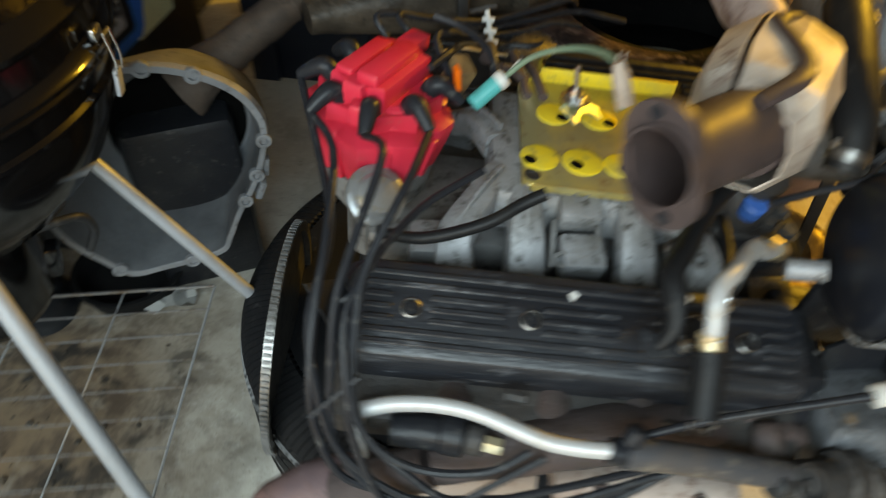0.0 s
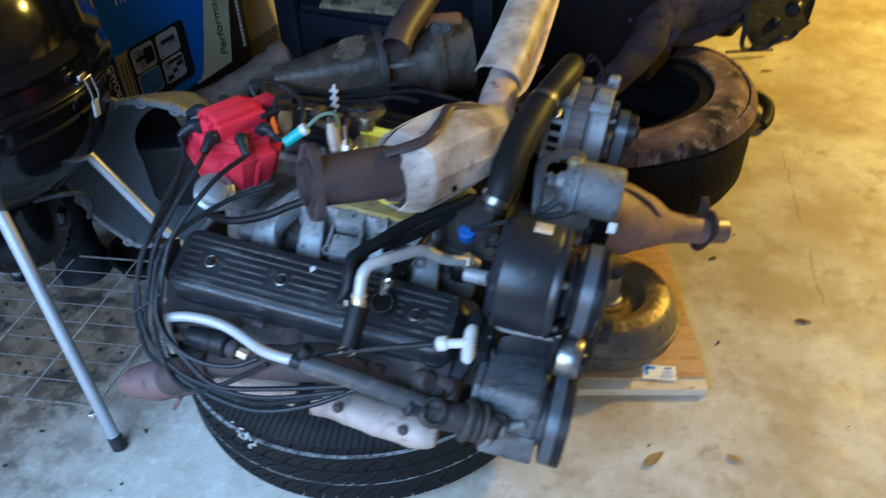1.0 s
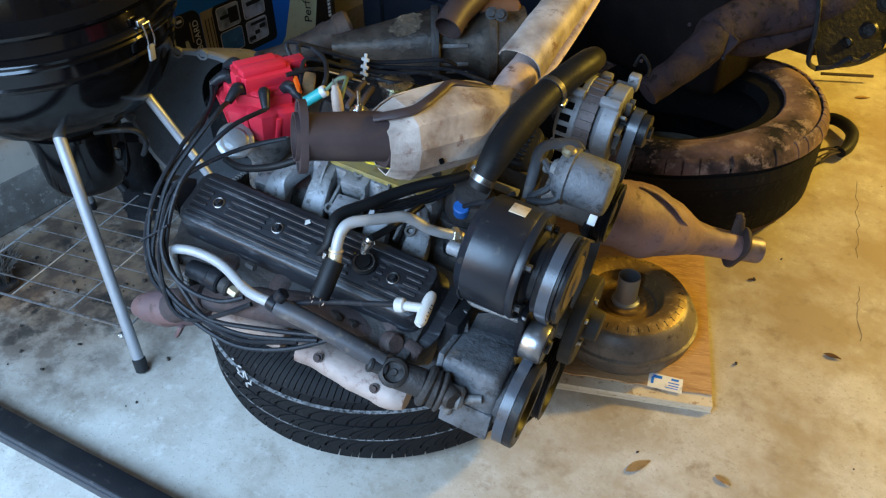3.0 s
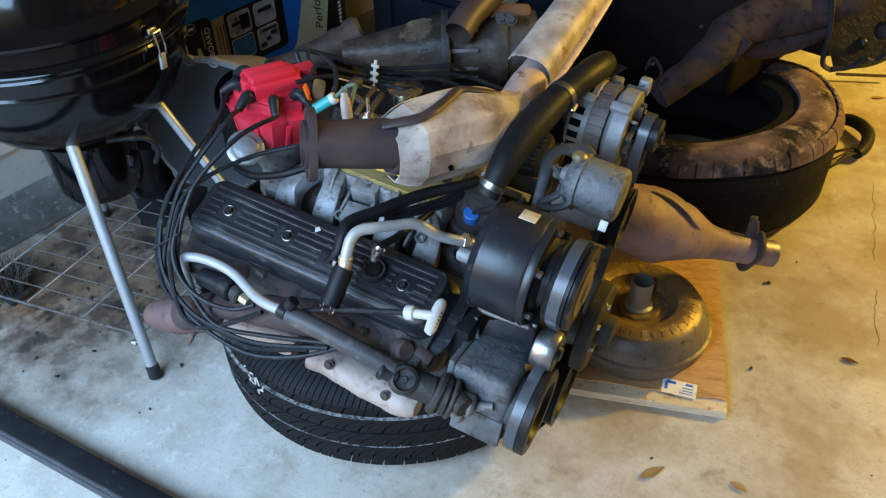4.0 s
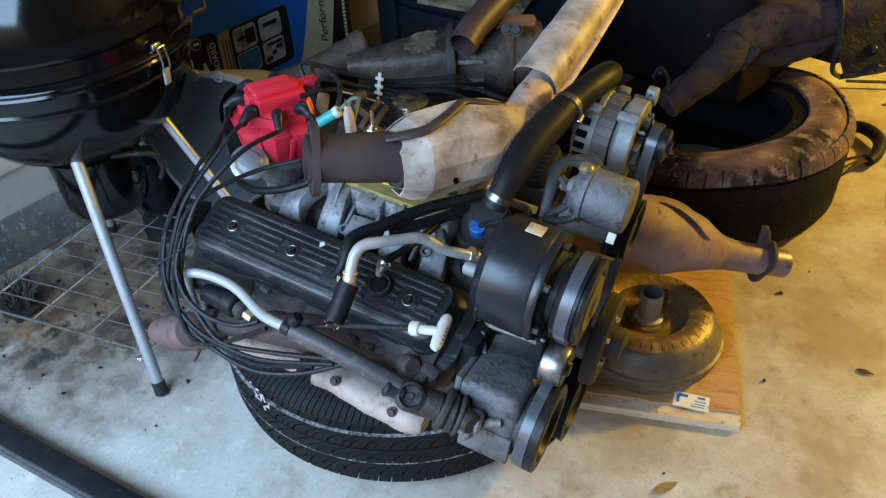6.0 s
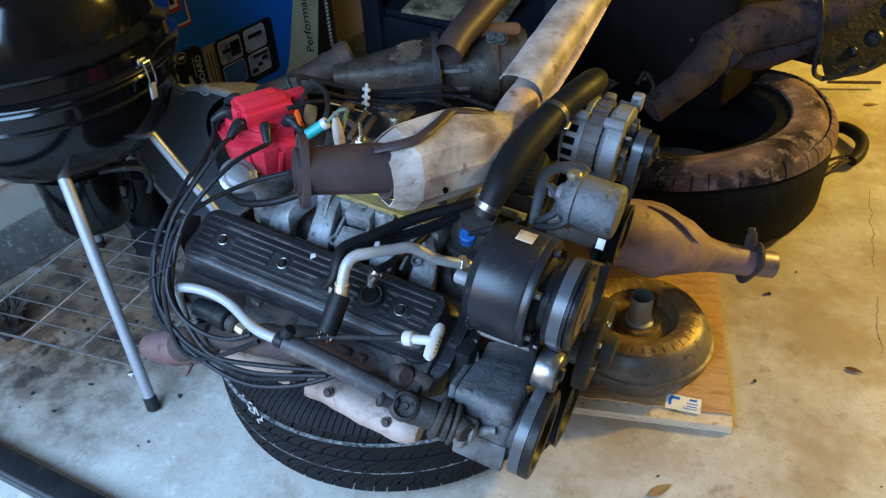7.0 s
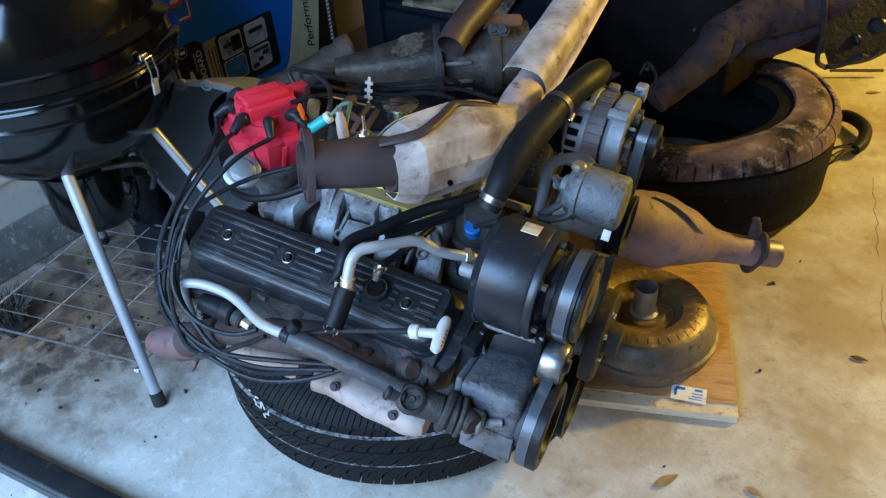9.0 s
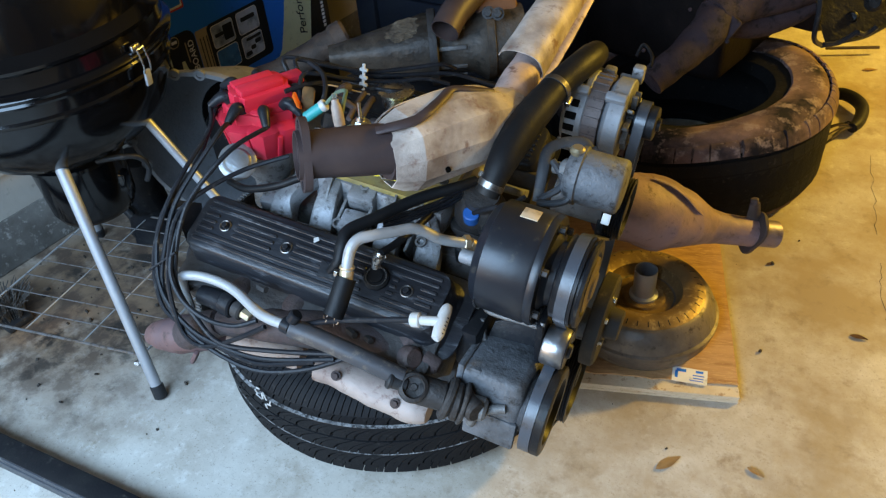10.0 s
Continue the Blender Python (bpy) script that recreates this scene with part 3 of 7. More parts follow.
# block, oil pan, heads
bm = B()
box(bm, 0.50, 0.22, 0.24, pose(0, CY, 0.02), 0.015)
box(bm, 0.48, 0.15, 0.17, pose(0, CY - 0.10, 0.13, -45), 0.008)
box(bm, 0.48, 0.15, 0.17, pose(0, CY + 0.10, 0.13, 45), 0.008)
for i in range(4):
    cyl(bm, 0.022, (-0.17 + i * 0.112, -0.09, 0.03), (-0.17 + i * 0.112, -0.115, 0.03), 20, 0.003)
part("block", bm, M_block_iron, engine)
bm = B()
box(bm, 0.48, 0.21, 0.05, pose(0, CY, -0.115), 0.015)
box(bm, 0.24, 0.19, 0.10, pose(-0.10, CY, -0.13), 0.03)
part("oil_pan", bm, M_black_cast, engine)
for s in (-1, 1):
    bm = B()
    cy = CY + s * 0.232
    box(bm, 0.475, 0.13, 0.085, pose(0, cy, 0.285, -22 * s), 0.006)
    box(bm, 0.47, 0.10, 0.09, pose(0, CY + s * 0.19, 0.235, -45 * s), 0.006)
    for i in range(5):
        hexhead(bm, (-0.21 + i * 0.105, CY + s * 0.296, 0.285), (0, s, 0.4), 0.009, 0.01)
    part("cylinder_head", bm, M_block_iron, engine)


def valve_cover_mesh(ribs=True):
    """Pressed cover with a flanged rail, a tapered body and long ridges; the top face lies at z = 0."""
    bm = B()
    slab(bm, round_rect(0.512, 0.146, 0.034), 0.007, pose(0.006, 0, -0.066), 0.0025)
    rows = ((0.484, 0.128, -0.060, 0.028), (0.466, 0.112, -0.045, 0.026), (0.462, 0.106, -0.012, 0.024), (0.456, 0.100, -0.003, 0.022), (0.446, 0.092, 0.0, 0.020))
    rings = []
    for w, h, z, r in rows:
        rings.append([bm.verts.new((x, y, z)) for x, y in round_rect(w, h, r)])
    for a, b in zip(rings, rings[1:]):
        for i in range(len(a)):
            j = (i + 1) % len(a)
            bm.faces.new((a[i], a[j], b[j], b[i]))
    bm.faces.new(rings[-1])
    bolts = (-0.169, -0.056, 0.057, 0.168)
    for k in range(7):
        y = -0.036 + k * 0.012
        spans, x = [], -0.215
        stops = sorted([(b - 0.018, b + 0.018) for b in bolts] + [(0.092, 0.137)]) if abs(y) < 0.014 else ([(0.098, 0.132)] if abs(y) < 0.027 else [])
        for a, b in stops:
            if a - x > 0.008:
                spans.append((x, a))
            x = max(x, b)
        spans.append((x, 0.215))
        for a, b in spans:
            slab(bm, round_rect(b - a, 0.0062, 0.003, 3), 0.0034, pose((a + b) / 2, y, -0.0006), 0.0012, 0, 1)
    return bm


VC = pose(0, -0.197, 0.383, 22, 0, 0)
cover = part("valve_cover", valve_cover_mesh(), M_cover, engine, "black ridged pressed-metal valve cover", VC)
for x in (-0.169, -0.050, 0.168):
    bm = B()
    lathe(bm, [(0.0105, 0.0), (0.0105, 0.002), (0.0092, 0.003), (0.0080, 0.002), (0.0080, 0)], 24, pose(x, 0, 0))
    part("washer", bm, M_clamp, cover)
    bm = B()
    hexhead(bm, (x, 0, 0.001), (0, 0, 1), 0.0055, 0.007, 0, 1.2)
    part("bolt", bm, M_black_cast, cover)
bm = B()
lathe(bm, [(0, 0), (0.021, 0), (0.021, 0.004), (0.0175, 0.008), (0.0165, 0.006), (0.011, 0.006), (0.011, 0.010), (0, 0.010)], 32, pose(0.114, 0.004, 0))
part("grommet", bm, M_hose, cover, "black rubber breather grommet")
bm = B()
lathe(bm, [(0.0155, 0.005), (0.0175, 0.005), (0.0175, 0.0075), (0.0155, 0.0075)], 32, pose(0.114, 0.004, 0), closed=True)
part("ring", bm, M_steel, cover)
bm = B()
tube(bm, [(0.119, -0.204, 0.421), (0.121, -0.203, 0.437), (0.125, -0.198, 0.447)], 0.007, 12, 4)
cyl(bm, 0.0095, (0.121, -0.203, 0.436), (0.124, -0.201, 0.445), 16, 0.001)
part("breather_elbow", bm, M_steel, engine, "small bright steel breather elbow")
bm = B()
tube(bm, [(0.125, -0.198, 0.447), (0.134, -0.163, 0.443), (0.143, -0.123, 0.443), (0.149, -0.074, 0.439)], 0.006, 10)
part("breather_hose", bm, M_hose, engine)
far = part("valve_cover", valve_cover_mesh(), M_black_cast, engine, "", pose(0, 0.267, 0.383, -22, 0, 180))
for x, y in ((-0.012, 0.026), (0.105, 0.036)):
    bm = B()
    slab(bm, [(0, -0.004), (0.010, -0.001), (0.008, 0.006), (0.001, 0.005)], 0.0006, pose(x, y, 0.0034, 0, 0, 30))
    part("paint_chip", bm, M_white_plastic, cover)

def duct(bm, points, sizes, steps=4):
    """A cast passage of rounded box section along a path; sizes: width and height a point."""
    path = smooth_path(points, steps)
    k = (len(path) - 1) / (len(points) - 1)
    rings = []
    for i, p in enumerate(path):
        j = min(int(i / k), len(sizes) - 2)
        f = i / k - j
        w, h = (sizes[j][q] * (1 - f) + sizes[j + 1][q] * f for q in (0, 1))
        d = (path[min(i + 1, len(path) - 1)] - path[max(i - 1, 0)]).normalized()
        side = d.cross(Vector((0, 0, 1))).normalized()
        up = side.cross(d)
        rings.append([bm.verts.new(p + x * side + y * up) for x, y in round_rect(w, h, 0.22 * min(w, h), 2)])
    n_ = len(rings[0])
    for a, b in zip(rings, rings[1:]):
        for q in range(n_):
            bm.faces.new((a[q], a[(q + 1) % n_], b[(q + 1) % n_], b[q]))
    bm.faces.new(rings[0])
    bm.faces.new(rings[-1])
    return bm


# intake manifold: plenum, runners, flanges
bm = B()
box(bm, 0.25, 0.21, 0.06, pose(0.03, CY + 0.03, 0.385), 0.012)
intake = part("intake_manifold", bm, M_grey_cast, engine, "cast aluminium intake manifold with open runners")
bm = B()
box(bm, 0.46, 0.17, 0.05, pose(0.0, CY, 0.315), 0.012)
part("valley_cover", bm, M_dirty_alu, intake)
for s in (-1, 1):
    for x0, y0, x1 in ((-0.085, 0.030, -0.128), (-0.058, 0.045, -0.050), (0.064, 0.045, 0.074), (0.100, 0.045, 0.150)):
        bm = B()
        duct(bm, [(x0, CY + s * y0, 0.398), ((x0 + x1) / 2, CY + s * 0.078, 0.394), (x1, CY + s * 0.112, 0.368), (x1 + 0.004, CY + s * 0.142, 0.325)], [(0.030, 0.036), (0.036, 0.034), (0.042, 0.034), (0.048, 0.032)])
        part("runner", bm, M_grey_cast, intake)
        bm = B()
        duct(bm, [(x0 + 0.002, CY + s * (y0 + 0.01), 0.418), ((x0 + x1) / 2, CY + s * 0.080, 0.414), (x1, CY + s * 0.108, 0.390)], [(0.005, 0.012), (0.005, 0.010), (0.004, 0.006)])
        part("cast_ridge", bm, M_grey_cast, intake)
    bm = B()
    slab(bm, round_rect(0.46, 0.06, 0.012), 0.014, pose(0, CY + s * 0.15, 0.318, -35 * s), 0.003)
    part("flange", bm, M_grey_cast, intake)
for x, y, z in ((0.006, -0.036, 0.398), (0.012, -0.084, 0.368), (-0.155, -0.07, 0.352)):
    bm = B()
    box(bm, 0.048, 0.044, 0.034, pose(x, y, z, 14, 0, 6), 0.004)
    part("bolt_pad", bm, M_grey_cast, intake)
for p in ((0.112, -0.078, 0.392), (0.115, -0.115, 0.336), (0.0, -0.115, 0.336), (-0.1, -0.115, 0.336)):
    bm = B()
    hexhead(bm, p, (0, -0.3, 1), 0.0075, 0.008)
    part("bolt", bm, M_steel, engine)
bm = B()
slab(bm, round_rect(0.205, 0.215, 0.012), 0.009, pose(0.042, 0.072, 0.416), 0.002)
plate = part("throttle_plate", bm, M_warm_plate, engine, "olive throttle body plate with five ports, coloured with the bulb's yellow reflection")
for x, y, r, hx in ((-0.018, 0.106, 0.022, 0.010), (0.038, 0.105, 0.022, 0.012), (-0.040, 0.014, 0.023, -0.012), (0.010, 0.014, 0.024, -0.008), (0.056, 0.014, 0.022, 0.004)):
    bm = B()
    lathe(bm, [(r, 0.0), (r, 0.0015), (r - 0.003, 0.0025), (0, 0.0018)], 32, pose(x, y, 0.4252))
    cup = part("port_cup", bm, M_bulb_yellow, plate)
    bm = B()
    lathe(bm, [(0.0075, 0.0), (0.0075, 0.0006), (0, 0.0006)], 18, pose(x + hx, y - 0.008, 0.4272))
    part("port_hole", bm, M_hole_shade, cup)
bm = B()
box(bm, 0.205, 0.004, 0.022, pose(0.042, 0.181, 0.434), 0.001)
part("plate_lip", bm, M_bulb_yellow, plate)
for p in ((0.118, -0.015, 0.425), (0.125, 0.03, 0.425), (-0.05, -0.02, 0.425)):
    bm = B()
    lathe(bm, [(0, 0.0005), (0.006, 0.0005), (0.009, 0.0005), (0.009, 0.002), (0.006, 0.002), (0.0055, 0.001), (0, 0.001)], 20, pose(*p))
    part("screw_boss", bm, M_block_iron, plate)
bm = B()
tube(bm, [(-0.019, 0.002, 0.503), (-0.022, 0.007, 0.525)], 0.008, 12, 1)
tube(bm, [(-0.021, 0.005, 0.523), (-0.025, 0.009, 0.55)], 0.003, 10, 1)
hexhead(bm, (-0.02, 0.005, 0.514), (0, 0, 1), 0.011, 0.006)
part("stud", bm, M_steel, engine, "bright threaded stud with nut")
bm = B()
lathe(bm, [(0, 0), (0.0085, 0), (0.009, 0.01), (0.008, 0.03), (0.006, 0.034), (0.0055, 0.04), (0, 0.04)], 16, along((0.004, -0.098, 0.577), (-0.01, -0.086, 0.61)))
sensor = part("sensor_plug", bm, material("cream_plastic", (0.36, 0.28, 0.23), 0.5), engine, "cream plastic sensor plug with two pins")
for dx in (-0.003, 0.003):
    bm = B()
    a = Vector((-0.01, -0.087, 0.607)) + Vector((dx, 0, 0))
    cyl(bm, 0.0013, a, a + Vector((0, 0, 0.016)), 8, 0.0002)
    part("pin", bm, M_steel, engine)

for x in (-0.125, -0.02, 0.03, 0.115):
    bm = B()
    box(bm, 0.006, 0.055, 0.03, pose(x, CY - 0.105, 0.368, 32), 0.002)
    part("cast_web", bm, M_dirty_alu, intake)
for p in ((0.006, -0.032, 0.416), (-0.012, -0.100, 0.376), (0.14, -0.09, 0.388)):
    bm = B()
    lathe(bm, [(0.0095, 0), (0.0095, 0.004), (0.0055, 0.004), (0.0055, -0.006), (0, -0.006)], 18, pose(*p, 28))
    part("bolt_boss", bm, M_dirty_alu, intake)
for a, b in (((-0.19, -0.118, 0.335), (-0.05, -0.122, 0.333)), ((0.0, -0.120, 0.336), (0.15, -0.118, 0.336))):
    bm = B()
    tube(bm, [a, ((a[0] + b[0]) / 2, a[1] + 0.006, a[2] + 0.012), b], 0.005, 8, 6)
    part("wire_loom", bm, M_wire, engine)

# distributor
DX, DY = -0.226, 0.012
dist = part("distributor", lathe(B(), [(0, 0.27), (0.03, 0.27), (0.032, 0.33), (0.05, 0.36), (0.062, 0.380), (0.066, 0.412), (0, 0.412)], 32, pose(DX, DY, 0)), M_dirty_alu, engine, "distributor with a red plastic cap")


def octagon(r, z, a):
    """An eight-sided outline with shallow upright flutes at its corners."""
    b = (a + math.pi / 8) % (math.pi / 4) - math.pi / 8
    return r * math.cos(math.pi / 8) / math.cos(b) * (1.03 - 0.06 * math.exp(-(b / 0.06) ** 2))


bm = B()
lathe(bm, [(0, 0.398), (0.058, 0.398), (0.062, 0.402), (0.074, 0.440), (0.081, 0.464), (0.081, 0.472), (0.072, 0.477), (0.060, 0.479), (0.056, 0.500), (0.050, 0.503), (0, 0.503)], 96, pose(DX, DY, 0, 0, 0, 12), lump=octagon)
cap = part("cap", bm, M_red, dist, "bright red plastic distributor cap", smooth=24)
CM = pose(DX, DY, 0.060, 0, 0, 62) @ Matrix.Diagonal((0.86, 0.86, 0.88, 1))
bm = B()
slab(bm, [(-0.052, -0.038), (0.052, -0.038), (0.052, -0.014), (0.060, -0.012), (0.060, 0.014), (0.052, 0.016), (0.052, 0.038), (-0.052, 0.038), (-0.052, 0.016), (-0.062, 0.014), (-0.062, -0.012), (-0.052, -0.014)], 0.031, CM @ pose(0, 0, 0.498), 0.004)
part("coil_cover", bm, M_red, dist, "red stepped coil cover")
bm = B()
box(bm, 0.096, 0.030, 0.016, CM @ pose(-0.004, -0.012, 0.534), 0.004)
part("cover_ridge", bm, M_red, dist)
bm = B()
box(bm, 0.090, 0.024, 0.010, CM @ pose(-0.004, 0.023, 0.531), 0.003)
part("cover_step", bm, M_red, dist)
bm = B()
box(bm, 0.044, 0.030, 0.022, CM @ pose(0.076, 0.004, 0.519), 0.004)
part("terminal_hood", bm, M_red, dist)
for a in range(0, 360, 45):
    bm = B()
    box(bm, 0.008, 0.010, 0.055, pose(DX, DY, 0.437, 0, 0, a + 12) @ pose(0.0685, 0, 0, 0, 13, 0), 0.003)
    part("rib", bm, M_red, dist)
for a in (75, 255):
    bm = B()
    box(bm, 0.02, 0.02, 0.024, pose(DX, DY, 0.500, 0, 0, a) @ pose(0.060, 0, 0), 0.004)
    part("clip_lug", bm, M_red, dist)
bm = B()
slab(bm, [((0.068 if k % 2 else 0.056) * math.cos(radians(k * 22.5 + 17.5)), (0.068 if k % 2 else 0.056) * math.sin(radians(k * 22.5 + 17.5))) for k in range(16)], 0.024, pose(DX, DY, 0.474), 0.003)
part("star_rim", bm, M_red, dist)
TOWERS = []
for i in range(8):
    a = radians(-140 + i * 45)
    d = Vector((math.cos(a), math.sin(a), 0))
    base = Vector((DX, DY, 0.484)) + 0.052 * d
    mid = base + Vector((0, 0, 0.026)) + 0.006 * d
    tip = base + Vector((0, 0, 0.010)) + 0.036 * d
    TOWERS.append((mid, tip, d))
    bm = B()
    tube(bm, [base, base + Vector((0, 0, 0.016)), mid + 0.003 * d, base + Vector((0, 0, 0.022)) + 0.020 * d, tip], [0.0102, 0.0106, 0.0106, 0.0092, 0.0066], 14, 5)
    part("boot", bm, M_wire, dist, "black rubber plug lead boot")
bm = B()
lathe(bm, [(0, 0), (0.031, 0), (0.033, 0.002), (0.033, 0.006), (0.029, 0.0085), (0.024, 0.009), (0.020, 0.014), (0.008, 0.016), (0, 0.016)], 32, along((-0.219, -0.084, 0.424), (-0.202, -0.106, 0.455)))
part("advance_can", bm, M_dirty_zinc, engine, "bright round vacuum advance can")
bm = B()
tube(bm, [(-0.048, -0.109, 0.474), (-0.071, -0.116, 0.462), (-0.106, -0.132, 0.445), (-0.164, -0.136, 0.421), (-0.211, -0.122, 0.411)], 0.0065, 10)
part("vacuum_hose", bm, M_hose, engine)
bm = B()
cyl(bm, 0.0095, (-0.127, 0, 0.495), (-0.1, 0.018, 0.518), 16, 0.002)
teal = part("connector", bm, material("teal_plastic", (0.01, 0.30, 0.30), 0.45), engine, "teal plastic wire connector")
bm = B()
cyl(bm, 0.0105, (-0.104, 0.015, 0.514), (-0.096, 0.02, 0.521), 16, 0.002)
tube(bm, [(-0.096, 0.019, 0.521), (-0.082, 0.034, 0.534)], 0.0022, 8, 1)
part("connector_end", bm, M_white_plastic, engine)
bm = B()
tube(bm, [(-0.096, 0.019, 0.521), (-0.07, 0.014, 0.553), (-0.034, -0.015, 0.583), (-0.009, -0.06, 0.6), (0.002, -0.092, 0.585), (0, -0.097, 0.571)], 0.0032, 8, 6)
part("sensor_wire", bm, M_greenwire, engine, "dull green wire looping to the sensor plug")
bm = B()
box(bm, 0.022, 0.03, 0.04, Matrix.Translation((-0.145, 0.038, 0.505)) @ pose(0, 0, 0, 20, 10, 30), 0.005)
part("coil_terminal", bm, material("brown_phenolic", (0.19, 0.11, 0.05), 0.5), engine, "brown moulded coil terminal")
bm = B()
box(bm, 0.006, 0.012, 0.035, Matrix.Translation((-0.146, 0.007, 0.518)) @ pose(0, 0, 0, 10, -12, 20), 0.002)
part("terminal_tab", bm, material("orange_plastic", (0.75, 0.12, 0.01), 0.45), engine, "orange plastic terminal tab")

# plug leads, bunched behind the cover and looping down to the plugs
LEADS = (
    [(-0.19, -0.083, 0.549), (-0.211, -0.123, 0.513), (-0.226, -0.186, 0.468), (-0.238, -0.232, 0.424), (-0.237, -0.269, 0.373), (-0.23, -0.303, 0.318), (-0.199, -0.324, 0.274), (-0.136, -0.337, 0.247), (-0.044, -0.336, 0.231), (0.042, -0.315, 0.253), (0.113, -0.289, 0.295)],
    [(-0.154, -0.068, 0.55), (-0.184, -0.136, 0.494), (-0.214, -0.203, 0.444), (-0.219, -0.242, 0.407), (-0.214, -0.278, 0.356), (-0.201, -0.3, 0.316), (-0.158, -0.319, 0.285), (-0.102, -0.331, 0.26), (-0.011, -0.314, 0.271), (0.101, -0.288, 0.295)],
    [(-0.266, -0.041, 0.522), (-0.262, -0.09, 0.484), (-0.255, -0.179, 0.452), (-0.257, -0.232, 0.414), (-0.256, -0.274, 0.365), (-0.247, -0.3, 0.32), (-0.221, -0.322, 0.278), (-0.179, -0.328, 0.262), (-0.12, -0.332, 0.25), (-0.034, -0.332, 0.247), (0.061, -0.308, 0.276)],
    [(-0.111, -0.08, 0.471), (-0.17, -0.129, 0.454), (-0.211, -0.198, 0.437), (-0.228, -0.238, 0.414), (-0.223, -0.276, 0.375), (-0.21, -0.31, 0.32), (-0.178, -0.337, 0.266), (-0.148, -0.343, 0.247), (-0.117, -0.336, 0.251), (-0.076, -0.321, 0.275), (-0.027, -0.306, 0.313)],
    [(-0.224, -0.237, 0.407), (-0.22, -0.273, 0.374), (-0.209, -0.3, 0.339), (-0.179, -0.316, 0.309), (-0.134, -0.321, 0.294), (-0.079, -0.319, 0.302), (-0.043, -0.304, 0.318)],
    [(-0.269, -0.074, 0.48), (-0.264, -0.117, 0.454), (-0.253, -0.179, 0.437), (-0.262, -0.237, 0.403), (-0.249, -0.282, 0.357), (-0.223, -0.314, 0.307), (-0.168, -0.331, 0.269), (-0.108, -0.333, 0.255), (-0.023, -0.328, 0.26), (0.092, -0.297, 0.287)],
)

# the four leads on the near side start in their boots
LEADS = [list(pts) for pts in LEADS]
for k, tower in ((0, 1), (1, 2), (2, 0), (5, 7)):
    mid, tip, d = TOWERS[tower]
    LEADS[k][0] = tip
for pts in LEADS:
    bm = B()
    tube(bm, pts, 0.0041, 8, 5)
    part("plug_lead", bm, M_wire, engine, "black ignition lead")
for a, b in (((-0.252, -0.302, 0.336), (-0.21, -0.278, 0.373)), ((-0.242, -0.236, 0.413), (-0.218, -0.219, 0.43))):
    bm = B()
    tube(bm, [a, b], 0.0022, 6, 1)
    part("cable_tie", bm, M_wire, engine)
# leads running across to the far bank, with a white separator
FAR_LEADS = (
    [(-0.184, 0.028, 0.528), (-0.172, 0.063, 0.529), (-0.156, 0.094, 0.525), (-0.136, 0.137, 0.5), (-0.109, 0.175, 0.482), (-0.058, 0.216, 0.474), (-0.019, 0.248, 0.474), (0.022, 0.278, 0.458)],
    [(-0.236, 0.084, 0.518), (-0.217, 0.112, 0.525), (-0.188, 0.142, 0.513), (-0.146, 0.174, 0.498), (-0.104, 0.209, 0.486), (-0.05, 0.248, 0.488), (-0.001, 0.285, 0.491), (0.017, 0.316, 0.471)],
    [(-0.269, 0.096, 0.517), (-0.243, 0.114, 0.523), (-0.204, 0.139, 0.517), (-0.156, 0.171, 0.499), (-0.112, 0.2, 0.48), (-0.05, 0.248, 0.474), (0.013, 0.299, 0.468), (0.059, 0.32, 0.456), (0.096, 0.338, 0.443)],
    [(-0.175, 0.015, 0.525), (-0.154, 0.053, 0.525), (-0.142, 0.098, 0.508), (-0.115, 0.144, 0.484), (-0.085, 0.176, 0.472), (-0.05, 0.178, 0.475), (-0.024, 0.211, 0.467)],
)
FAR_LEADS = [list(pts) for pts in FAR_LEADS]
for k, tower in ((0, 3), (1, 4), (2, 5)):
    FAR_LEADS[k][0] = TOWERS[tower][1]
for pts in FAR_LEADS:
    bm = B()
    tube(bm, pts, 0.0042, 8, 5)
    part("plug_lead", bm, M_wire, engine, "black ignition lead")
bm = B()
tube(bm, [(-0.114, 0.185, 0.511), (-0.101, 0.156, 0.474)], 0.0032, 8, 1)
for y in (165, 178, 190):
    c = Vector((-0.107, 0.17, 0.492))
    box(bm, 0.016, 0.006, 0.006, Matrix.Translation(Vector((-0.114, 0.185, 0.511)).lerp(Vector((-0.101, 0.156, 0.474)), (y - 155) / 45)), 0.0015)
part("lead_separator", bm, M_white_plastic, engine, "white plastic lead separator")
bm = B()
tube(bm, [(-0.177, 0.099, 0.54), (-0.141, 0.083, 0.537), (-0.113, 0.048, 0.532), (-0.105, 0.023, 0.517)], 0.0045, 8)
part("wire", bm, M_wire, engine)
bm = B()
tube(bm, [(-0.163, 0.068, 0.515), (-0.136, 0.098, 0.505), (-0.109, 0.133, 0.483), (-0.083, 0.149, 0.474)], 0.0016, 6)
part("wire", bm, material("tan_wire", (0.42, 0.33, 0.22), 0.5), engine)
for a, b, r in (((-0.098, 0.06, 0.508), (-0.066, 0.07, 0.489), 0.006), ((-0.065, 0.04, 0.488), (-0.08, 0.124, 0.491), 0.005), ((-0.112, 0.089, 0.5), (-0.109, 0.117, 0.498), 0.009), ((-0.046, 0.046, 0.485), (-0.063, 0.124, 0.484), 0.006)):
    bm = B()
    tube(bm, [a, (Vector(a) + Vector(b)) / 2 + Vector((0, 0, 0.004)), b], r, 10, 4)
    part("wire_loom", bm, M_iron, engine)
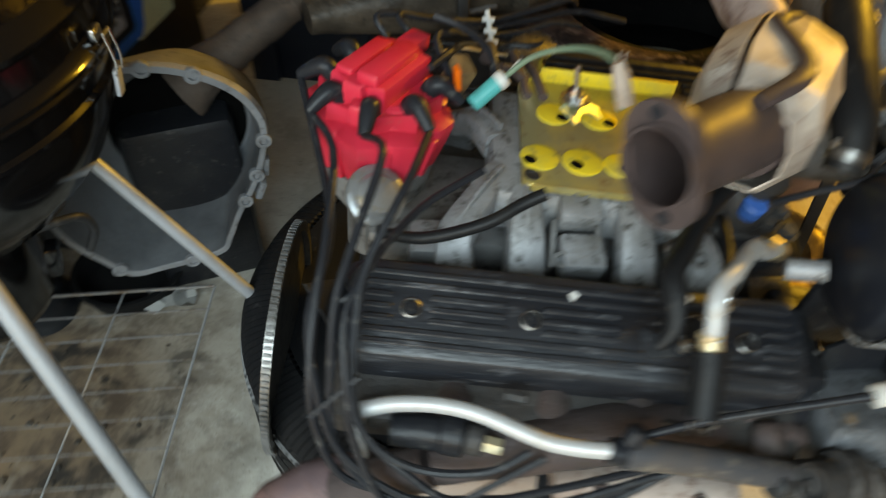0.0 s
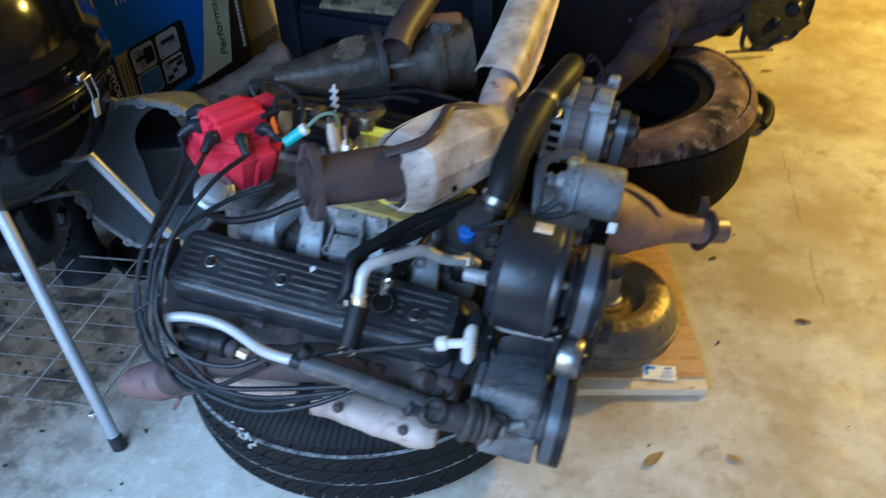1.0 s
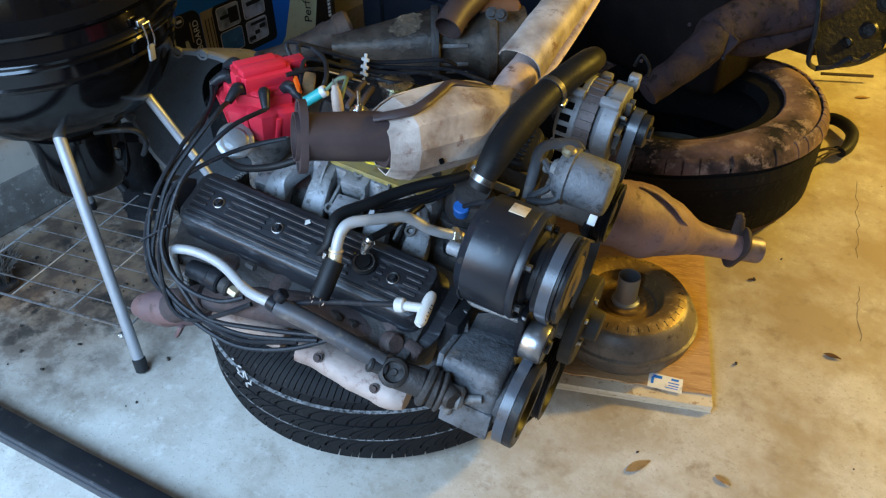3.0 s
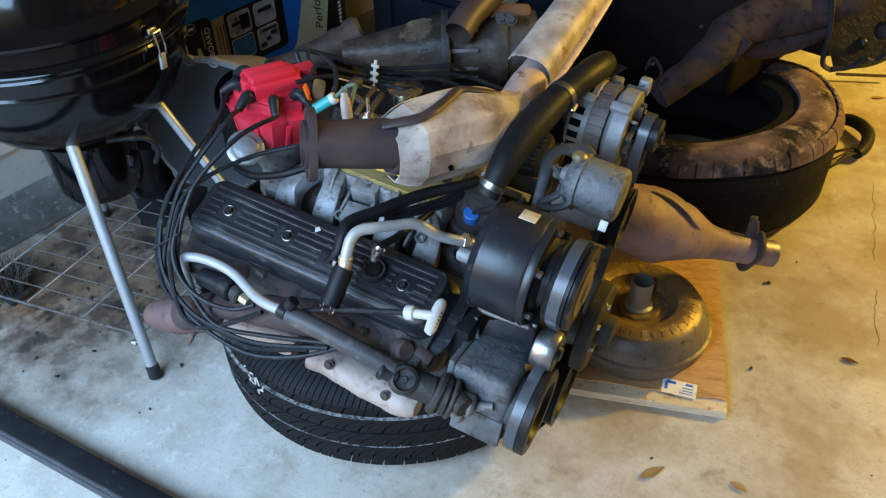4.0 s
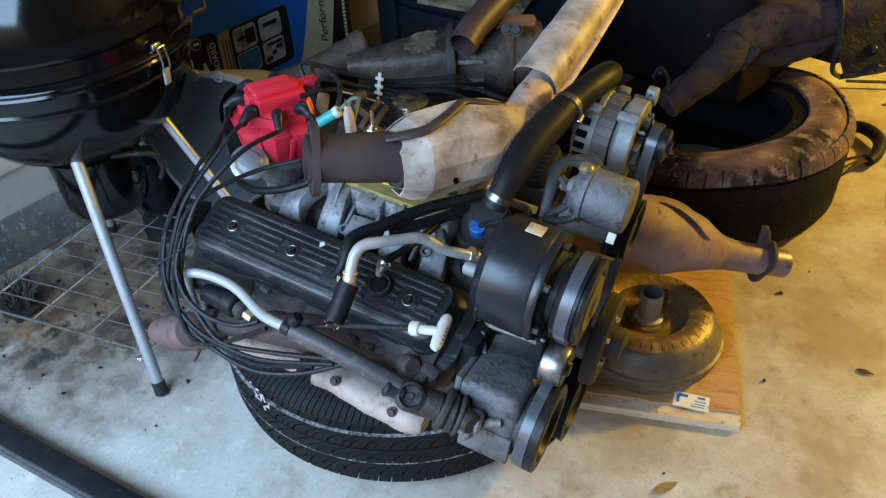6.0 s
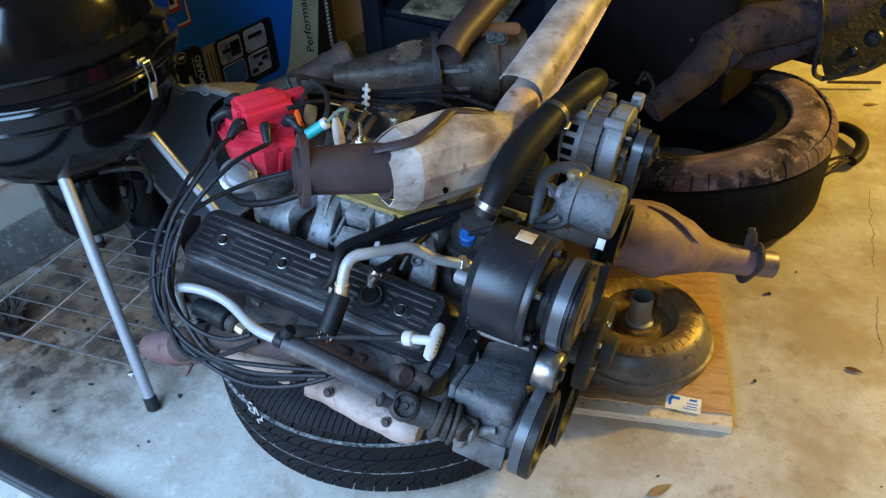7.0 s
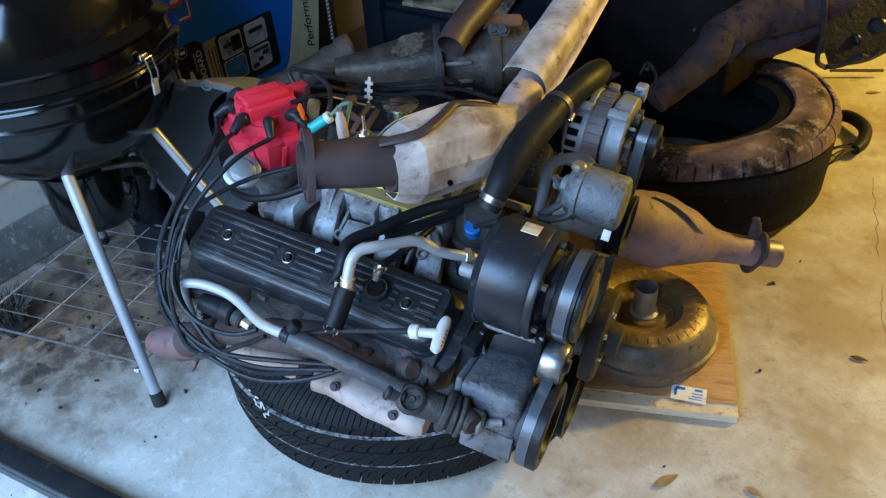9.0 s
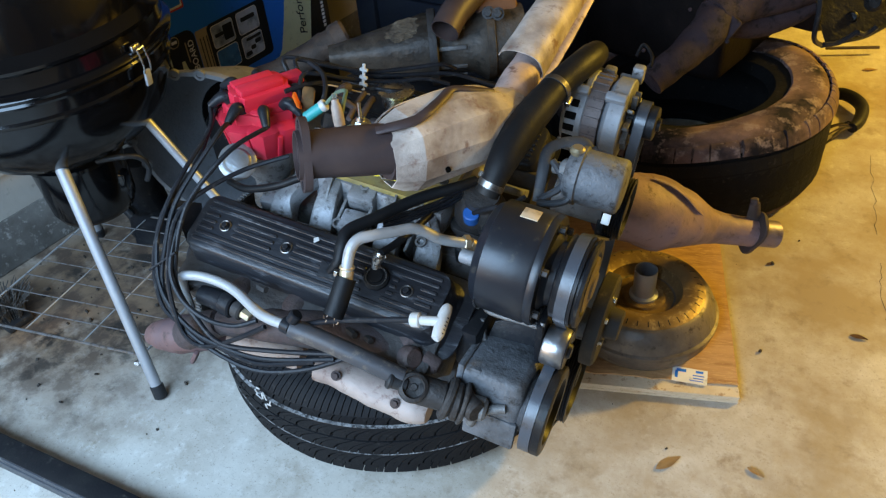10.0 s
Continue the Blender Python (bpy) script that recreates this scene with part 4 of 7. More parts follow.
# breather can on the far cover
bm = B()
lathe(bm, [(0, 0), (0.024, 0), (0.026, 0.004), (0.026, 0.030), (0.036, 0.032), (0.036, 0.036), (0.02, 0.042), (0, 0.042)], 28, along((-0.053, 0.196, 0.433), (-0.054, 0.196, 0.48)))
part("filler_cap", bm, M_steel, engine, "bright steel oil filler cap")

# rear bracket, flexplate
bm = B()
lathe(bm, [(0, 0), (0.05, 0), (0.12, 0.006), (0.160, 0.006), (0.160, -0.003), (0.172, -0.003), (0.172, 0.009), (0.05, 0.009), (0, 0.009)], 72, pose(-0.340, CY, 0.03, 0, -90, 0))
fly = part("flexplate", bm, M_clamp, engine, "steel flexplate with ring gear")
bm = B()
for i in range(120):
    box(bm, 0.004, 0.0045, 0.010, pose(-0.340, CY, 0.03, 0, -90, 0) @ pose(0, 0, 0.003, 0, 0, i * 3) @ pose(0.1735, 0, 0))
part("ring_gear_teeth", bm, M_dirty_alu, fly)

# air injection tube, sleeve, check valve
bm = B()
tube(bm, [(-0.209, -0.279, 0.318), (-0.199, -0.278, 0.326), (-0.17, -0.275, 0.334), (-0.13, -0.276, 0.339), (-0.091, -0.284, 0.341), (-0.039, -0.305, 0.343), (-0.009, -0.314, 0.349), (0.025, -0.319, 0.357)], 0.0082, 14, 6)
part("air_tube", bm, M_bright, engine, "bright bent air injection tube")
bm = B()
tube(bm, [(-0.209, -0.278, 0.32), (-0.21, -0.28, 0.288), (-0.203, -0.283, 0.251)], 0.008, 12)
part("air_tube_end", bm, M_bright, engine)
bm = B()
tube(bm, [(0.021, -0.319, 0.358), (0.035, -0.32, 0.357)], 0.0125, 16, 1)
cyl(bm, 0.010, (0.036, -0.318, 0.37), (0.044, -0.312, 0.385), 14, 0.002)
part("hose_clamp", bm, M_wire, engine)
bm = B()
tube(bm, [(0.034, -0.319, 0.356), (0.09, -0.312, 0.345), (0.153, -0.304, 0.327), (0.211, -0.295, 0.307)], 0.0152, 18, 4)
part("air_sleeve", bm, material("dark_sleeve", (0.05, 0.05, 0.055), 0.5, 0.1, (0.08, 0.06, 0.05), 0.5, 10, (0.14, 0.12, 0.1), 0.25), engine, "dark rubber sleeve on the air tube")
bm = B()
lathe(bm, [(0, -0.012), (0.022, -0.012), (0.024, 0.0), (0.022, 0.010), (0.017, 0.013), (0.015, 0.006), (0.006, 0.005), (0.005, 0.009), (0, 0.009)], 28, along((0.231, -0.299, 0.3), (0.249, -0.331, 0.35)))
valve = part("check_valve", bm, M_block_iron, engine, "round cast check valve")
bm = B()
cyl(bm, 0.0115, (0.221, -0.301, 0.302), (0.193, -0.311, 0.312), 20, 0.002)
cyl(bm, 0.0135, (0.2, -0.308, 0.309), (0.193, -0.311, 0.312), 20, 0.002)
part("valve_port", bm, M_black_plastic, engine)
bm = B()
cyl(bm, 0.023, (0.232, -0.29, 0.287), (0.276, -0.279, 0.279), 28, 0.003)
cyl(bm, 0.034, (0.274, -0.28, 0.28), (0.287, -0.278, 0.276), 32, 0.004)
cyl(bm, 0.030, (0.287, -0.278, 0.276), (0.299, -0.275, 0.274), 32, 0.003)
cyl(bm, 0.033, (0.299, -0.275, 0.274), (0.307, -0.273, 0.272), 32, 0.003)
part("diverter_valve", bm, M_block_iron, engine, "stacked cast diverter valve body")
bm = B()
cyl(bm, 0.0185, (0.307, -0.273, 0.272), (0.34, -0.268, 0.27), 12, 0.005)
part("valve_cap", bm, M_dirty_alu, engine)
bm = B()
cyl(bm, 0.018, (0.194, -0.254, 0.304), (0.214, -0.262, 0.318), 20, 0.004)
cyl(bm, 0.015, (0.209, -0.241, 0.296), (0.248, -0.241, 0.293), 16, 0.004)
box(bm, 0.03, 0.02, 0.03, Matrix.Translation((0.233, -0.243, 0.298)) @ pose(0, 0, 0, 10, 20, 0), 0.005)
part("valve_bracket", bm, M_iron, engine)

# exhaust manifold and its shield
bm = B()
tube(bm, [(-0.132, -0.29, 0.258), (-0.037, -0.274, 0.279), (0.05, -0.255, 0.291), (0.148, -0.242, 0.283), (0.228, -0.241, 0.265)], [0.022, 0.030, 0.032, 0.032, 0.03], 18, 7, wob=0.12)
for f in (0.0, 0.333, 0.633, 1.0):
    p = Vector((-0.116, -0.273, 0.292)).lerp(Vector((0.186, -0.239, 0.301)), f)
    rb = B()
    tube(rb, [p + Vector((0, 0.05, 0.0)), p + Vector((0, 0.02, 0.0)), p + Vector((0, 0, -0.03))], [0.026, 0.025, 0.024], 14, 4, wob=0.1)
    part("manifold_runner", rb, M_iron, engine)
tube(bm, [(-0.132, -0.29, 0.258), (-0.17, -0.293, 0.227), (-0.216, -0.292, 0.187)], [0.024, 0.028, 0.03], 16)
part("exhaust_manifold", bm, M_iron, engine, "rust-brown cast iron exhaust manifold")
bm = B()
sh = [(0.015, -0.235, 0.158), (0.073, -0.231, 0.161), (0.141, -0.234, 0.158), (0.208, -0.235, 0.158), (0.231, -0.234, 0.159)]
tube(bm, sh, [0.026, 0.033, 0.034, 0.034, 0.026], 18, 7, flat=0.75, wob=0.10)
part("manifold_shield", bm, M_tan_shield, engine, "pale pinkish pressed manifold heat shield")
for p in ((0.064, -0.256, 0.184), (0.178, -0.258, 0.177)):
    bm = B()
    hexhead(bm, p, (0.1, -0.8, 0.6), 0.006, 0.006)
    part("shield_bolt", bm, M_iron, engine)
bm = B()
tube(bm, [(-0.149, -0.261, 0.174), (-0.083, -0.25, 0.179), (-0.013, -0.241, 0.173)], [0.02, 0.026, 0.024], 12, 5)
part("shield_end", bm, M_tan_shield, engine)
bm = B()
tube(bm, [(-0.313, -0.299, 0.131), (-0.295, -0.29, 0.14), (-0.254, -0.278, 0.15), (-0.209, -0.267, 0.164), (-0.165, -0.266, 0.192)], [0.012, 0.026, 0.036, 0.034, 0.024], 20, 7, wob=0.10)
box(bm, 0.008, 0.012, 0.04, Matrix.Translation((-0.209, -0.298, 0.132)) @ pose(0, 0, 0, 0, 25, 0), 0.002)
part("down_pipe", bm, material("purple_brown_iron", (0.115, 0.072, 0.076), 0.65, 0.1, (0.17, 0.085, 0.07), 0.5, 10, (0.06, 0.04, 0.04), 0.35), engine, "purple-brown exhaust outlet")
# plugs and boots along the head
bm = B()
tube(bm, [(-0.176, -0.277, 0.291), (-0.144, -0.277, 0.293), (-0.111, -0.281, 0.297)], [0.016, 0.018, 0.018], 14, 4)
cyl(bm, 0.021, (-0.128, -0.279, 0.298), (-0.103, -0.282, 0.299), 20, 0.003)
part("plug_boot", bm, M_black_cast, engine)
bm = B()
cyl(bm, 0.016, (-0.103, -0.282, 0.299), (-0.084, -0.286, 0.299), 18, 0.003)
part("plug_shell", bm, M_block_iron, engine)
bm = B()
cyl(bm, 0.009, (-0.085, -0.287, 0.299), (-0.067, -0.29, 0.298), 6, 0.001)
part("brass_nut", bm, material("brass", (0.55, 0.47, 0.32), 0.4, 0.7), engine, "pale brass hexagonal fitting")
for p, q in (((0.114, -0.268, 0.325), (0.093, -0.255, 0.316)), ((-0.049, -0.264, 0.347), (-0.069, -0.257, 0.341)), ((0.139, -0.262, 0.319), (0.122, -0.251, 0.309))):
    bm = B()
    cyl(bm, 0.006, q, p, 6, 0.001)
    part("plug_nut", bm, M_block_iron, engine)

# dipstick
bm = B()
tube(bm, [(0.227, -0.3, 0.45), (0.171, -0.298, 0.42), (0.111, -0.296, 0.387), (0.062, -0.299, 0.36), (0.027, -0.304, 0.34)], 0.0042, 10, 5)
part("dipstick_tube", bm, M_wire, engine)
bm = B()
cyl(bm, 0.0105, (0.226, -0.3, 0.45), (0.24, -0.298, 0.454), 18, 0.002)
tube(bm, [(0.239, -0.299, 0.454), (0.266, -0.292, 0.458)], 0.0068, 14, 1)
tube(bm, [(0.266, -0.265, 0.462), (0.266, -0.274, 0.461), (0.268, -0.292, 0.456), (0.271, -0.309, 0.452), (0.27, -0.317, 0.45)], [0.006, 0.0085, 0.0092, 0.0085, 0.006], 14, 4)
handle = part("dipstick_handle", bm, M_white_plastic, engine, "white plastic T-shaped dipstick handle")
for k in range(5):
    bm = B()
    a, b = Vector((0.275, -0.286, 0.463)), Vector((0.277, -0.309, 0.457))
    box(bm, 0.0035, 0.0012, 0.0022, Matrix.Translation(a.lerp(b, k / 4)) @ pose(0, 0, 0, 50, 30, 0))
    part("raised_mark", bm, M_wire, engine)

# refrigerant line: bright tube, crimp and black hose
bm = B()
tube(bm, [(0.099, -0.255, 0.44), (0.097, -0.248, 0.458), (0.096, -0.235, 0.475), (0.101, -0.221, 0.483), (0.117, -0.202, 0.483), (0.138, -0.171, 0.475), (0.152, -0.151, 0.47), (0.164, -0.137, 0.46), (0.181, -0.119, 0.438), (0.196, -0.104, 0.425), (0.216, -0.081, 0.41)], 0.0086, 16, 6)
line = part("refrigerant_line", bm, M_bright, engine, "bright aluminium refrigerant tube")
bm = B()
cyl(bm, 0.0115, (0.096, -0.248, 0.452), (0.097, -0.251, 0.446), 18, 0.002)
cyl(bm, 0.0105, (0.097, -0.251, 0.446), (0.1, -0.261, 0.433), 18, 0.002)
part("crimp", bm, material("tan_metal", (0.60, 0.47, 0.30), 0.4, 0.6), engine, "tan crimped collar")
bm = B()
tube(bm, [(0.099, -0.258, 0.436), (0.099, -0.272, 0.422), (0.099, -0.286, 0.406), (0.098, -0.299, 0.393)], 0.0155, 18, 4)
part("refrigerant_hose", bm, M_hose, engine, "cut black hose end")
bm = B()
for k in range(7):
    a = Vector((0.098, -0.3, 0.392)) + Vector((0.012 * math.cos(k), -0.004, 0.008 * math.sin(k)))
    tube(bm, [a, a + Vector((0.003 * math.sin(3 * k), -0.002, -0.004))], 0.0008, 5, 1)
part("frayed_end", bm, M_clamp, engine)
bm = B()
cyl(bm, 0.0135, (0.211, -0.084, 0.411), (0.22, -0.076, 0.408), 6, 0.002)
cyl(bm, 0.011, (0.219, -0.078, 0.409), (0.231, -0.072, 0.397), 18, 0.002)
part("union_nut", bm, material("old_brass", (0.36, 0.30, 0.21), 0.45, 0.7), engine, "tarnished union nut")
bm = B()
tube(bm, [(0.057, -0.244, 0.414), (0.07, -0.234, 0.435), (0.068, -0.215, 0.454), (0.067, -0.192, 0.464), (0.089, -0.153, 0.466), (0.113, -0.106, 0.467), (0.143, -0.067, 0.472), (0.179, -0.036, 0.48), (0.198, -0.012, 0.483)], [0.006, 0.010, 0.0125, 0.0125, 0.0125, 0.0125, 0.012, 0.011, 0.01], 14, 5, flat=0.8)
part("heater_hose", bm, M_hose, engine, "black heater hose")
bm = B()
slab(bm, [(0, 0), (0.05, 0.0), (0.055, 0.012), (0.02, 0.016), (0.0, 0.03)], 0.003, Matrix.Translation((0.046, -0.256, 0.414)) @ pose(0, 0, 0, 25, 0, 10), 0.001)
part("hose_bracket", bm, M_black_cast, engine)
bm = B()
cyl(bm, 0.0055, (0.079, -0.252, 0.426), (0.079, -0.25, 0.436), 6, 0.001)
part("bracket_bolt", bm, M_steel, engine)
for k in range(3):
    bm = B()
    tube(bm, [(0.085, -0.129, 0.441), (0.122, -0.082, 0.442), (0.152, -0.04, 0.444), (0.169, -0.011, 0.451)][0:4] if k == 0 else [Vector(p) + Vector((0.004, 0.006, -0.008 * k)) for p in ((0.085, -0.129, 0.441), (0.122, -0.082, 0.442), (0.152, -0.04, 0.444), (0.169, -0.011, 0.451))], 0.0035, 8, 5)
    part("wire", bm, M_wire, engine)

# ---- front accessories ----
def xcyl(bm, rows, y, z, n=40, mat=0):
    """Turned about the engine's length: rows of (x, radius)."""
    return lathe(bm, [(r, x) for x, r in rows], n, pose(0, y, z, 0, 90, 0), mat)


def pulley_ribbed(bm, x0, x1, r, y, z, ribs=6, hub=0.02):
    rows = [(x0, 0), (x0, r * 0.96), (x0 + 0.001, r)]
    w = (x1 - x0 - 0.004) / ribs
    for i in range(ribs):
        a = x0 + 0.002 + i * w
        rows += [(a, r - 0.0005), (a + w * 0.5, r - 0.0035), (a + w, r - 0.0005)]
    rows += [(x1 - 0.001, r), (x1, r * 0.96), (x1, r * 0.84), (x1 - 0.010, r * 0.78), (x1 - 0.012, hub + 0.01), (x1 - 0.003, hub), (x1 - 0.003, 0)]
    return xcyl(bm, rows, y, z, 56)


# timing cover, water pump, thermostat housing
bm = B()
slab(bm, [(-0.11, -0.10), (0.11, -0.10), (0.10, 0.06), (0.06, 0.19), (-0.06, 0.19), (-0.10, 0.06)], 0.05, pose(0.25, CY, 0.03) @ Matrix(((0, 0, 1, 0), (1, 0, 0, 0), (0, 1, 0, 0), (0, 0, 0, 1))), 0.008)
part("timing_cover", bm, M_block_iron, engine)
bm = B()
xcyl(bm, [(0.27, 0), (0.27, 0.065), (0.33, 0.06), (0.345, 0.035), (0.42, 0.03), (0.42, 0)], CY, 0.20)
for s in (-1, 1):
    tube(bm, [(0.30, CY + s * 0.04, 0.19), (0.30, CY + s * 0.09, 0.18), (0.28, CY + s * 0.11, 0.16)], 0.03, 14, 4)
part("water_pump", bm, M_dirty_alu, engine)
bm = B()
xcyl(bm, [(0.425, 0), (0.425, 0.082), (0.427, 0.086), (0.448, 0.086), (0.452, 0.08), (0.446, 0.05), (0.452, 0.03), (0.475, 0.028), (0.477, 0.024), (0.477, 0)], CY, 0.225, 56)
pump_pulley = part("pump_pulley", bm, material("dusty_black_steel", (0.025, 0.023, 0.022), 0.7, 0.1, (0.07, 0.055, 0.04), 0.45, 16, (0.10, 0.08, 0.055), 0.15, 50), engine, "dusty water pump pulley")
for i in range(4):
    bm = B()
    a = radians(45 + 90 * i)
    hexhead(bm, (0.447, CY + 0.04 * math.cos(a), 0.225 + 0.04 * math.sin(a)), (1, 0, 0), 0.006, 0.008)
    part("bolt", bm, M_steel, pump_pulley)
bm = B()
pulley_ribbed(bm, 0.395, 0.428, 0.094, CY + 0.005, 0.045)
part("crank_pulley", bm, M_black_cast, engine, "ribbed crankshaft pulley")
bm = B()
lathe(bm, [(0, 0), (0.045, 0), (0.045, 0.02), (0.034, 0.045), (0.03, 0.05), (0.03, 0.07), (0, 0.07)], 28, along((0.201, 0.018, 0.391), (0.211, -0.013, 0.476)))
slab(bm, round_rect(0.11, 0.07, 0.02), 0.012, pose(0.215, CY - 0.03, 0.372), 0.003)
part("thermostat_housing", bm, M_block_iron, engine, "cast thermostat housing")
for p in ((0.228, -0.023, 0.398), (0.243, -0.009, 0.406), (0.245, -0.041, 0.401)):
    bm = B()
    hexhead(bm, p, (0, -0.3, 1), 0.009, 0.009)
    part("bolt", bm, M_block_iron, engine)
bm = B()
cyl(bm, 0.014, (0.201, -0.023, 0.41), (0.202, -0.031, 0.431), 18, 0.002)
part("sensor_cap", bm, material("blue_plastic", (0.01, 0.10, 0.34), 0.45), engine, "blue plastic sensor cap")
bm = B()
slab(bm, [(0, 0), (0.012, 0), (0.014, 0.018), (0.004, 0.02)], 0.004, Matrix.Translation((0.283, -0.078, 0.498)) @ pose(0, 0, 0, 60, 0, 20), 0.0008)
part("wire_tag", bm, material("light_blue_plastic", (0.05, 0.45, 0.62), 0.45), engine, "light blue plastic tag")
bm = B()
tube(bm, [(0.211, -0.044, 0.443), (0.237, -0.053, 0.468), (0.276, -0.064, 0.5), (0.293, -0.048, 0.51)], 0.004, 8)
part("wire", bm, M_wire, engine)
bm = B()
box(bm, 0.10, 0.09, 0.05, Matrix.Translation((0.227, -0.005, 0.355)) @ pose(0, 0, 0, 15, 0, 10), 0.012)
box(bm, 0.04, 0.14, 0.09, pose(0.268, -0.12, 0.285), 0.015)
part("accessory_bracket", bm, M_black_cast, engine)
bm = B()
tube(bm, [(0.222, -0.108, 0.408), (0.24, -0.112, 0.412), (0.26, -0.118, 0.419)], 0.012, 12, 4)
part("coolant_neck", bm, M_grey_cast, engine)

# air-conditioning compressor
AY, AZ = -0.131, 0.458
bm = B()
xcyl(bm, [(0.268, 0), (0.268, 0.070), (0.272, 0.076), (0.280, 0.080), (0.283, 0.0845), (0.352, 0.0855), (0.356, 0.0835), (0.362, 0.0855), (0.368, 0.0835), (0.368, 0.060), (0.376, 0.050), (0.385, 0.048), (0.385, 0)], AY, AZ, 64)
comp = part("compressor", bm, M_ac, engine, "black drum-shaped air-conditioning compressor")
bm = B()
m = pose(0, AY, AZ, 0, 90, 0)
a0 = math.atan2(0.534 - AZ, -0.123 - AY)
for k, a in ((0, a0),):
    c = Vector((0.326, AY + 0.0860 * math.cos(a), AZ + 0.0860 * math.sin(a)))
    box(bm, 0.026, 0.026, 0.0012, Matrix.Translation(c) @ pose(0, 0, 0, math.degrees(a) - 90, 0, 0), 0.0004)
part("data_label", bm, material("tan_foil_label", (0.62, 0.52, 0.38), 0.45, 0.2, (0.45, 0.36, 0.25), 0.5, 40), comp, "tan foil label")
for i in range(6):
    a = radians(20 + 60 * i)
    bm = B()
    hexhead(bm, (0.368, AY + 0.073 * math.cos(a), AZ + 0.073 * math.sin(a)), (1, 0, 0), 0.006, 0.010)
    part("bolt", bm, M_block_iron, comp)
bm = B()
tube(bm, [(0.283 + 0.0, AY + 0.0868 * math.cos(radians(a)), AZ + 0.0868 * math.sin(radians(a))) for a in range(195, 235, 6)], 0.0012, 6, 2)
part("seam", bm, M_steel, comp)
bm = B()
xcyl(bm, [(0.386, 0), (0.386, 0.060), (0.388, 0.064), (0.392, 0.0625), (0.4145, 0.0625), (0.4150, 0.0675), (0.4195, 0.0675), (0.4205, 0.063), (0.4235, 0.063), (0.4245, 0.067), (0.4290, 0.066), (0.430, 0.063), (0.430, 0.050), (0.424, 0.046), (0.426, 0.030), (0.432, 0.026), (0.432, 0)], AY, AZ, 64)
part("clutch_pulley", bm, M_pulley, comp, "black compressor clutch pulley with dusty face")
bm = B()
xcyl(bm, [(0.425, 0), (0.425, 0.043), (0.431, 0.042), (0.433, 0.022), (0.436, 0.020), (0.436, 0)], AY, AZ, 40)
part("clutch_plate", bm, material("dusty_brown_plate", (0.12, 0.09, 0.06), 0.75, 0.1, (0.20, 0.15, 0.09), 0.5, 20), comp)
bm = B()
tube(bm, [(0.280, -0.151, 0.390), (0.285, -0.164, 0.382), (0.292, -0.172, 0.377), (0.312, -0.176, 0.379), (0.351, -0.180, 0.388), (0.379, -0.184, 0.394), (0.382, -0.180, 0.401)], 0.004, 10, 5)
part("guard_rod", bm, M_dirty_alu, engine, "bent grey bracket edge")
bm = B()
slab(bm, [(0, 0), (0.022, -0.01), (0.03, 0.03), (0.026, 0.07), (0.01, 0.075), (0.004, 0.03)], 0.012, Matrix.Translation((0.274, -0.176, 0.259)) @ pose(0, 0, 0, 62, -10, 12), 0.004)
part("support_arm", bm, M_dirty_alu, engine, "grey cast support arm")
bm = B()
slab(bm, [(0, 0), (0.10, -0.01), (0.12, 0.05), (0.05, 0.055), (0.01, 0.04)], 0.008, Matrix.Translation((0.289, -0.148, 0.283)) @ pose(0, 0, 0, 70, 0, 10), 0.002)
part("bracket_plate", bm, M_black_cast, engine)

# air pump with its pulley and the belt idler
PY, PZ = -0.205, 0.243
bm = B()
box(bm, 0.105, 0.125, 0.115, pose(0.335, PY + 0.012, PZ + 0.005, -12, 0, 0), 0.014, 3)
xcyl(bm, [(0.385, 0), (0.385, 0.05), (0.395, 0.045), (0.402, 0.02), (0.402, 0)], PY, PZ)
pump = part("air_pump", bm, M_pump, engine, "grey cast aluminium air pump")
for args in ((0.012, 0.118, 0.105, pose(0.283, PY + 0.010, PZ + 0.012, -12), 0.005), (0.022, 0.030, 0.012, pose(0.305, PY - 0.02, PZ + 0.064, -12), 0.004), (0.085, 0.010, 0.052, pose(0.345, PY - 0.056, PZ - 0.022, -12), 0.004)):
    bm = B()
    box(bm, *args)
    part("cast_boss", bm, M_pump, pump)
bm = B()
tube(bm, [(0.365, PY - 0.050, PZ + 0.030), (0.345, PY - 0.056, PZ + 0.024), (0.322, PY - 0.062, PZ + 0.006), (0.316, PY - 0.064, PZ - 0.02)], 0.0075, 10, 5)
part("cast_rib", bm, M_dirty_alu, pump)
bm = B()
cyl(bm, 0.017, (0.3, -0.27, 0.278), (0.331, -0.288, 0.283), 24, 0.003)
part("inlet_stub", bm, M_block_iron, pump, "dull dented inlet stub")
bm = B()
cyl(bm, 0.0195, (0.296, -0.267, 0.278), (0.306, -0.273, 0.279), 24, 0.002)
part("stub_clamp", bm, M_block_iron, pump)
bm = B()
xcyl(bm, [(0.394, 0), (0.394, 0.060), (0.396, 0.0685), (0.4145, 0.0685), (0.4150, 0.0735), (0.428, 0.0735), (0.430, 0.070), (0.430, 0.055), (0.420, 0.05), (0.418, 0.02), (0.424, 0.016), (0.424, 0)], PY, PZ, 64)
part("air_pump_pulley", bm, M_pulley, pump, "black air pump pulley, dusty on its face")
IY, IZ = (0.405, -0.166, 0.346)[1:]
bm = B()
xcyl(bm, [(0.388, 0), (0.388, 0.030), (0.391, 0.032), (0.420, 0.032), (0.423, 0.030), (0.423, 0.012), (0.428, 0.010), (0.428, 0)], IY, IZ, 40)
idler = part("idler_pulley", bm, M_satin, engine, "bright smooth idler pulley")
bm = B()
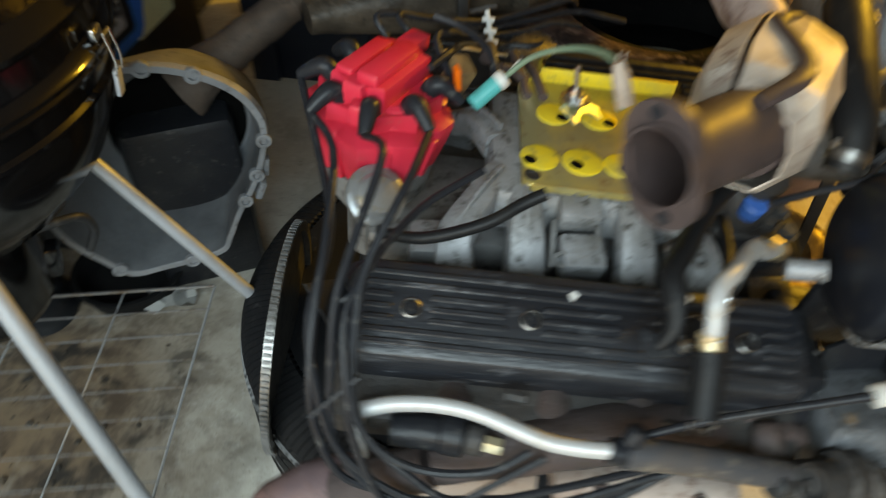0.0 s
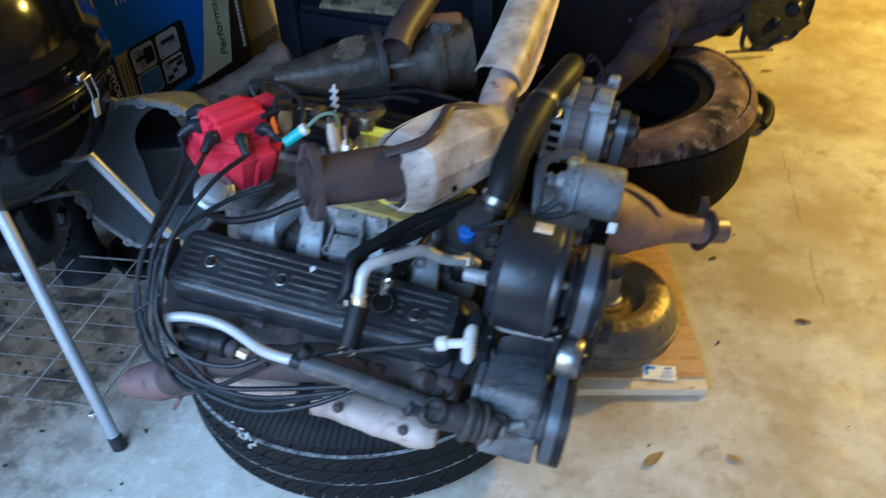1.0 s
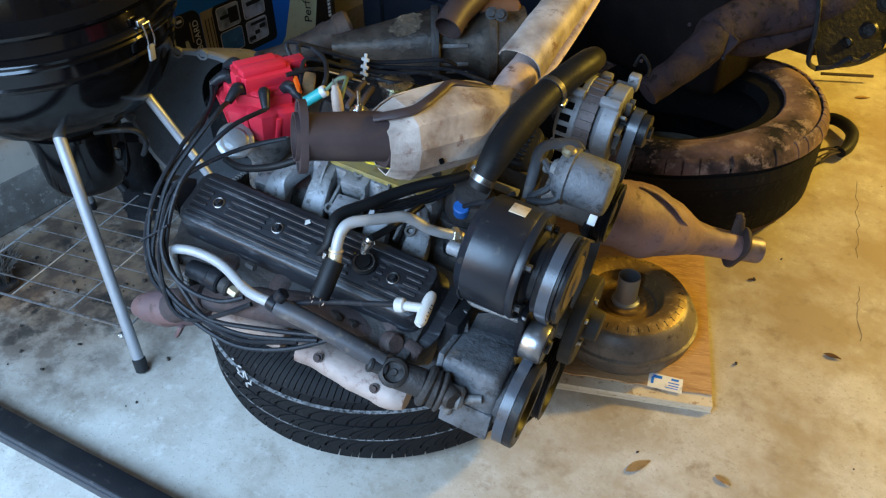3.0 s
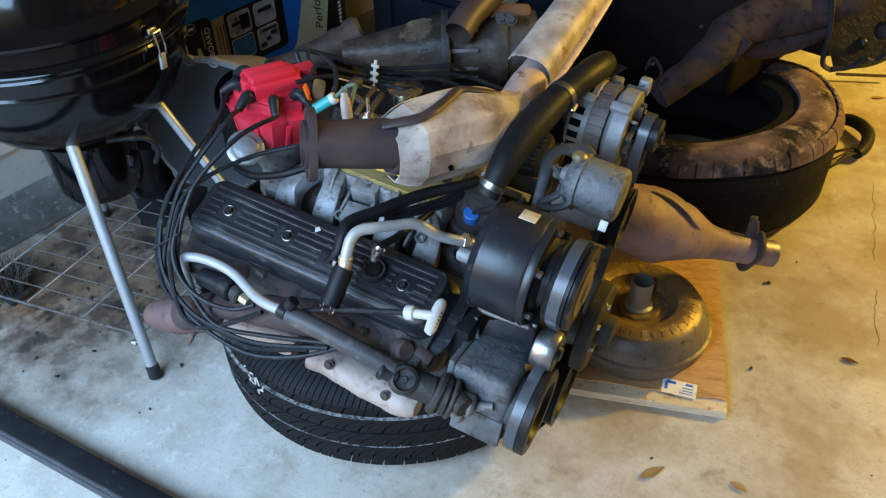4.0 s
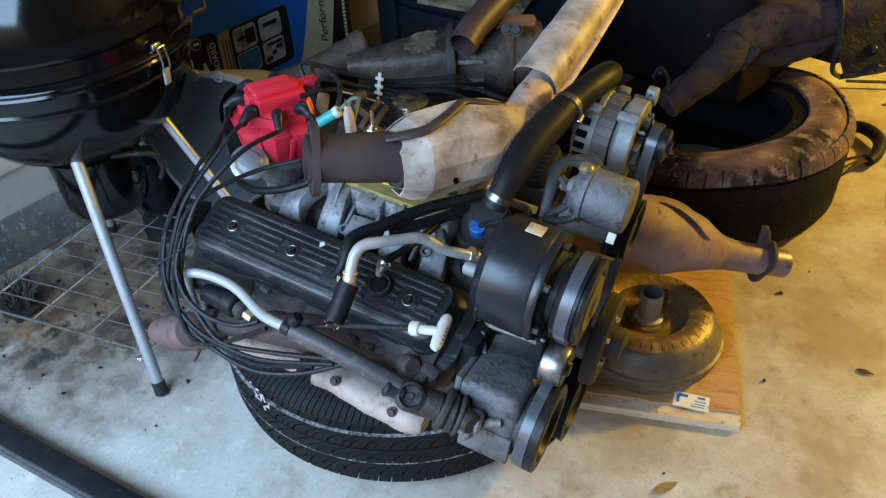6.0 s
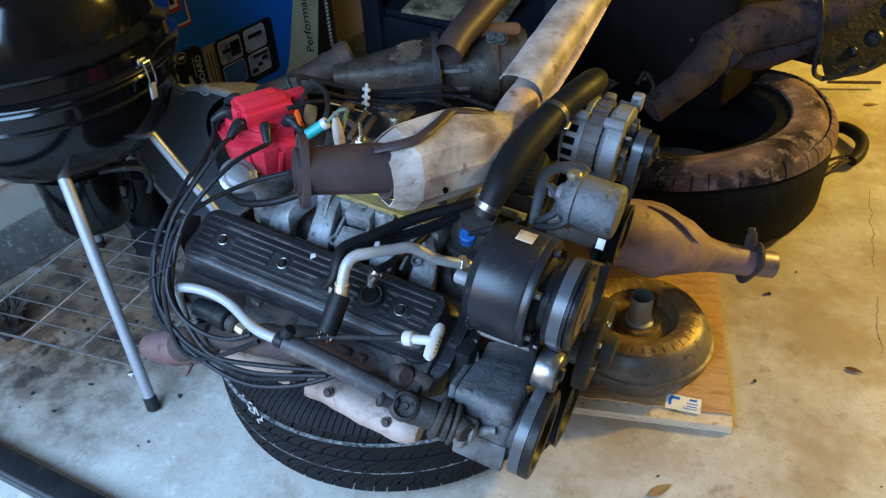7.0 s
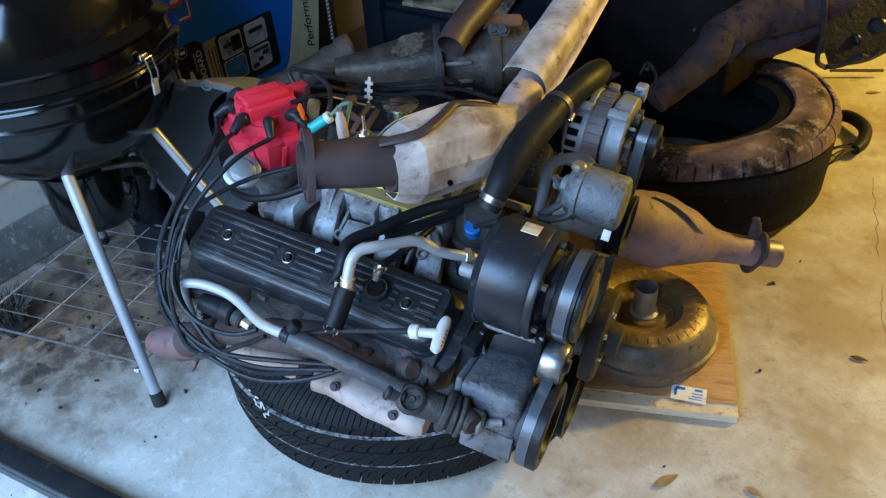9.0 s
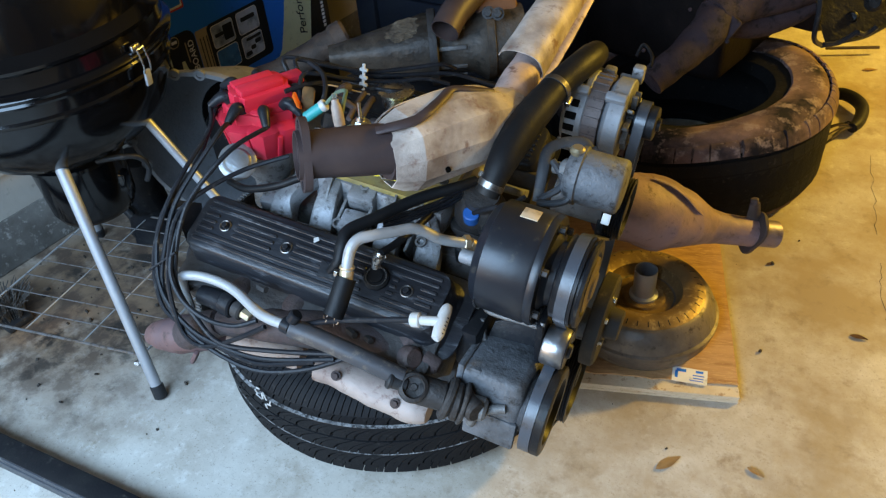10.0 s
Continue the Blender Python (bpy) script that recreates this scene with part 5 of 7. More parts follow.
xcyl(bm, [(0.4232, 0.0), (0.4232, 0.0305), (0.4245, 0.030), (0.4215, 0.020), (0.4245, 0.013), (0.430, 0.011), (0.430, 0)], IY, IZ, 36)
part("dust_cover", bm, M_ac, idler, "dark dusty pulley face")
bm = B()
box(bm, 0.012, 0.05, 0.14, pose(0.380, IY + 0.015, IZ - 0.01, 12), 0.004)
part("idler_bracket", bm, M_black_cast, engine)

bm = B()
box(bm, 0.15, 0.012, 0.10, pose(0.345, -0.095, 0.335, 8), 0.003)
part("bracket_web", bm, M_black_cast, engine)

# steering pump can, second idler, ribbed pulley
SY, SZ = 0.022, 0.525
bm = B()
xcyl(bm, [(0.335, 0), (0.335, 0.032), (0.342, 0.038), (0.350, 0.040), (0.351, 0.046), (0.358, 0.047), (0.360, 0.043), (0.420, 0.043), (0.424, 0.040), (0.426, 0.034), (0.426, 0)], SY, SZ, 48)
can = part("steering_pump", bm, M_pump, engine, "grey cylindrical steering pump reservoir")
bm = B()
lathe(bm, [(0, 0), (0.010, 0), (0.012, 0.003), (0.012, 0.008), (0.008, 0.012), (0, 0.012)], 20, pose(0.345, SY, SZ + 0.038))
part("filler_knob", bm, material("dull_brass_knob", (0.30, 0.25, 0.16), 0.4, 0.6), can)
bm = B()
tube(bm, [(0.305, -0.018, 0.483), (0.298, 0.015, 0.52), (0.295, 0.04, 0.54), (0.312, 0.061, 0.548), (0.34, 0.074, 0.55), (0.355, 0.069, 0.545)], [0.008, 0.009, 0.009, 0.009, 0.009, 0.007], 12, 5, flat=0.3)
tube(bm, [(0.308, -0.026, 0.488), (0.332, -0.025, 0.494), (0.352, -0.019, 0.506), (0.354, -0.008, 0.524)], 0.006, 8, 5)
tube(bm, [(0.308, 0.029, 0.532), (0.337, 0.004, 0.515), (0.307, -0.019, 0.488)], 0.006, 8, 3)
part("pump_bracket", bm, material("dusty_dark_steel", (0.045, 0.047, 0.052), 0.5, 0.1, (0.025, 0.025, 0.026), 0.5, 12, (0.09, 0.08, 0.065), 0.2, 40, 0.2, 120), engine, "dusty dark pressed pump bracket")
bm = B()
cyl(bm, 0.018, (0.327, 0.029, 0.523), (0.35, 0.023, 0.529), 20, 0.003)
cyl(bm, 0.010, (0.309, 0.028, 0.522), (0.327, 0.029, 0.523), 16, 0.003)
part("pump_fitting", bm, M_dirty_alu, engine)
JY, JZ = (0.4, 0.116, 0.374)[1:]
bm = B()
xcyl(bm, [(0.386, 0), (0.386, 0.026), (0.388, 0.028), (0.416, 0.028), (0.418, 0.026), (0.418, 0)], JY, JZ, 36)
part("idler_pulley", bm, M_black_cast, engine, "small black idler pulley")
bm = B()
box(bm, 0.012, 0.016, 0.0015, Matrix.Translation((0.42, -0.059, 0.523)) @ pose(0, 0, 0, 60, 0, 0), 0.0004)
part("sticker", bm, M_white_plastic, engine)
KY, KZ = 0.135, 0.40
bm = B()
pulley_ribbed(bm, 0.398, 0.428, 0.056, KY, KZ)
part("ribbed_pulley", bm, M_black_cast, engine, "ribbed black accessory pulley")
bm = B()
xcyl(bm, [(0.30, 0), (0.30, 0.04), (0.39, 0.04), (0.395, 0.02), (0.398, 0)], KY, KZ)
part("accessory_shaft", bm, M_dirty_alu, engine)

M_stator = material("brown_laminations", (0.13, 0.105, 0.10), 0.6, 0.2, (0.08, 0.06, 0.055), 0.5, 18, (0.05, 0.04, 0.038), 0.25, 60, 0.4, 120)
# alternator
TY, TZ = 0.205, 0.528
alt = part("alternator", xcyl(B(), [(0.318, 0), (0.318, 0.0655), (0.345, 0.0655), (0.345, 0)], TY, TZ, 72), M_stator, engine, "alternator with slotted aluminium end frames")


def alt_frame(x0, x1, name):
    bm = B()
    xcyl(bm, [(x0, 0), (x0, 0.055), (x0 + 0.006, 0.064), (x0 + 0.010, 0.068), (x1 - 0.002, 0.068), (x1, 0.066), (x1, 0)], TY, TZ, 72)
    for a in (35, 125, 215, 305):
        box(bm, x1 - x0, 0.018, 0.016, pose(0, TY, TZ, a) @ pose((x0 + x1) / 2, 0.070, 0), 0.004)
    part(name, bm, M_altcast, alt, "grey cast end frame")


alt_frame(0.280, 0.318, "rear_frame")
alt_frame(0.345, 0.380, "front_frame")
slot = B()
box(slot, 0.019, 0.0125, 0.004, I4, 0.0012, 1)
slot_me = mesh_of("cooling_slot", slot, M_hole_shade)
for i in range(20):
    for x in (0.298,):
        ob = new("cooling_slot", slot_me)
        ob.parent = alt
        ob.matrix_local = pose(0, TY, TZ, i * 18) @ pose(x, 0, 0.0675)
lam = B()
for i in range(26):
    box(lam, 0.027, 0.004, 0.003, pose(0, TY, TZ, i * 360 / 26) @ pose(0.3315, 0, 0.066), 0.0008, 1)
part("stator_ribs", lam, M_stator, alt, "brown laminated stator")
bm = B()
xcyl(bm, [(0.380, 0), (0.380, 0.02), (0.392, 0.02), (0.392, 0.026), (0.394, 0.029), (0.428, 0.029), (0.430, 0.026), (0.430, 0.012), (0.436, 0.011), (0.436, 0)], TY + 0.01, TZ, 40)
part("alternator_pulley", bm, M_black_cast, alt)
for i in range(10):
    bm = B()
    box(bm, 0.010, 0.006, 0.030, pose(0, TY, TZ, i * 36) @ pose(0.387, 0, 0.035, 20), 0.001, 1)
    part("fan_blade", bm, M_dirty_alu, alt)
for p in ((0.327, 0.265, 0.568), (0.374, 0.268, 0.581)):
    bm = B()
    box(bm, 0.020, 0.02, 0.03, Matrix.Translation(p), 0.004)
    part("mounting_lug", bm, M_grey_cast, alt)


# serpentine belt round the pulleys
def belt(rows, width, thick, x):
    """A flat loop round circles (y, z, radius, side) in order."""
    pts = []
    n = len(rows)
    for i in range(n):
        y0, z0, r0, s0 = rows[i]
        y1, z1, r1, s1 = rows[(i + 1) % n]
        d = Vector((y1 - y0, z1 - z0))
        L = d.length
        base = math.atan2(d.y, d.x)
        off = math.acos(max(-1, min(1, (s0 * r0 - s1 * r1) / L)))
        ang = base - off
        pts.append((i, Vector((y0 + s0 * r0 * math.cos(ang), z0 + s0 * r0 * math.sin(ang)))))
        pts.append(((i + 1) % n, Vector((y1 + s1 * r1 * math.cos(ang), z1 + s1 * r1 * math.sin(ang)))))
    out = []
    for k in range(0, len(pts), 2):
        out += [pts[k][1], pts[k + 1][1]]
        i = pts[k + 1][0]
        y, z, r, s = rows[i]
        a = pts[k + 1][1]
        b = pts[(k + 2) % len(pts)][1]
        a0 = math.atan2(a.y - z, a.x - y)
        a1 = math.atan2(b.y - z, b.x - y)
        if s > 0:
            while a1 < a0:
                a1 += 2 * math.pi
        else:
            while a1 > a0:
                a1 -= 2 * math.pi
        if abs(a1 - a0) < 6.0:
            m = max(2, int(abs(a1 - a0) / 0.15))
            for j in range(1, m):
                t = a0 + (a1 - a0) * j / m
                out.append(Vector((y + r * math.cos(t), z + r * math.sin(t))))
    bm = B()
    loops = []
    N = len(out)
    for i, p in enumerate(out):
        t = (out[(i + 1) % N] - out[i - 1]).normalized()
        nrm = Vector((t.y, -t.x))
        q = p + nrm * thick
        loops.append([bm.verts.new((x, p.x, p.y)), bm.verts.new((x + width, p.x, p.y)), bm.verts.new((x + width, q.x, q.y)), bm.verts.new((x, q.x, q.y))])
    for i in range(N):
        a, b = loops[i], loops[(i + 1) % N]
        for k in range(4):
            bm.faces.new((a[k], a[(k + 1) % 4], b[(k + 1) % 4], b[k]))
    return bm


part("belt", belt([(CY + 0.005, 0.045, 0.0945, 1), (KY, KZ, 0.0565, 1), (TY + 0.01, TZ, 0.0295, 1), (JY, JZ, 0.0285, -1), (AY, AZ, 0.063, 1), (IY, IZ, 0.0325, -1), (PY, PZ, 0.069, 1)], 0.0175, 0.0045, 0.3965), M_belt, engine, "black ribbed drive belt")

# upper coolant hose
HP = [Vector(q) for q in ((0.241, -0.077, 0.517), (0.246, -0.063, 0.538), (0.249, -0.037, 0.558), (0.252, 0.008, 0.575), (0.262, 0.064, 0.592), (0.275, 0.130, 0.606), (0.288, 0.175, 0.614), (0.296, 0.224, 0.612), (0.297, 0.265, 0.602))]
bm = B()
tube(bm, HP, [0.0185, 0.0195, 0.0235, 0.0275, 0.0265, 0.0235, 0.0235, 0.0235, 0.021], 24, 5)
hose = part("coolant_hose", bm, M_hose, engine, "thick black rubber coolant hose")
for k, f, r in ((4, 0.80, 0.0258), (0, 0.60, 0.0205)):
    d = (HP[k + 1] - HP[k]).normalized()
    c = HP[k].lerp(HP[k + 1], f)
    bm = B()
    lathe(bm, [(r - 0.003, -0.005), (r, -0.005), (r, 0.005), (r - 0.003, 0.005)], 40, along(c, c + d), closed=True)
    part("hose_clamp", bm, M_clamp, hose, "dull steel hose clamp")
bm = B()
cyl(bm, 0.005, (0.300, 0.110, 0.600), (0.300, 0.094, 0.594), 10, 0.001)
part("clamp_screw", bm, M_steel, hose)
bm = B()
cyl(bm, 0.005, (0.226, -0.070, 0.540), (0.228, -0.064, 0.545), 10, 0.001)
part("clamp_screw", bm, M_steel, hose)

# ---- catalytic converter and pipe lying over the engine ----
def ring_plate(bm, outline, r, thick, m):
    """A flat plate with a round hole in its middle."""
    loops = []
    for z in (0.0, thick):
        out = [bm.verts.new(m @ Vector((x, y, z))) for x, y in outline]
        hole = [bm.verts.new(m @ Vector((r * x / math.hypot(x, y), r * y / math.hypot(x, y), z))) for x, y in outline]
        loops += [out, hole]
    o0, h0, o1, h1 = loops
    n = len(outline)
    for i in range(n):
        j = (i + 1) % n
        for a, b in ((o0, h0), (o1, h1), (o0, o1), (h0, h1)):
            bm.faces.new((a[i], a[j], b[j], b[i]))
    return bm


cat = thing("catalytic_converter", ENG, "rusty exhaust pipe with dented heat-shielded catalytic converter lying across the engine", "exhaust pipe")
f0, f1 = Vector((0.01, -0.215, 0.599)), Vector((0.112, -0.124, 0.588))
ax = (f1 - f0).normalized()
bm = B()
fm = along(f0, f1)
ring_plate(bm, round_rect(0.068, 0.106, 0.032, 6), 0.0315, 0.011, fm @ pose(0, 0, 0, 0, 0, -28))
flange = part("flange", bm, M_pipe_rust, cat, "thick rusty two-bolt flange")
for s in (-1, 1):
    bm = B()
    c = fm @ pose(0, 0, 0, 0, 0, -28) @ Vector((0, s * 0.043, -0.0008))
    lathe(bm, [(0, 0), (0.006, 0), (0.006, 0.001), (0, 0.001)], 16, Matrix.Translation(c) @ fm.to_3x3().to_4x4())
    part("bolt_hole", bm, M_wire, flange)
bm = B()
tube(bm, [f0 - 0.006 * ax, f0 + 0.03 * ax, f0 + 0.08 * ax, f1], [0.0345, 0.0345, 0.0365, 0.0375], 32, 4, hollow=0.003)
part("inlet_pipe", bm, M_pipe_rust, cat, "dark heat-browned inlet pipe")
# black disc added across the pipe as the darkness inside it
bm = B()
lathe(bm, [(0.0, 0.12), (0.033, 0.12), (0.033, 0.122), (0, 0.122)], 24, fm)
part("pipe_baffle", bm, M_hole_shade, cat)
# shield: two dented half shells
sp = [Vector(p) for p in ((0.098, -0.138, 0.577), (0.117, -0.108, 0.577), (0.135, -0.068, 0.574), (0.163, -0.015, 0.571), (0.189, 0.037, 0.562), (0.203, 0.071, 0.562), (0.204, 0.097, 0.566))]
sr = [0.044, 0.058, 0.062, 0.064, 0.056, 0.042, 0.034]


def shell(points, radii, lo, hi, n, thick, dent=0.0, steps=6):
    """A curved sheet along a path, between two angles about it (0: engine-up)."""
    bm = B()
    path = smooth_path(points, steps)
    k = (len(path) - 1) / (len(points) - 1)
    grid = []
    for i, p in enumerate(path):
        j = min(int(i / k), len(radii) - 2)
        f = i / k - j
        r = radii[j] * (1 - f) + radii[j + 1] * f
        d = (path[min(i + 1, len(path) - 1)] - path[max(i - 1, 0)]).normalized()
        side = d.cross(Vector((0, 0, 1))).normalized()
        up = side.cross(d)
        row = []
        for q in range(n + 1):
            a = radians(lo + (hi - lo) * q / n)
            v = math.sin(a) * side + math.cos(a) * up
            sq = 1 + 0.10 * (abs(math.sin(2 * a)) ** 2)
            w = 1 + dent * (noise.noise(Vector((i * 0.22, q * 0.34, 3.1))) + 0.35 * noise.noise(Vector((i * 0.7, q * 0.8, 7.7))))
            row.append(p + v * r * w * sq)
        grid.append((row, p))
    outer = [[bm.verts.new(v) for v in row] for row, p in grid]
    inner = [[bm.verts.new(v + (p - v).normalized() * thick) for v in row] for row, p in grid]
    for g in (outer, inner):
        for a, b in zip(g, g[1:]):
            for q in range(n):
                bm.faces.new((a[q], a[q + 1], b[q + 1], b[q]))
    edge = [outer[0], inner[0]], [outer[-1], inner[-1]]
    for a, b in edge:
        for q in range(n):
            bm.faces.new((a[q], a[q + 1], b[q + 1], b[q]))
    for q in (0, n):
        for i in range(len(outer) - 1):
            bm.faces.new((outer[i][q], outer[i + 1][q], inner[i + 1][q], inner[i][q]))
    return bm


body = part("heat_shield", shell(sp, sr, -24, 178, 6, 0.002, 0.07, 2), M_shield, cat, "dented pale heat shield shell", smooth=14)
part("heat_shield", shell(sp, sr, 186, 330, 5, 0.002, 0.07, 2), M_shield, cat, smooth=14)
bm = B()
tube(bm, sp, [0.036, 0.046, 0.05, 0.05, 0.046, 0.034, 0.028], 24, 5, wob=0.05)
part("converter_can", bm, M_pipe_rust, cat, "dark brown converter body")
seam = [Vector(p) for p in ((0.095, -0.151, 0.628), (0.124, -0.13, 0.635), (0.14, -0.112, 0.638), (0.147, -0.089, 0.641), (0.147, -0.039, 0.637), (0.148, -0.011, 0.635), (0.166, 0.011, 0.629), (0.193, 0.047, 0.615))]
bm = B()
tube(bm, seam, [0.008, 0.0095, 0.0095, 0.009, 0.008, 0.008, 0.0075, 0.005], 10, 6, flat=0.6, wob=0.12, wfreq=40)
part("shield_seam", bm, M_pipe_rust, cat, "brown folded seam between the shield halves")
for p, nv in (((0.211, -0.054, 0.58), (0.83, -0.55, 0.01)), ((0.186, -0.1, 0.559), (0.76, -0.64, -0.13))):
    bm = B()
    c = Vector(p)
    slab(bm, round_rect(0.008, 0.013, 0.0035, 4), 0.0010, along(c, c + Vector(nv)) @ pose(0, 0, 0, 0, 0, 25))
    part("drain_slot", bm, M_hole_shade, cat)
fleck = random.Random(5)
for k, (p, nv) in enumerate((((0.159, -0.082, 0.625), (0.37, -0.47, 0.8)), ((0.169, -0.084, 0.62), (0.37, -0.47, 0.8)), ((0.169, -0.065, 0.623), (0.55, -0.07, 0.83)), ((0.169, -0.093, 0.616), (0.59, -0.58, 0.56)), ((0.169, -0.075, 0.622), (0.48, -0.34, 0.81)))):
    for j in range(3):
        bm = B()
        c = Vector(p) + Vector((fleck.uniform(-0.006, 0.006), fleck.uniform(-0.006, 0.006), 0))
        r = fleck.uniform(0.0012, 0.0026)
        slab(bm, [(r * fleck.uniform(0.5, 1.2) * math.cos(t_), r * fleck.uniform(0.5, 1.2) * math.sin(t_)) for t_ in (0, 1.1, 2.1, 3.2, 4.2, 5.3)], 0.0008, along(c, c + Vector(nv)))
        part("rust_fleck", bm, M_iron, cat)
pp = [(0.202, 0.079, 0.559), (0.196, 0.131, 0.561), (0.19, 0.185, 0.559), (0.187, 0.256, 0.559), (0.189, 0.335, 0.566), (0.192, 0.445, 0.59), (0.195, 0.55, 0.609), (0.195, 0.696, 0.643)]
bm = B()
tube(bm, pp, [0.029, 0.031, 0.031, 0.030, 0.029, 0.029, 0.029, 0.029], 24, 6, wob=0.06)
part("outlet_pipe", bm, M_pink_pipe, cat, "pinkish heat-tinted outlet pipe")
sl = [(0.178, 0.222, 0.557), (0.18, 0.28, 0.572), (0.181, 0.363, 0.585), (0.183, 0.467, 0.603), (0.187, 0.583, 0.633)]
part("pipe_shield", shell([Vector(p) for p in sl], [0.044, 0.043, 0.043, 0.042, 0.042], -60, 130, 16, 0.002, 0.05), M_shield, cat, "grey pressed pipe shield")
bm = B()
tube(bm, [(0.193, 0.166, 0.553), (0.215, 0.234, 0.553), (0.222, 0.313, 0.574), (0.222, 0.42, 0.597), (0.22, 0.526, 0.618)], [0.006, 0.014, 0.014, 0.014, 0.014], 10, 5, flat=0.5)
part("pipe_shield_lip", bm, M_pink_pipe, cat)
for p in ((0.154, 0.345, 0.6), (0.153, 0.385, 0.604), (0.158, 0.301, 0.591)):
    bm = B()
    c = Vector(p)
    box(bm, 0.012, 0.004, 0.002, along(c, c + Vector((0.1, -0.6, 0.8))) @ pose(0, 0, 0, 0, 0, 60), 0.0008)
    part("shield_slot", bm, M_wire, cat)


def sheet(bm, pts, thick, mat=0, out=None):
    """A flat plate through corner points in space."""
    p = [Vector(q) for q in pts]
    nrm = (p[1] - p[0]).cross(p[2] - p[0]).normalized() if out is None else Vector(out).normalized()
    lo = [bm.verts.new(q) for q in p]
    hi = [bm.verts.new(q + nrm * thick) for q in p]
    n = len(p)
    bm.faces.new(lo[::-1])
    bm.faces.new(hi)
    for i in range(n):
        bm.faces.new((lo[i], lo[(i + 1) % n], hi[(i + 1) % n], hi[i]))
    return bm


bm = B()
sheet(bm, [(-0.272, -0.198, 0.403), (-0.238, -0.17, 0.387), (-0.228, -0.185, 0.366), (-0.224, -0.214, 0.349), (-0.232, -0.228, 0.344), (-0.248, -0.218, 0.378)], 0.004)
part("lead_bracket", bm, M_black_cast, engine, "black sheet-metal lead bracket")

# ---- grill ----
GX, GY, GZ = -0.427, 0.905, -0.022
grill = thing("charcoal_grill", pose(GX, GY, 0), "glossy black enamelled kettle grill on galvanised tube legs", "grill")
bm = B()
lathe(bm, [(0, 0.500), (0.06, 0.500), (0.13, 0.512), (0.19, 0.545), (0.235, 0.595), (0.262, 0.655), (0.268, 0.688), (0.274, 0.692), (0.274, 0.697), (0.270, 0.702),
           (0.274, 0.728), (0.284, 0.732), (0.286, 0.737), (0.284, 0.742), (0.262, 0.742), (0, 0.74)], 96, pose(0, 0, GZ))
part("bowl", bm, M_enamel, grill)
bm = B()
lathe(bm, [(0.262, 0.744), (0.288, 0.744), (0.290, 0.750), (0.287, 0.756), (0.276, 0.762), (0.275, 0.790), (0.283, 0.797), (0.284, 0.803), (0.278, 0.809), (0.262, 0.822),
           (0.258, 0.86), (0.240, 0.92), (0.200, 0.985), (0.13, 1.03), (0.06, 1.048), (0, 1.05)], 96, pose(0, 0, GZ))
part("lid", bm, M_enamel, grill, "domed glossy black lid")
bm = B()
lathe(bm, [(0, 1.05), (0.012, 1.05), (0.012, 1.075), (0.03, 1.08), (0.032, 1.09), (0.02, 1.10), (0, 1.10)], 24, pose(0, 0, GZ))
part("lid_knob", bm, M_black_plastic, grill)
la = math.atan2(0.966 - GY, -0.138 - GX)
ld = Vector((math.cos(la), math.sin(la), 0))
lt = Vector((-ld.y, ld.x, 0))
bm = B()
c = 0.298 * ld + Vector((0, 0, GZ + 0.004))
for s in (-1, 1):
    tube(bm, [c + s * 0.009 * lt + Vector((0, 0, 0.712)), c + s * 0.009 * lt + 0.004 * ld + Vector((0, 0, 0.73)), c + s * 0.009 * lt + Vector((0, 0, 0.762))], 0.0017, 8, 3)
tube(bm, [c - 0.009 * lt + Vector((0, 0, 0.762)), c + 0.009 * lt + Vector((0, 0, 0.762))], 0.0017, 8, 1)
latch = part("latch_bail", bm, M_steel, grill, "bright wire latch")
bm = B()
box(bm, 0.006, 0.016, 0.034, pose(*(0.294 * ld + Vector((0, 0, 0.704 + GZ))), 0, 0, math.degrees(la)) @ pose(0, 0, 0, 0, 8, 0), 0.002)
part("latch_lever", bm, M_zinc, grill, "grey pressed latch lever")
bm = B()
box(bm, 0.008, 0.022, 0.014, pose(*(0.286 * ld + Vector((0, 0, 0.765 + GZ))), 0, 0, math.degrees(la)), 0.002)
part("latch_hook", bm, M_steel, grill)
FEET = (((-0.103, 0.702), (-0.285, 0.795)), ((0.0, 1.11), (-0.262, 0.997)), ((-0.76, 1.02), (-0.58, 0.96)))
for k, ((fx, fy), (tx, ty)) in enumerate(FEET):
    a, b = Vector((fx - GX, fy - GY, 0.002)), Vector((tx - GX, ty - GY, 0.545))
    bm = B()
    tube(bm, [a.lerp(b, 0.03), b], 0.0105 if k == 1 else 0.0128, 20, 1, hollow=0.0015)
    leg = part("leg", bm, M_zinc, grill, "galvanised tube leg")
    bm = B()
    cyl(bm, 0.0152, a, a.lerp(b, 0.062), 20, 0.003)
    part("foot_cap", bm, M_black_plastic, leg, "black plastic foot cap")
    bm = B()
    p = a.lerp(b, 0.165)
    side = Vector((-0.75, -0.66, 0)) if k == 0 else Vector((0.3, -0.9, 0))
    cyl(bm, 0.0045, p - 0.012 * side, p + 0.026 * side, 10, 0.001)
    cyl(bm, 0.0085, p + 0.014 * side, p + 0.022 * side, 6, 0.001)
    part("leg_bolt", bm, M_steel, leg)
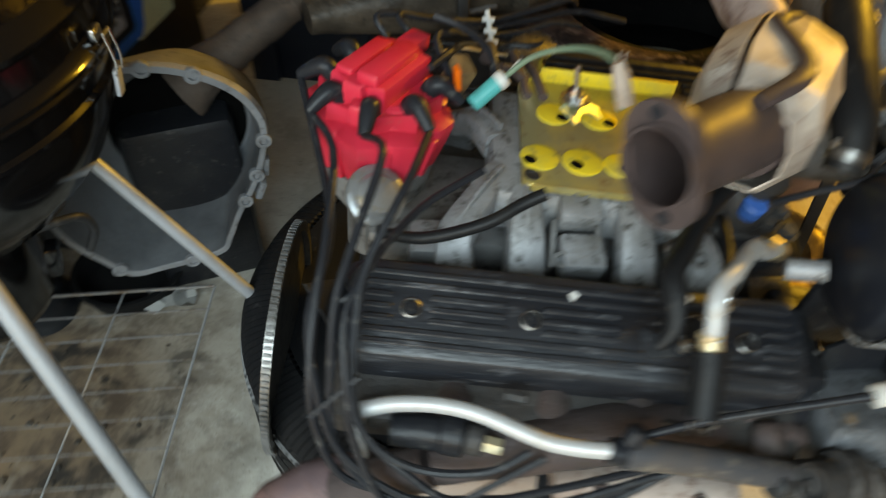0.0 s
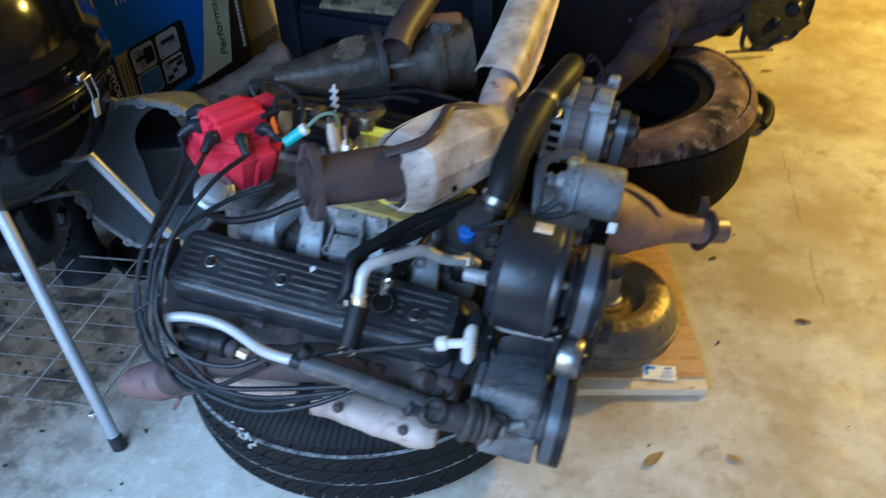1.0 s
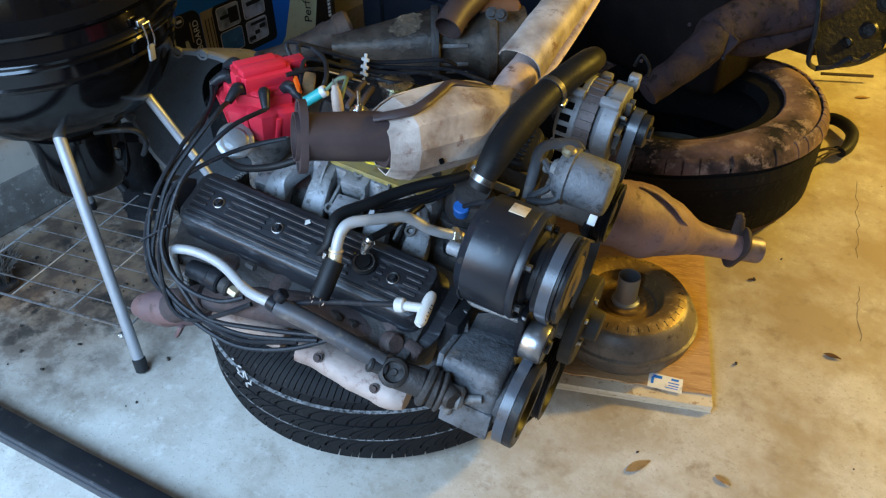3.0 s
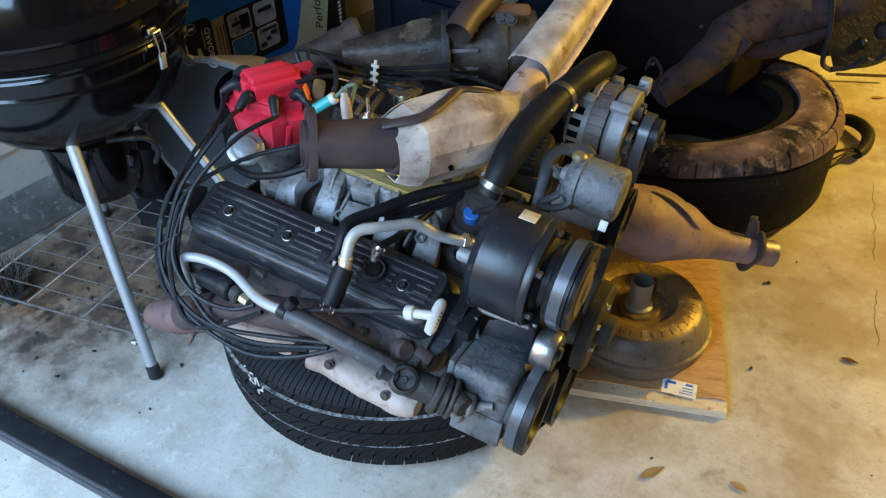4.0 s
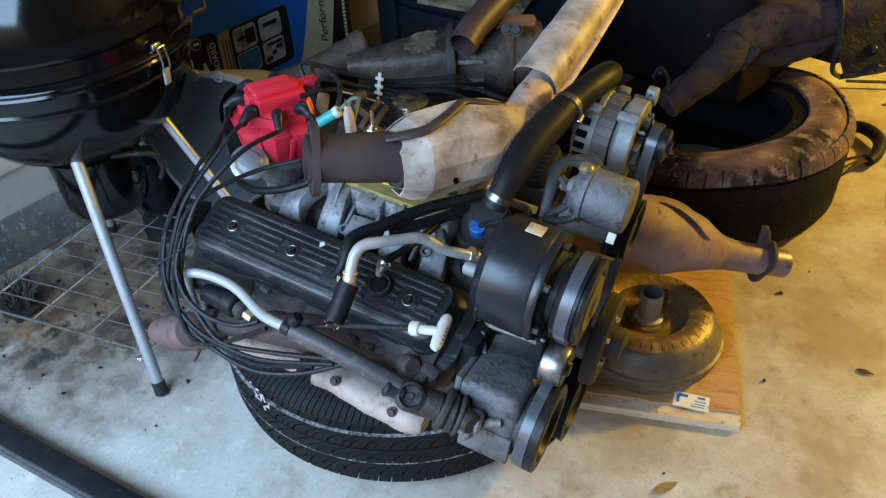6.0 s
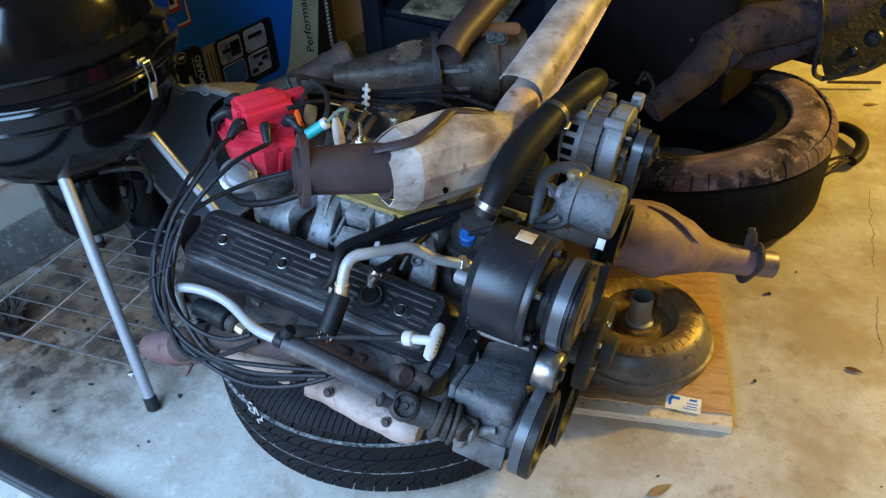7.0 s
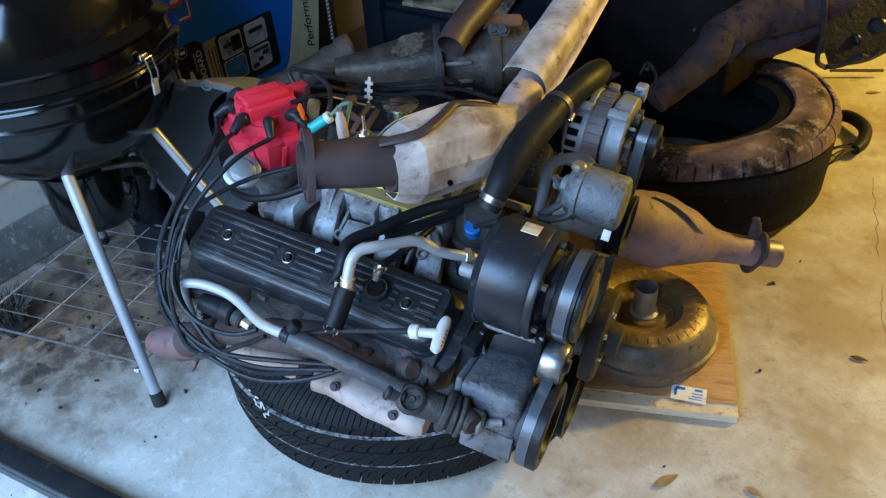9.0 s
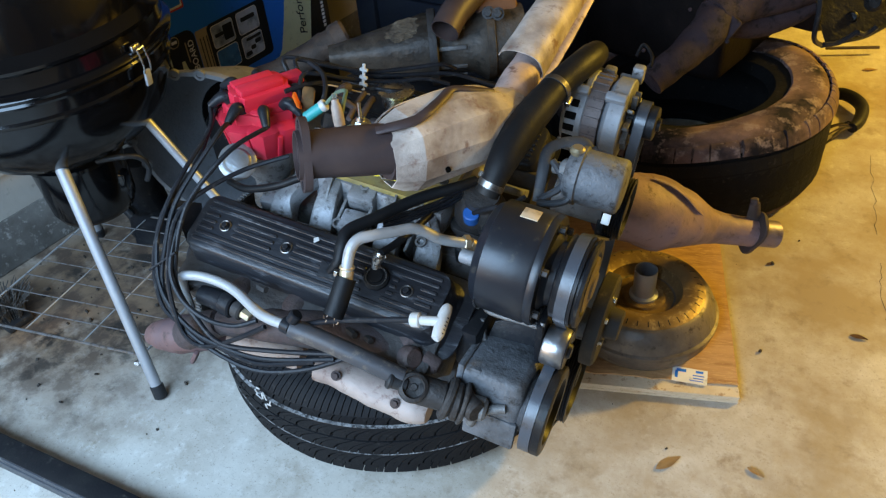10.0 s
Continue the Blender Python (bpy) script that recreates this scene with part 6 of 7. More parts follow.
# wire rack between the legs
RP, RU, RV = Vector((-0.164, 0.727, 0.088)), Vector((-0.960, -0.280, 0)), Vector((-0.205, 0.979, 0))
off = Vector((GX, GY, 0))
M_rack = material("tarnished_wire", (0.20, 0.20, 0.205), 0.45, 0.6, (0.16, 0.12, 0.09), 0.5, 20, (0.1, 0.07, 0.05), 0.3, 80)
rack = thing("wire_rack", pose(-0.40, 0.80, 0.088), "rusty wire rack shelf between the grill legs", "wire rack")
roff = Vector((-0.40, 0.80, 0.088))
for k in range(9):
    bm = B()
    a = RP + RV * (k * 0.0585)
    tube(bm, [a - roff, a + RU * 0.50 - roff], 0.0032 if k in (0, 8) else 0.0016, 8, 1)
    part("rack_wire", bm, M_rack, rack)
for k, f in enumerate((0.0, 0.17, 0.34, 0.50)):
    bm = B()
    a = RP + RU * f - Vector((0, 0, 0.004))
    tube(bm, [a - roff, a + RV * 0.468 - roff], 0.0026 if k in (0, 3) else 0.0017, 8, 1)
    part("cross_wire", bm, M_bright, rack)
# glossy ash catcher under the bowl, with a wire bail
bm = B()
lathe(bm, [(0, 0.318), (0.078, 0.318), (0.088, 0.324), (0.097, 0.345), (0.104, 0.47), (0.110, 0.474), (0.110, 0.482), (0.100, 0.486), (0.096, 0.505), (0, 0.505)], 48, pose(-0.015, 0, GZ))
ash = part("ash_catcher", bm, M_enamel, grill, "glossy black ash catcher pot")
bm = B()
tube(bm, [(0.112, -0.02, 0.478), (0.150, 0.010, 0.482), (0.168, 0.045, 0.468), (0.166, 0.060, 0.430), (0.150, 0.055, 0.395)], 0.0065, 10, 6)
part("bail", bm, M_black_plastic, ash, "black bail handle")
bm = B()
box(bm, 0.018, 0.03, 0.05, pose(0.118, 0.02, 0.405, 0, 8, 30), 0.005)
part("bail_grip", bm, M_enamel, ash)
# low drain dish and an oily engine mount on the floor behind the grill
M_pail = material("sooty_black_plastic", (0.006, 0.006, 0.0065), 0.7, 0, (0.010, 0.010, 0.010), 0.4, 8, (0.02, 0.018, 0.016), 0.1, 60, 0.1, 150, spec=0.2)
bm = B()
lathe(bm, [(0, 0.0), (0.085, 0.0), (0.096, 0.006), (0.108, 0.045), (0.114, 0.047), (0.114, 0.052), (0.103, 0.052), (0.090, 0.012), (0, 0.010)], 40, pose(-0.475, 1.235, 0))
solo("drain_dish", bm, M_pail, "low black plastic drain dish on the floor", "dish")
mount = thing("engine_mount", pose(-0.60, 1.13, 0), "oily black engine mount standing on the floor", "car part")
bm = B()
tube(bm, [(-0.02, 0, 0.0), (-0.02, -0.01, 0.10), (0.01, -0.02, 0.20), (0.03, -0.02, 0.28)], [0.075, 0.060, 0.055, 0.045], 18, 5, wob=0.15)
part("mount_body", bm, M_black_cast, mount)
bm = B()
tube(bm, [(0.03, -0.05, 0.29), (0.0, -0.09, 0.27), (-0.01, -0.10, 0.20), (0.03, -0.09, 0.13)], 0.012, 12, 5)
part("mount_strap", bm, M_black_plastic, mount)
bm = B()
cyl(bm, 0.012, (0.02, -0.06, 0.29), (0.03, -0.085, 0.295), 12, 0.002)
part("mount_bolt", bm, M_steel, mount)
# crumpled scrap of paper by the rack
crp = random.Random(21)
bm = B()
grid = [[bm.verts.new((0.018 * (i - 2.5) + crp.uniform(-0.006, 0.006), 0.013 * (j - 2) + crp.uniform(-0.005, 0.005), 0.006 + crp.uniform(0.0, 0.024))) for j in range(5)] for i in range(6)]
for a, b in zip(grid, grid[1:]):
    for j in range(4):
        bm.faces.new((a[j], a[j + 1], b[j + 1], b[j]))
bmesh.ops.solidify(bm, geom=bm.faces[:], thickness=0.0008)
solo("paper_scrap", bm, M_white_plastic, "crumpled white scrap of paper lying on the floor", "paper", m=pose(-0.372, 1.196, 0.0, 0, 0, 20), smooth=15)

# ---- bell housing ----
M_brown = material("brown_stained_casting", (0.085, 0.058, 0.045), 0.7, 0.1, (0.035, 0.026, 0.022), 0.5, 14, (0.05, 0.037, 0.03), 0.2, 50, 0.5, 110)
M_bell = material("grey_cast_housing", (0.20, 0.207, 0.22), 0.6, 0.15, (0.12, 0.122, 0.127), 0.5, 9, (0.06, 0.055, 0.05), 0.2, 50, 0.4, 120)
# darker copy of the housing casting; the shade inside is in its colour
M_bell_shaded = material("shaded_housing_casting", (0.112, 0.120, 0.130), 0.6, 0.1, (0.060, 0.064, 0.070), 0.5, 7, (0.09, 0.088, 0.085), 0.15, 40, 0.4, 110, spec=0.3)
bell_n = Vector((0.50, -0.863, -0.04)).normalized()
bell_c = Vector((-0.285, 1.145, 0.375))
bell_u = Vector((0.863, 0.50, 0.0)).normalized()
BM = Matrix.Translation(bell_c) @ Matrix((bell_u, -bell_n.cross(bell_u), -bell_n)).transposed().to_4x4()
bell = thing("transmission", BM, "grey gearbox lying with its open bell housing facing out", "gearbox")
RIM = ((-0.030, 0.207), (0.072, 0.200), (0.098, 0.168), (0.125, 0.115), (0.157, 0.065), (0.182, 0.010), (0.196, -0.045), (0.192, -0.085), (0.165, -0.135), (0.110, -0.178),
       (0.040, -0.203), (-0.040, -0.205), (-0.105, -0.192), (-0.150, -0.165), (-0.192, -0.105), (-0.196, -0.040), (-0.180, 0.030), (-0.160, 0.100), (-0.118, 0.165), (-0.085, 0.205))
rim = [Vector((x, y, 0)) for x, y in RIM]
rim = [q for a, b, c_, d in zip(rim[-1:] + rim[:-1], rim, rim[1:] + rim[:1], rim[2:] + rim[:2]) for q in smooth_path((a, b, c_, d), 4)[4:8]]


def bell_loft(rows):
    """Rings of the rim's outline, each scaled towards a point and set back: (scale, depth, roundness)."""
    bm = B()
    rings = []
    for k, z, rnd in rows:
        ring = []
        for q in rim:
            r = q.length * (1 - rnd) + 0.185 * rnd
            v = q.normalized() * r * k
            ring.append(bm.verts.new((v.x + 0.34 * max(z, 0), v.y + 0.12 * max(z, 0), z)))
        rings.append(ring)
    m_ = len(rim)
    for a, b in zip(rings, rings[1:]):
        for i in range(m_):
            bm.faces.new((a[i], a[(i + 1) % m_], b[(i + 1) % m_], b[i]))
    return bm


bm = bell_loft(((0.945, 0.001, 0), (0.95, 0.0, 0), (1.0, 0.0, 0), (1.005, 0.003, 0), (1.005, 0.014, 0), (0.98, 0.017, 0.05), (0.955, 0.04, 0.2), (0.90, 0.10, 0.5), (0.78, 0.17, 0.8), (0.60, 0.20, 1.0), (0.40, 0.205, 1.0)))
part("bell_housing", bm, M_bell, bell, "pale cast housing with a machined rim")
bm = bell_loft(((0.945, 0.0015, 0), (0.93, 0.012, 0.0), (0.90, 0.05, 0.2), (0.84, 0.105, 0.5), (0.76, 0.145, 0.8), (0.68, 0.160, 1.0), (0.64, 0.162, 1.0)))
part("bell_inside", bm, M_bell_shaded, bell, "inside of the housing, coloured darker for its shade")
# closed black sheet painted as the shade deep in the housing
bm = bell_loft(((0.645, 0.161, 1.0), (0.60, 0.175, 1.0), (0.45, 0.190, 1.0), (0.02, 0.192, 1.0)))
part("bore", bm, M_hole_shade, bell, "black sheet standing for the dark behind the input shaft")
bm = B()
lathe(bm, [(0, 0.20), (0.016, 0.20), (0.016, 0.165), (0.011, 0.163), (0.011, 0.15), (0, 0.15)], 24, pose(0.06, 0.025, 0))
part("input_shaft", bm, M_black_cast, bell)
for a in (-78, -60, -8, 14, 34, 80, 118, 165, 188, 206, 232, 262):
    q = min(rim, key=lambda v: abs((math.degrees(math.atan2(v.y, v.x)) - a + 180) % 360 - 180))
    bm = B()
    lathe(bm, [(0.0135, 0.006), (0.0135, -0.002), (0.0125, -0.003), (0.007, -0.003), (0.0065, 0.004), (0, 0.004)], 16, Matrix.Translation(q * 0.972))
    part("bolt_boss", bm, M_bell, bell)
for a in (10, 26, 200, 222):
    bm = B()
    box(bm, 0.012, 0.036, 0.040, pose(0, 0, 0, 0, 0, a) @ pose(0.180 + 0.006 * (a < 90), 0, 0.028), 0.003)
    part("cast_gusset", bm, M_bell, bell)
bm = B()
IB = BM.inverted()
tube(bm, [IB @ Vector(q) for q in ((-0.300, 1.320, 0.430), (-0.235, 1.375, 0.475), (-0.185, 1.425, 0.505), (-0.145, 1.475, 0.53))], [0.055, 0.036, 0.032, 0.036], 20, 6, wob=0.14)
part("gear_case", bm, M_brown, bell, "brown stained gear case")
bm = B()
box(bm, 0.20, 0.22, 0.38, IB @ pose(-0.36, 1.37, 0.192, 0, 0, 30), 0.02, 2)
part("gearbox_pan", bm, M_black_cast, bell)

# ---- carton ----
carton = thing("carton", pose(-0.65, 1.66, 0), "large printed blue cardboard carton standing against the wall", "carton")
M_card = material("blue_printed_card", (0.006, 0.17, 0.72), 0.42, 0, (0.004, 0.15, 0.68), 0.5, 3, (0.01, 0.09, 0.40), 0.1, 40, 0.05, 120)
M_ink = material("black_printed_card", (0.010, 0.011, 0.014), 0.42, 0, (0.016, 0.016, 0.018), 0.4, 6, None, 0.2, 40, 0.05, 120)
M_cream = material("pale_yellow_printed_card", (0.62, 0.62, 0.40), 0.45, 0, (0.42, 0.42, 0.27), 0.4, 6, None, 0.2, 40, 0.05, 120)
M_tan = material("tan_printed_card", (0.42, 0.33, 0.20), 0.45, 0, (0.36, 0.28, 0.17), 0.4, 10, None, 0.2, 40, 0.05, 120)
M_white = material("white_printed_card", (0.80, 0.78, 0.74), 0.45, 0, (0.62, 0.60, 0.57), 0.4, 10, None, 0.2, 40, 0.05, 120)
M_redink = material("red_printed_card", (0.55, 0.05, 0.06), 0.45, 0, (0.45, 0.04, 0.05), 0.4, 10, None, 0.2, 40, 0.05, 120)
M_photo = material("blue_grey_photo_print", (0.46, 0.54, 0.66), 0.4, 0, (0.03, 0.05, 0.09), 0.55, 16, (0.62, 0.66, 0.70), 0.2, 40, 0.03, 120)
M_photo2 = material("blue_photo_print", (0.05, 0.20, 0.50), 0.4, 0, (0.02, 0.08, 0.25), 0.55, 22, (0.10, 0.28, 0.55), 0.2, 40, 0.03, 120)
bm = B()
box(bm, 0.17, 0.72, 1.15, pose(-0.086, 0.0, 0.575), 0.004)
part("box_body", bm, M_ink, carton)


def print_on(name, y0, y1, z0, z1, mat, level=1, r=0.002, tilt=0):
    """A printed field on the carton's face, in the carton's own axes."""
    bm = B()
    slab(bm, round_rect(y1 - y0, z1 - z0, min(r, 0.45 * (y1 - y0), 0.45 * (z1 - z0)), 4), 0.0006, pose(-0.0005 + 0.0007 * level, (y0 + y1) / 2, (z0 + z1) / 2, 0, 0, 0) @ pose(0, 0, 0, 0, 0, 0) @ Matrix(((0, 0, 1, 0), (1, 0, 0, 0), (0, 1, 0, 0), (0, 0, 0, 1))) @ pose(0, 0, 0, 0, 0, tilt))
    return part(name, bm, mat, carton)


Y = 1.66
def print_shape(name, outline, mat, level):
    """A printed field of any outline (y, z) on the carton's face."""
    bm = B()
    slab(bm, [(y - Y, z) for y, z in outline], 0.0006, pose(-0.0005 + 0.0007 * level, 0, 0) @ Matrix(((0, 0, 1, 0), (1, 0, 0, 0), (0, 1, 0, 0), (0, 0, 0, 1))))
    return part(name, bm, mat, carton)


print_shape("cream_panel", ((1.74, 0.262), (1.91, 0.262), (1.930, 0.345), (1.955, 0.45), (1.972, 0.56), (1.98, 0.75), (1.98, 1.14), (1.74, 1.14)), M_cream, 1)
print_shape("blue_field", ((1.315, 0.27), (1.755, 0.27), (1.774, 0.29), (1.808, 0.38), (1.846, 0.50), (1.865, 0.62), (1.87, 0.80), (1.87, 1.14), (1.315, 1.14)), M_card, 2)
for k in range(15):
    print_on("print_bar", 1.981 - Y, 1.994 - Y, 0.282 + 0.013 * k, 0.291 + 0.013 * k, M_white, 2, 0.002)
print_on("photo_frame", 1.505 - Y, 1.738 - Y, 0.298, 0.476, M_ink, 4, 0.016)
print_on("photo_frame", 1.462 - Y, 1.520 - Y, 0.292, 0.474, M_tan, 3, 0.006)
for k in range(3):
    print_on("print_bar", 1.474 - Y + 0.012 * k, 1.477 - Y + 0.012 * k, 0.32, 0.45, M_ink, 4)
PH = ((1.519, 0.399), (1.620, 0.399), (1.620, 0.321), (1.519, 0.323))
PW, PT = 0.082, 0.066
for k, (y, z) in enumerate(PH):
    print_on("photo_border", y - Y - 0.002, y + PW - Y + 0.002, z - 0.002, z + PT + 0.002, M_white, 5, 0.010)
    print_on("photo", y - Y, y + PW - Y, z, z + PT, M_photo2 if k == 3 else M_photo, 6, 0.009)
print_on("black_band", 1.315 - Y, 1.460 - Y, 0.24, 0.492, M_ink, 3, 0.03)
print_on("seal", 1.370 - Y, 1.404 - Y, 0.457, 0.490, M_tan, 4, 0.016)
print_on("seal", 1.373 - Y, 1.401 - Y, 0.460, 0.487, M_ink, 5, 0.013)
print_on("print_bar", 1.378 - Y, 1.396 - Y, 0.470, 0.478, M_white, 6, 0.001)
print_shape("numeral", ((1.366, 0.350), (1.440, 0.350), (1.440, 0.366), (1.412, 0.374), (1.404, 0.412), (1.394, 0.412), (1.392, 0.380), (1.366, 0.372)), M_cream, 4)
for y0, y1, z0, z1, m_ in ((1.346, 1.351, 0.415, 0.440, M_cream), (1.357, 1.362, 0.412, 0.438, M_cream), (1.330, 1.338, 0.345, 0.40, M_tan), (1.343, 1.351, 0.335, 0.395, M_tan), (1.352, 1.357, 0.32, 0.38, M_cream), (1.420, 1.424, 0.40, 0.46, M_tan)):
    print_on("print_bar", y0 - Y, y1 - Y, z0, z1, m_, 4, 0.002)
print_on("hoop_board", 1.320 - Y, 1.454 - Y, 0.553, 0.805, M_redink, 3, 0.006)
print_on("hoop_board", 1.322 - Y, 1.449 - Y, 0.559, 0.800, M_white, 4, 0.005)
print_on("hoop_board", 1.324 - Y, 1.444 - Y, 0.565, 0.795, M_card, 5, 0.004)
print_on("hoop_board", 1.326 - Y, 1.430 - Y, 0.600, 0.790, M_redink, 6, 0.003)
print_on("hoop_board", 1.328 - Y, 1.420 - Y, 0.612, 0.780, M_white, 7, 0.003)
for k in range(3):
    print_on("hoop_board", 1.335 - Y + 0.03 * k, 1.350 - Y + 0.03 * k, 0.622, 0.700, M_ink, 8, 0.002)
bm = B()
for k in range(5):
    for s in (-1, 1):
        a = Vector((0.0026, 1.525 - Y + 0.022 * k, 0.745))
        tube(bm, [a, a + Vector((0, s * 0.03 * (1 if 0 < k < 4 else 0.5) - 0.006 * (k - 2), -0.15))], 0.0011, 5, 1)
part("net_print", bm, M_white, carton)

for u0, u1, v0, v1, k in ((0.50, 0.95, 0.15, 0.85, 0), (0.10, 0.50, 0.45, 0.62, 0), (0.15, 0.85, 0.55, 0.75, 1), (0.05, 0.35, 0.10, 0.30, 2), (0.35, 0.60, 0.30, 0.50, 2), (0.60, 0.90, 0.50, 0.70, 2), (0.20, 0.95, 0.78, 0.92, 2)):
    y, z = PH[k]
    print_on("photo_shape", y + PW * u0 - Y, y + PW * u1 - Y, z + PT * v0, z + PT * v1, M_ink, 7, 0.004)


def lettering(text, y, z, size, mat, slant=0.0):
    """Upright-running letters on the carton's face."""
    cu = bpy.data.curves.new("lettering", "FONT")
    cu.body, cu.size, cu.extrude, cu.shear = text, size, 0.0003, slant
    cu.materials.append(mat)
    ob = new("lettering", cu)
    ob.parent = carton
    ob.matrix_local = Matrix(((0, 0, 1, 0.0036), (0, -1, 0, y - Y), (1, 0, 0, z), (0, 0, 0, 1)))
    return ob


lettering("BACKBOARD", 1.448, 0.300, 0.027, M_white)
lettering("Performance", 1.897, 0.292, 0.046, M_ink, 0.4)

# ---- second gearbox behind the engine ----
g0, g1 = Vector((-0.078, 1.44, 0.53)), Vector((0.264, 1.699, 0.53))
GM = along(g0, g1)
M_grime = material("grimy_aluminium", (0.105, 0.083, 0.064), 0.5, 0.15, (0.020, 0.016, 0.013), 0.9, 6, (0.02, 0.017, 0.014), 0.35, 34, 0.6, 90)
M_crust = material("caked_oily_dirt", (0.10, 0.075, 0.05), 0.9, 0, (0.035, 0.026, 0.02), 0.6, 24, (0.17, 0.14, 0.10), 0.25, 60, 0.9, 70)
gear2 = thing("gearbox", pose((g0.x + g1.x) / 2, (g0.y + g1.y) / 2, 0), "dirty aluminium gearbox lying behind the engine", "gearbox")
goff = Vector(((g0.x + g1.x) / 2, (g0.y + g1.y) / 2, 0))
GL = Matrix.Translation(-goff) @ GM
bm = B()
lathe(bm, [(0, -0.02), (0.028, -0.02), (0.03, 0.0), (0.042, 0.05), (0.060, 0.13), (0.074, 0.19), (0.080, 0.21), (0.080, 0.225), (0.066, 0.228), (0.066, 0.30), (0.070, 0.33), (0.086, 0.355), (0.092, 0.36), (0.092, 0.378), (0.084, 0.38), (0.086, 0.45), (0, 0.45)], 48, GL, lump=lambda r, z, a: r * (1 + 0.03 * math.sin(5 * a + 9 * z)))
part("case", bm, M_grime, gear2, "grimy cast case with a tapered tail")
bm = B()
lay = GL @ pose(0.062 * math.cos(1.85), 0.062 * math.sin(1.85), 0.165)
bmesh.ops.create_icosphere(bm, subdivisions=5, radius=1.0)
for v in bm.verts:
    d = v.co * (1 + 0.22 * noise.noise(v.co * 2.3) + 0.16 * noise.noise(v.co * 6.1) + 0.07 * noise.noise(v.co * 15))
    v.co = lay @ (pose(0, 0, 0, 0, 0, math.degrees(1.85)) @ pose(0, 0, 0, 0, 12, 0) @ Vector((0.007 * d.x, 0.034 * d.y, 0.052 * d.z)))
part("dirt_cake", bm, M_crust, gear2, "caked oily dirt on the case")
bm = B()
lathe(bm, [(0.081, 0.222), (0.090, 0.222), (0.092, 0.226), (0.092, 0.240), (0.088, 0.243), (0.070, 0.243)], 40, GL)
part("tail_flange", bm, M_block_iron, gear2, "dark greasy joint flange")
for a in range(0, 360, 40):
    bm = B()
    box(bm, 0.006, 0.010, 0.09, GL @ pose(0, 0, 0.265, 0, 0, a) @ pose(0.069, 0, 0), 0.002)
    part("case_rib", bm, M_dirty_alu, gear2)
bm = B()
box(bm, 0.30, 0.20, 0.40, pose(0, 0.05, 0.2), 0.02)
part("gearbox_pan", bm, M_black_cast, gear2)
for dx, dz in ((0.0, 0.0), (0.026, 0.002), (-0.0585, -0.066), (-0.091, -0.088)):
    bm = B()
    p = Vector((0.244 + dx, 1.619, 0.626 + dz))
    hexhead(bm, p - goff, (0.3, -0.7, 0.5), 0.010, 0.010)
    part("bolt", bm, M_block_iron, gear2)
bm = B()
box(bm, 0.10, 0.05, 0.07, Matrix.Translation(Vector((0.22, 1.693, 0.59)) - goff) @ pose(0, 0, 0, 20, 0, 30), 0.012)
part("lug", bm, material("orange_rusty_metal", (0.16, 0.085, 0.055), 0.7, 0.1, (0.2, 0.1, 0.06), 0.5), gear2, "orange rusty mounting lug")
bm = B()
cyl(bm, 0.030, (-0.16, 1.452, 0.525), (-0.128, 1.496, 0.545), 24, 0.006)
cyl(bm, 0.039, (-0.136, 1.485, 0.537), (-0.110, 1.518, 0.552), 24, 0.008)
solo("yoke_stub", bm, M_brown, "dirty gearbox yoke lying behind the engine", "car part")
bm = B()
tube(bm, [(0.184, 1.525, 0.609), (0.179, 1.572, 0.629), (0.175, 1.653, 0.649), (0.169, 1.766, 0.673), (0.166, 1.937, 0.719)], [0.034, 0.034, 0.036, 0.036, 0.036], 24, 5, hollow=0.003)
solo("exhaust_pipe", bm, M_pipe_rust, "dark brown open-ended exhaust pipe leaning on the gearbox", "exhaust pipe")
# blue-black shelf unit with a stained board; its unseen upper part is added to block the bulb
M_unit = material("blue_black_paint", (0.012, 0.016, 0.026), 0.45, 0, (0.02, 0.025, 0.034), 0.5, 6, (0.045, 0.045, 0.048), 0.08, 60, 0.15, 140, spec=0.3)
unit = thing("shelf_unit", pose(-0.16, 2.30, 0), "blue-black painted shelf unit behind the gearbox", "shelf")
for name, size, at in (("front_panel", (0.62, 0.02, 0.40), (0, -0.24, 0.20)), ("side_panel", (0.02, 0.50, 1.50), (-0.36, 0.01, 0.75)), ("side_panel", (0.02, 0.50, 1.50), (0.36, 0.01, 0.75)),
                       ("back_panel", (0.70, 0.015, 1.50), (0, 0.252, 0.75)), ("shelf", (0.70, 0.48, 0.02), (0, 0.005, 0.41)), ("shelf", (0.70, 0.48, 0.02), (0, 0.005, 0.95)), ("top", (0.74, 0.52, 0.02), (0, 0.01, 1.51)),
                       ("post", (0.075, 0.03, 1.50), (-0.335, -0.255, 0.75)), ("post", (0.06, 0.03, 1.50), (0.345, -0.255, 0.75))):
    part(name, box(B(), *size, pose(*at), 0.003), M_unit, unit)
bm = B()
lathe(bm, [(0, 0), (0.07, 0), (0.07, 0.003), (0, 0.003)], 24, pose(-0.16, -0.254, 0.27, 90))
part("panel_hole", bm, M_hole_shade, unit)
M_stain = material("stained_board", (0.36, 0.28, 0.17), 0.7, 0, (0.06, 0.045, 0.03), 0.7, 14, (0.5, 0.42, 0.28), 0.3, 40, 0.3, 90)
bm = B()
box(bm, 0.34, 0.26, 0.012, pose(-0.22, 2.19, 0.445, 6, 3, 12), 0.002)
solo("scrap_board", bm, M_stain, "stained tan scrap board lying on the shelf", "board")

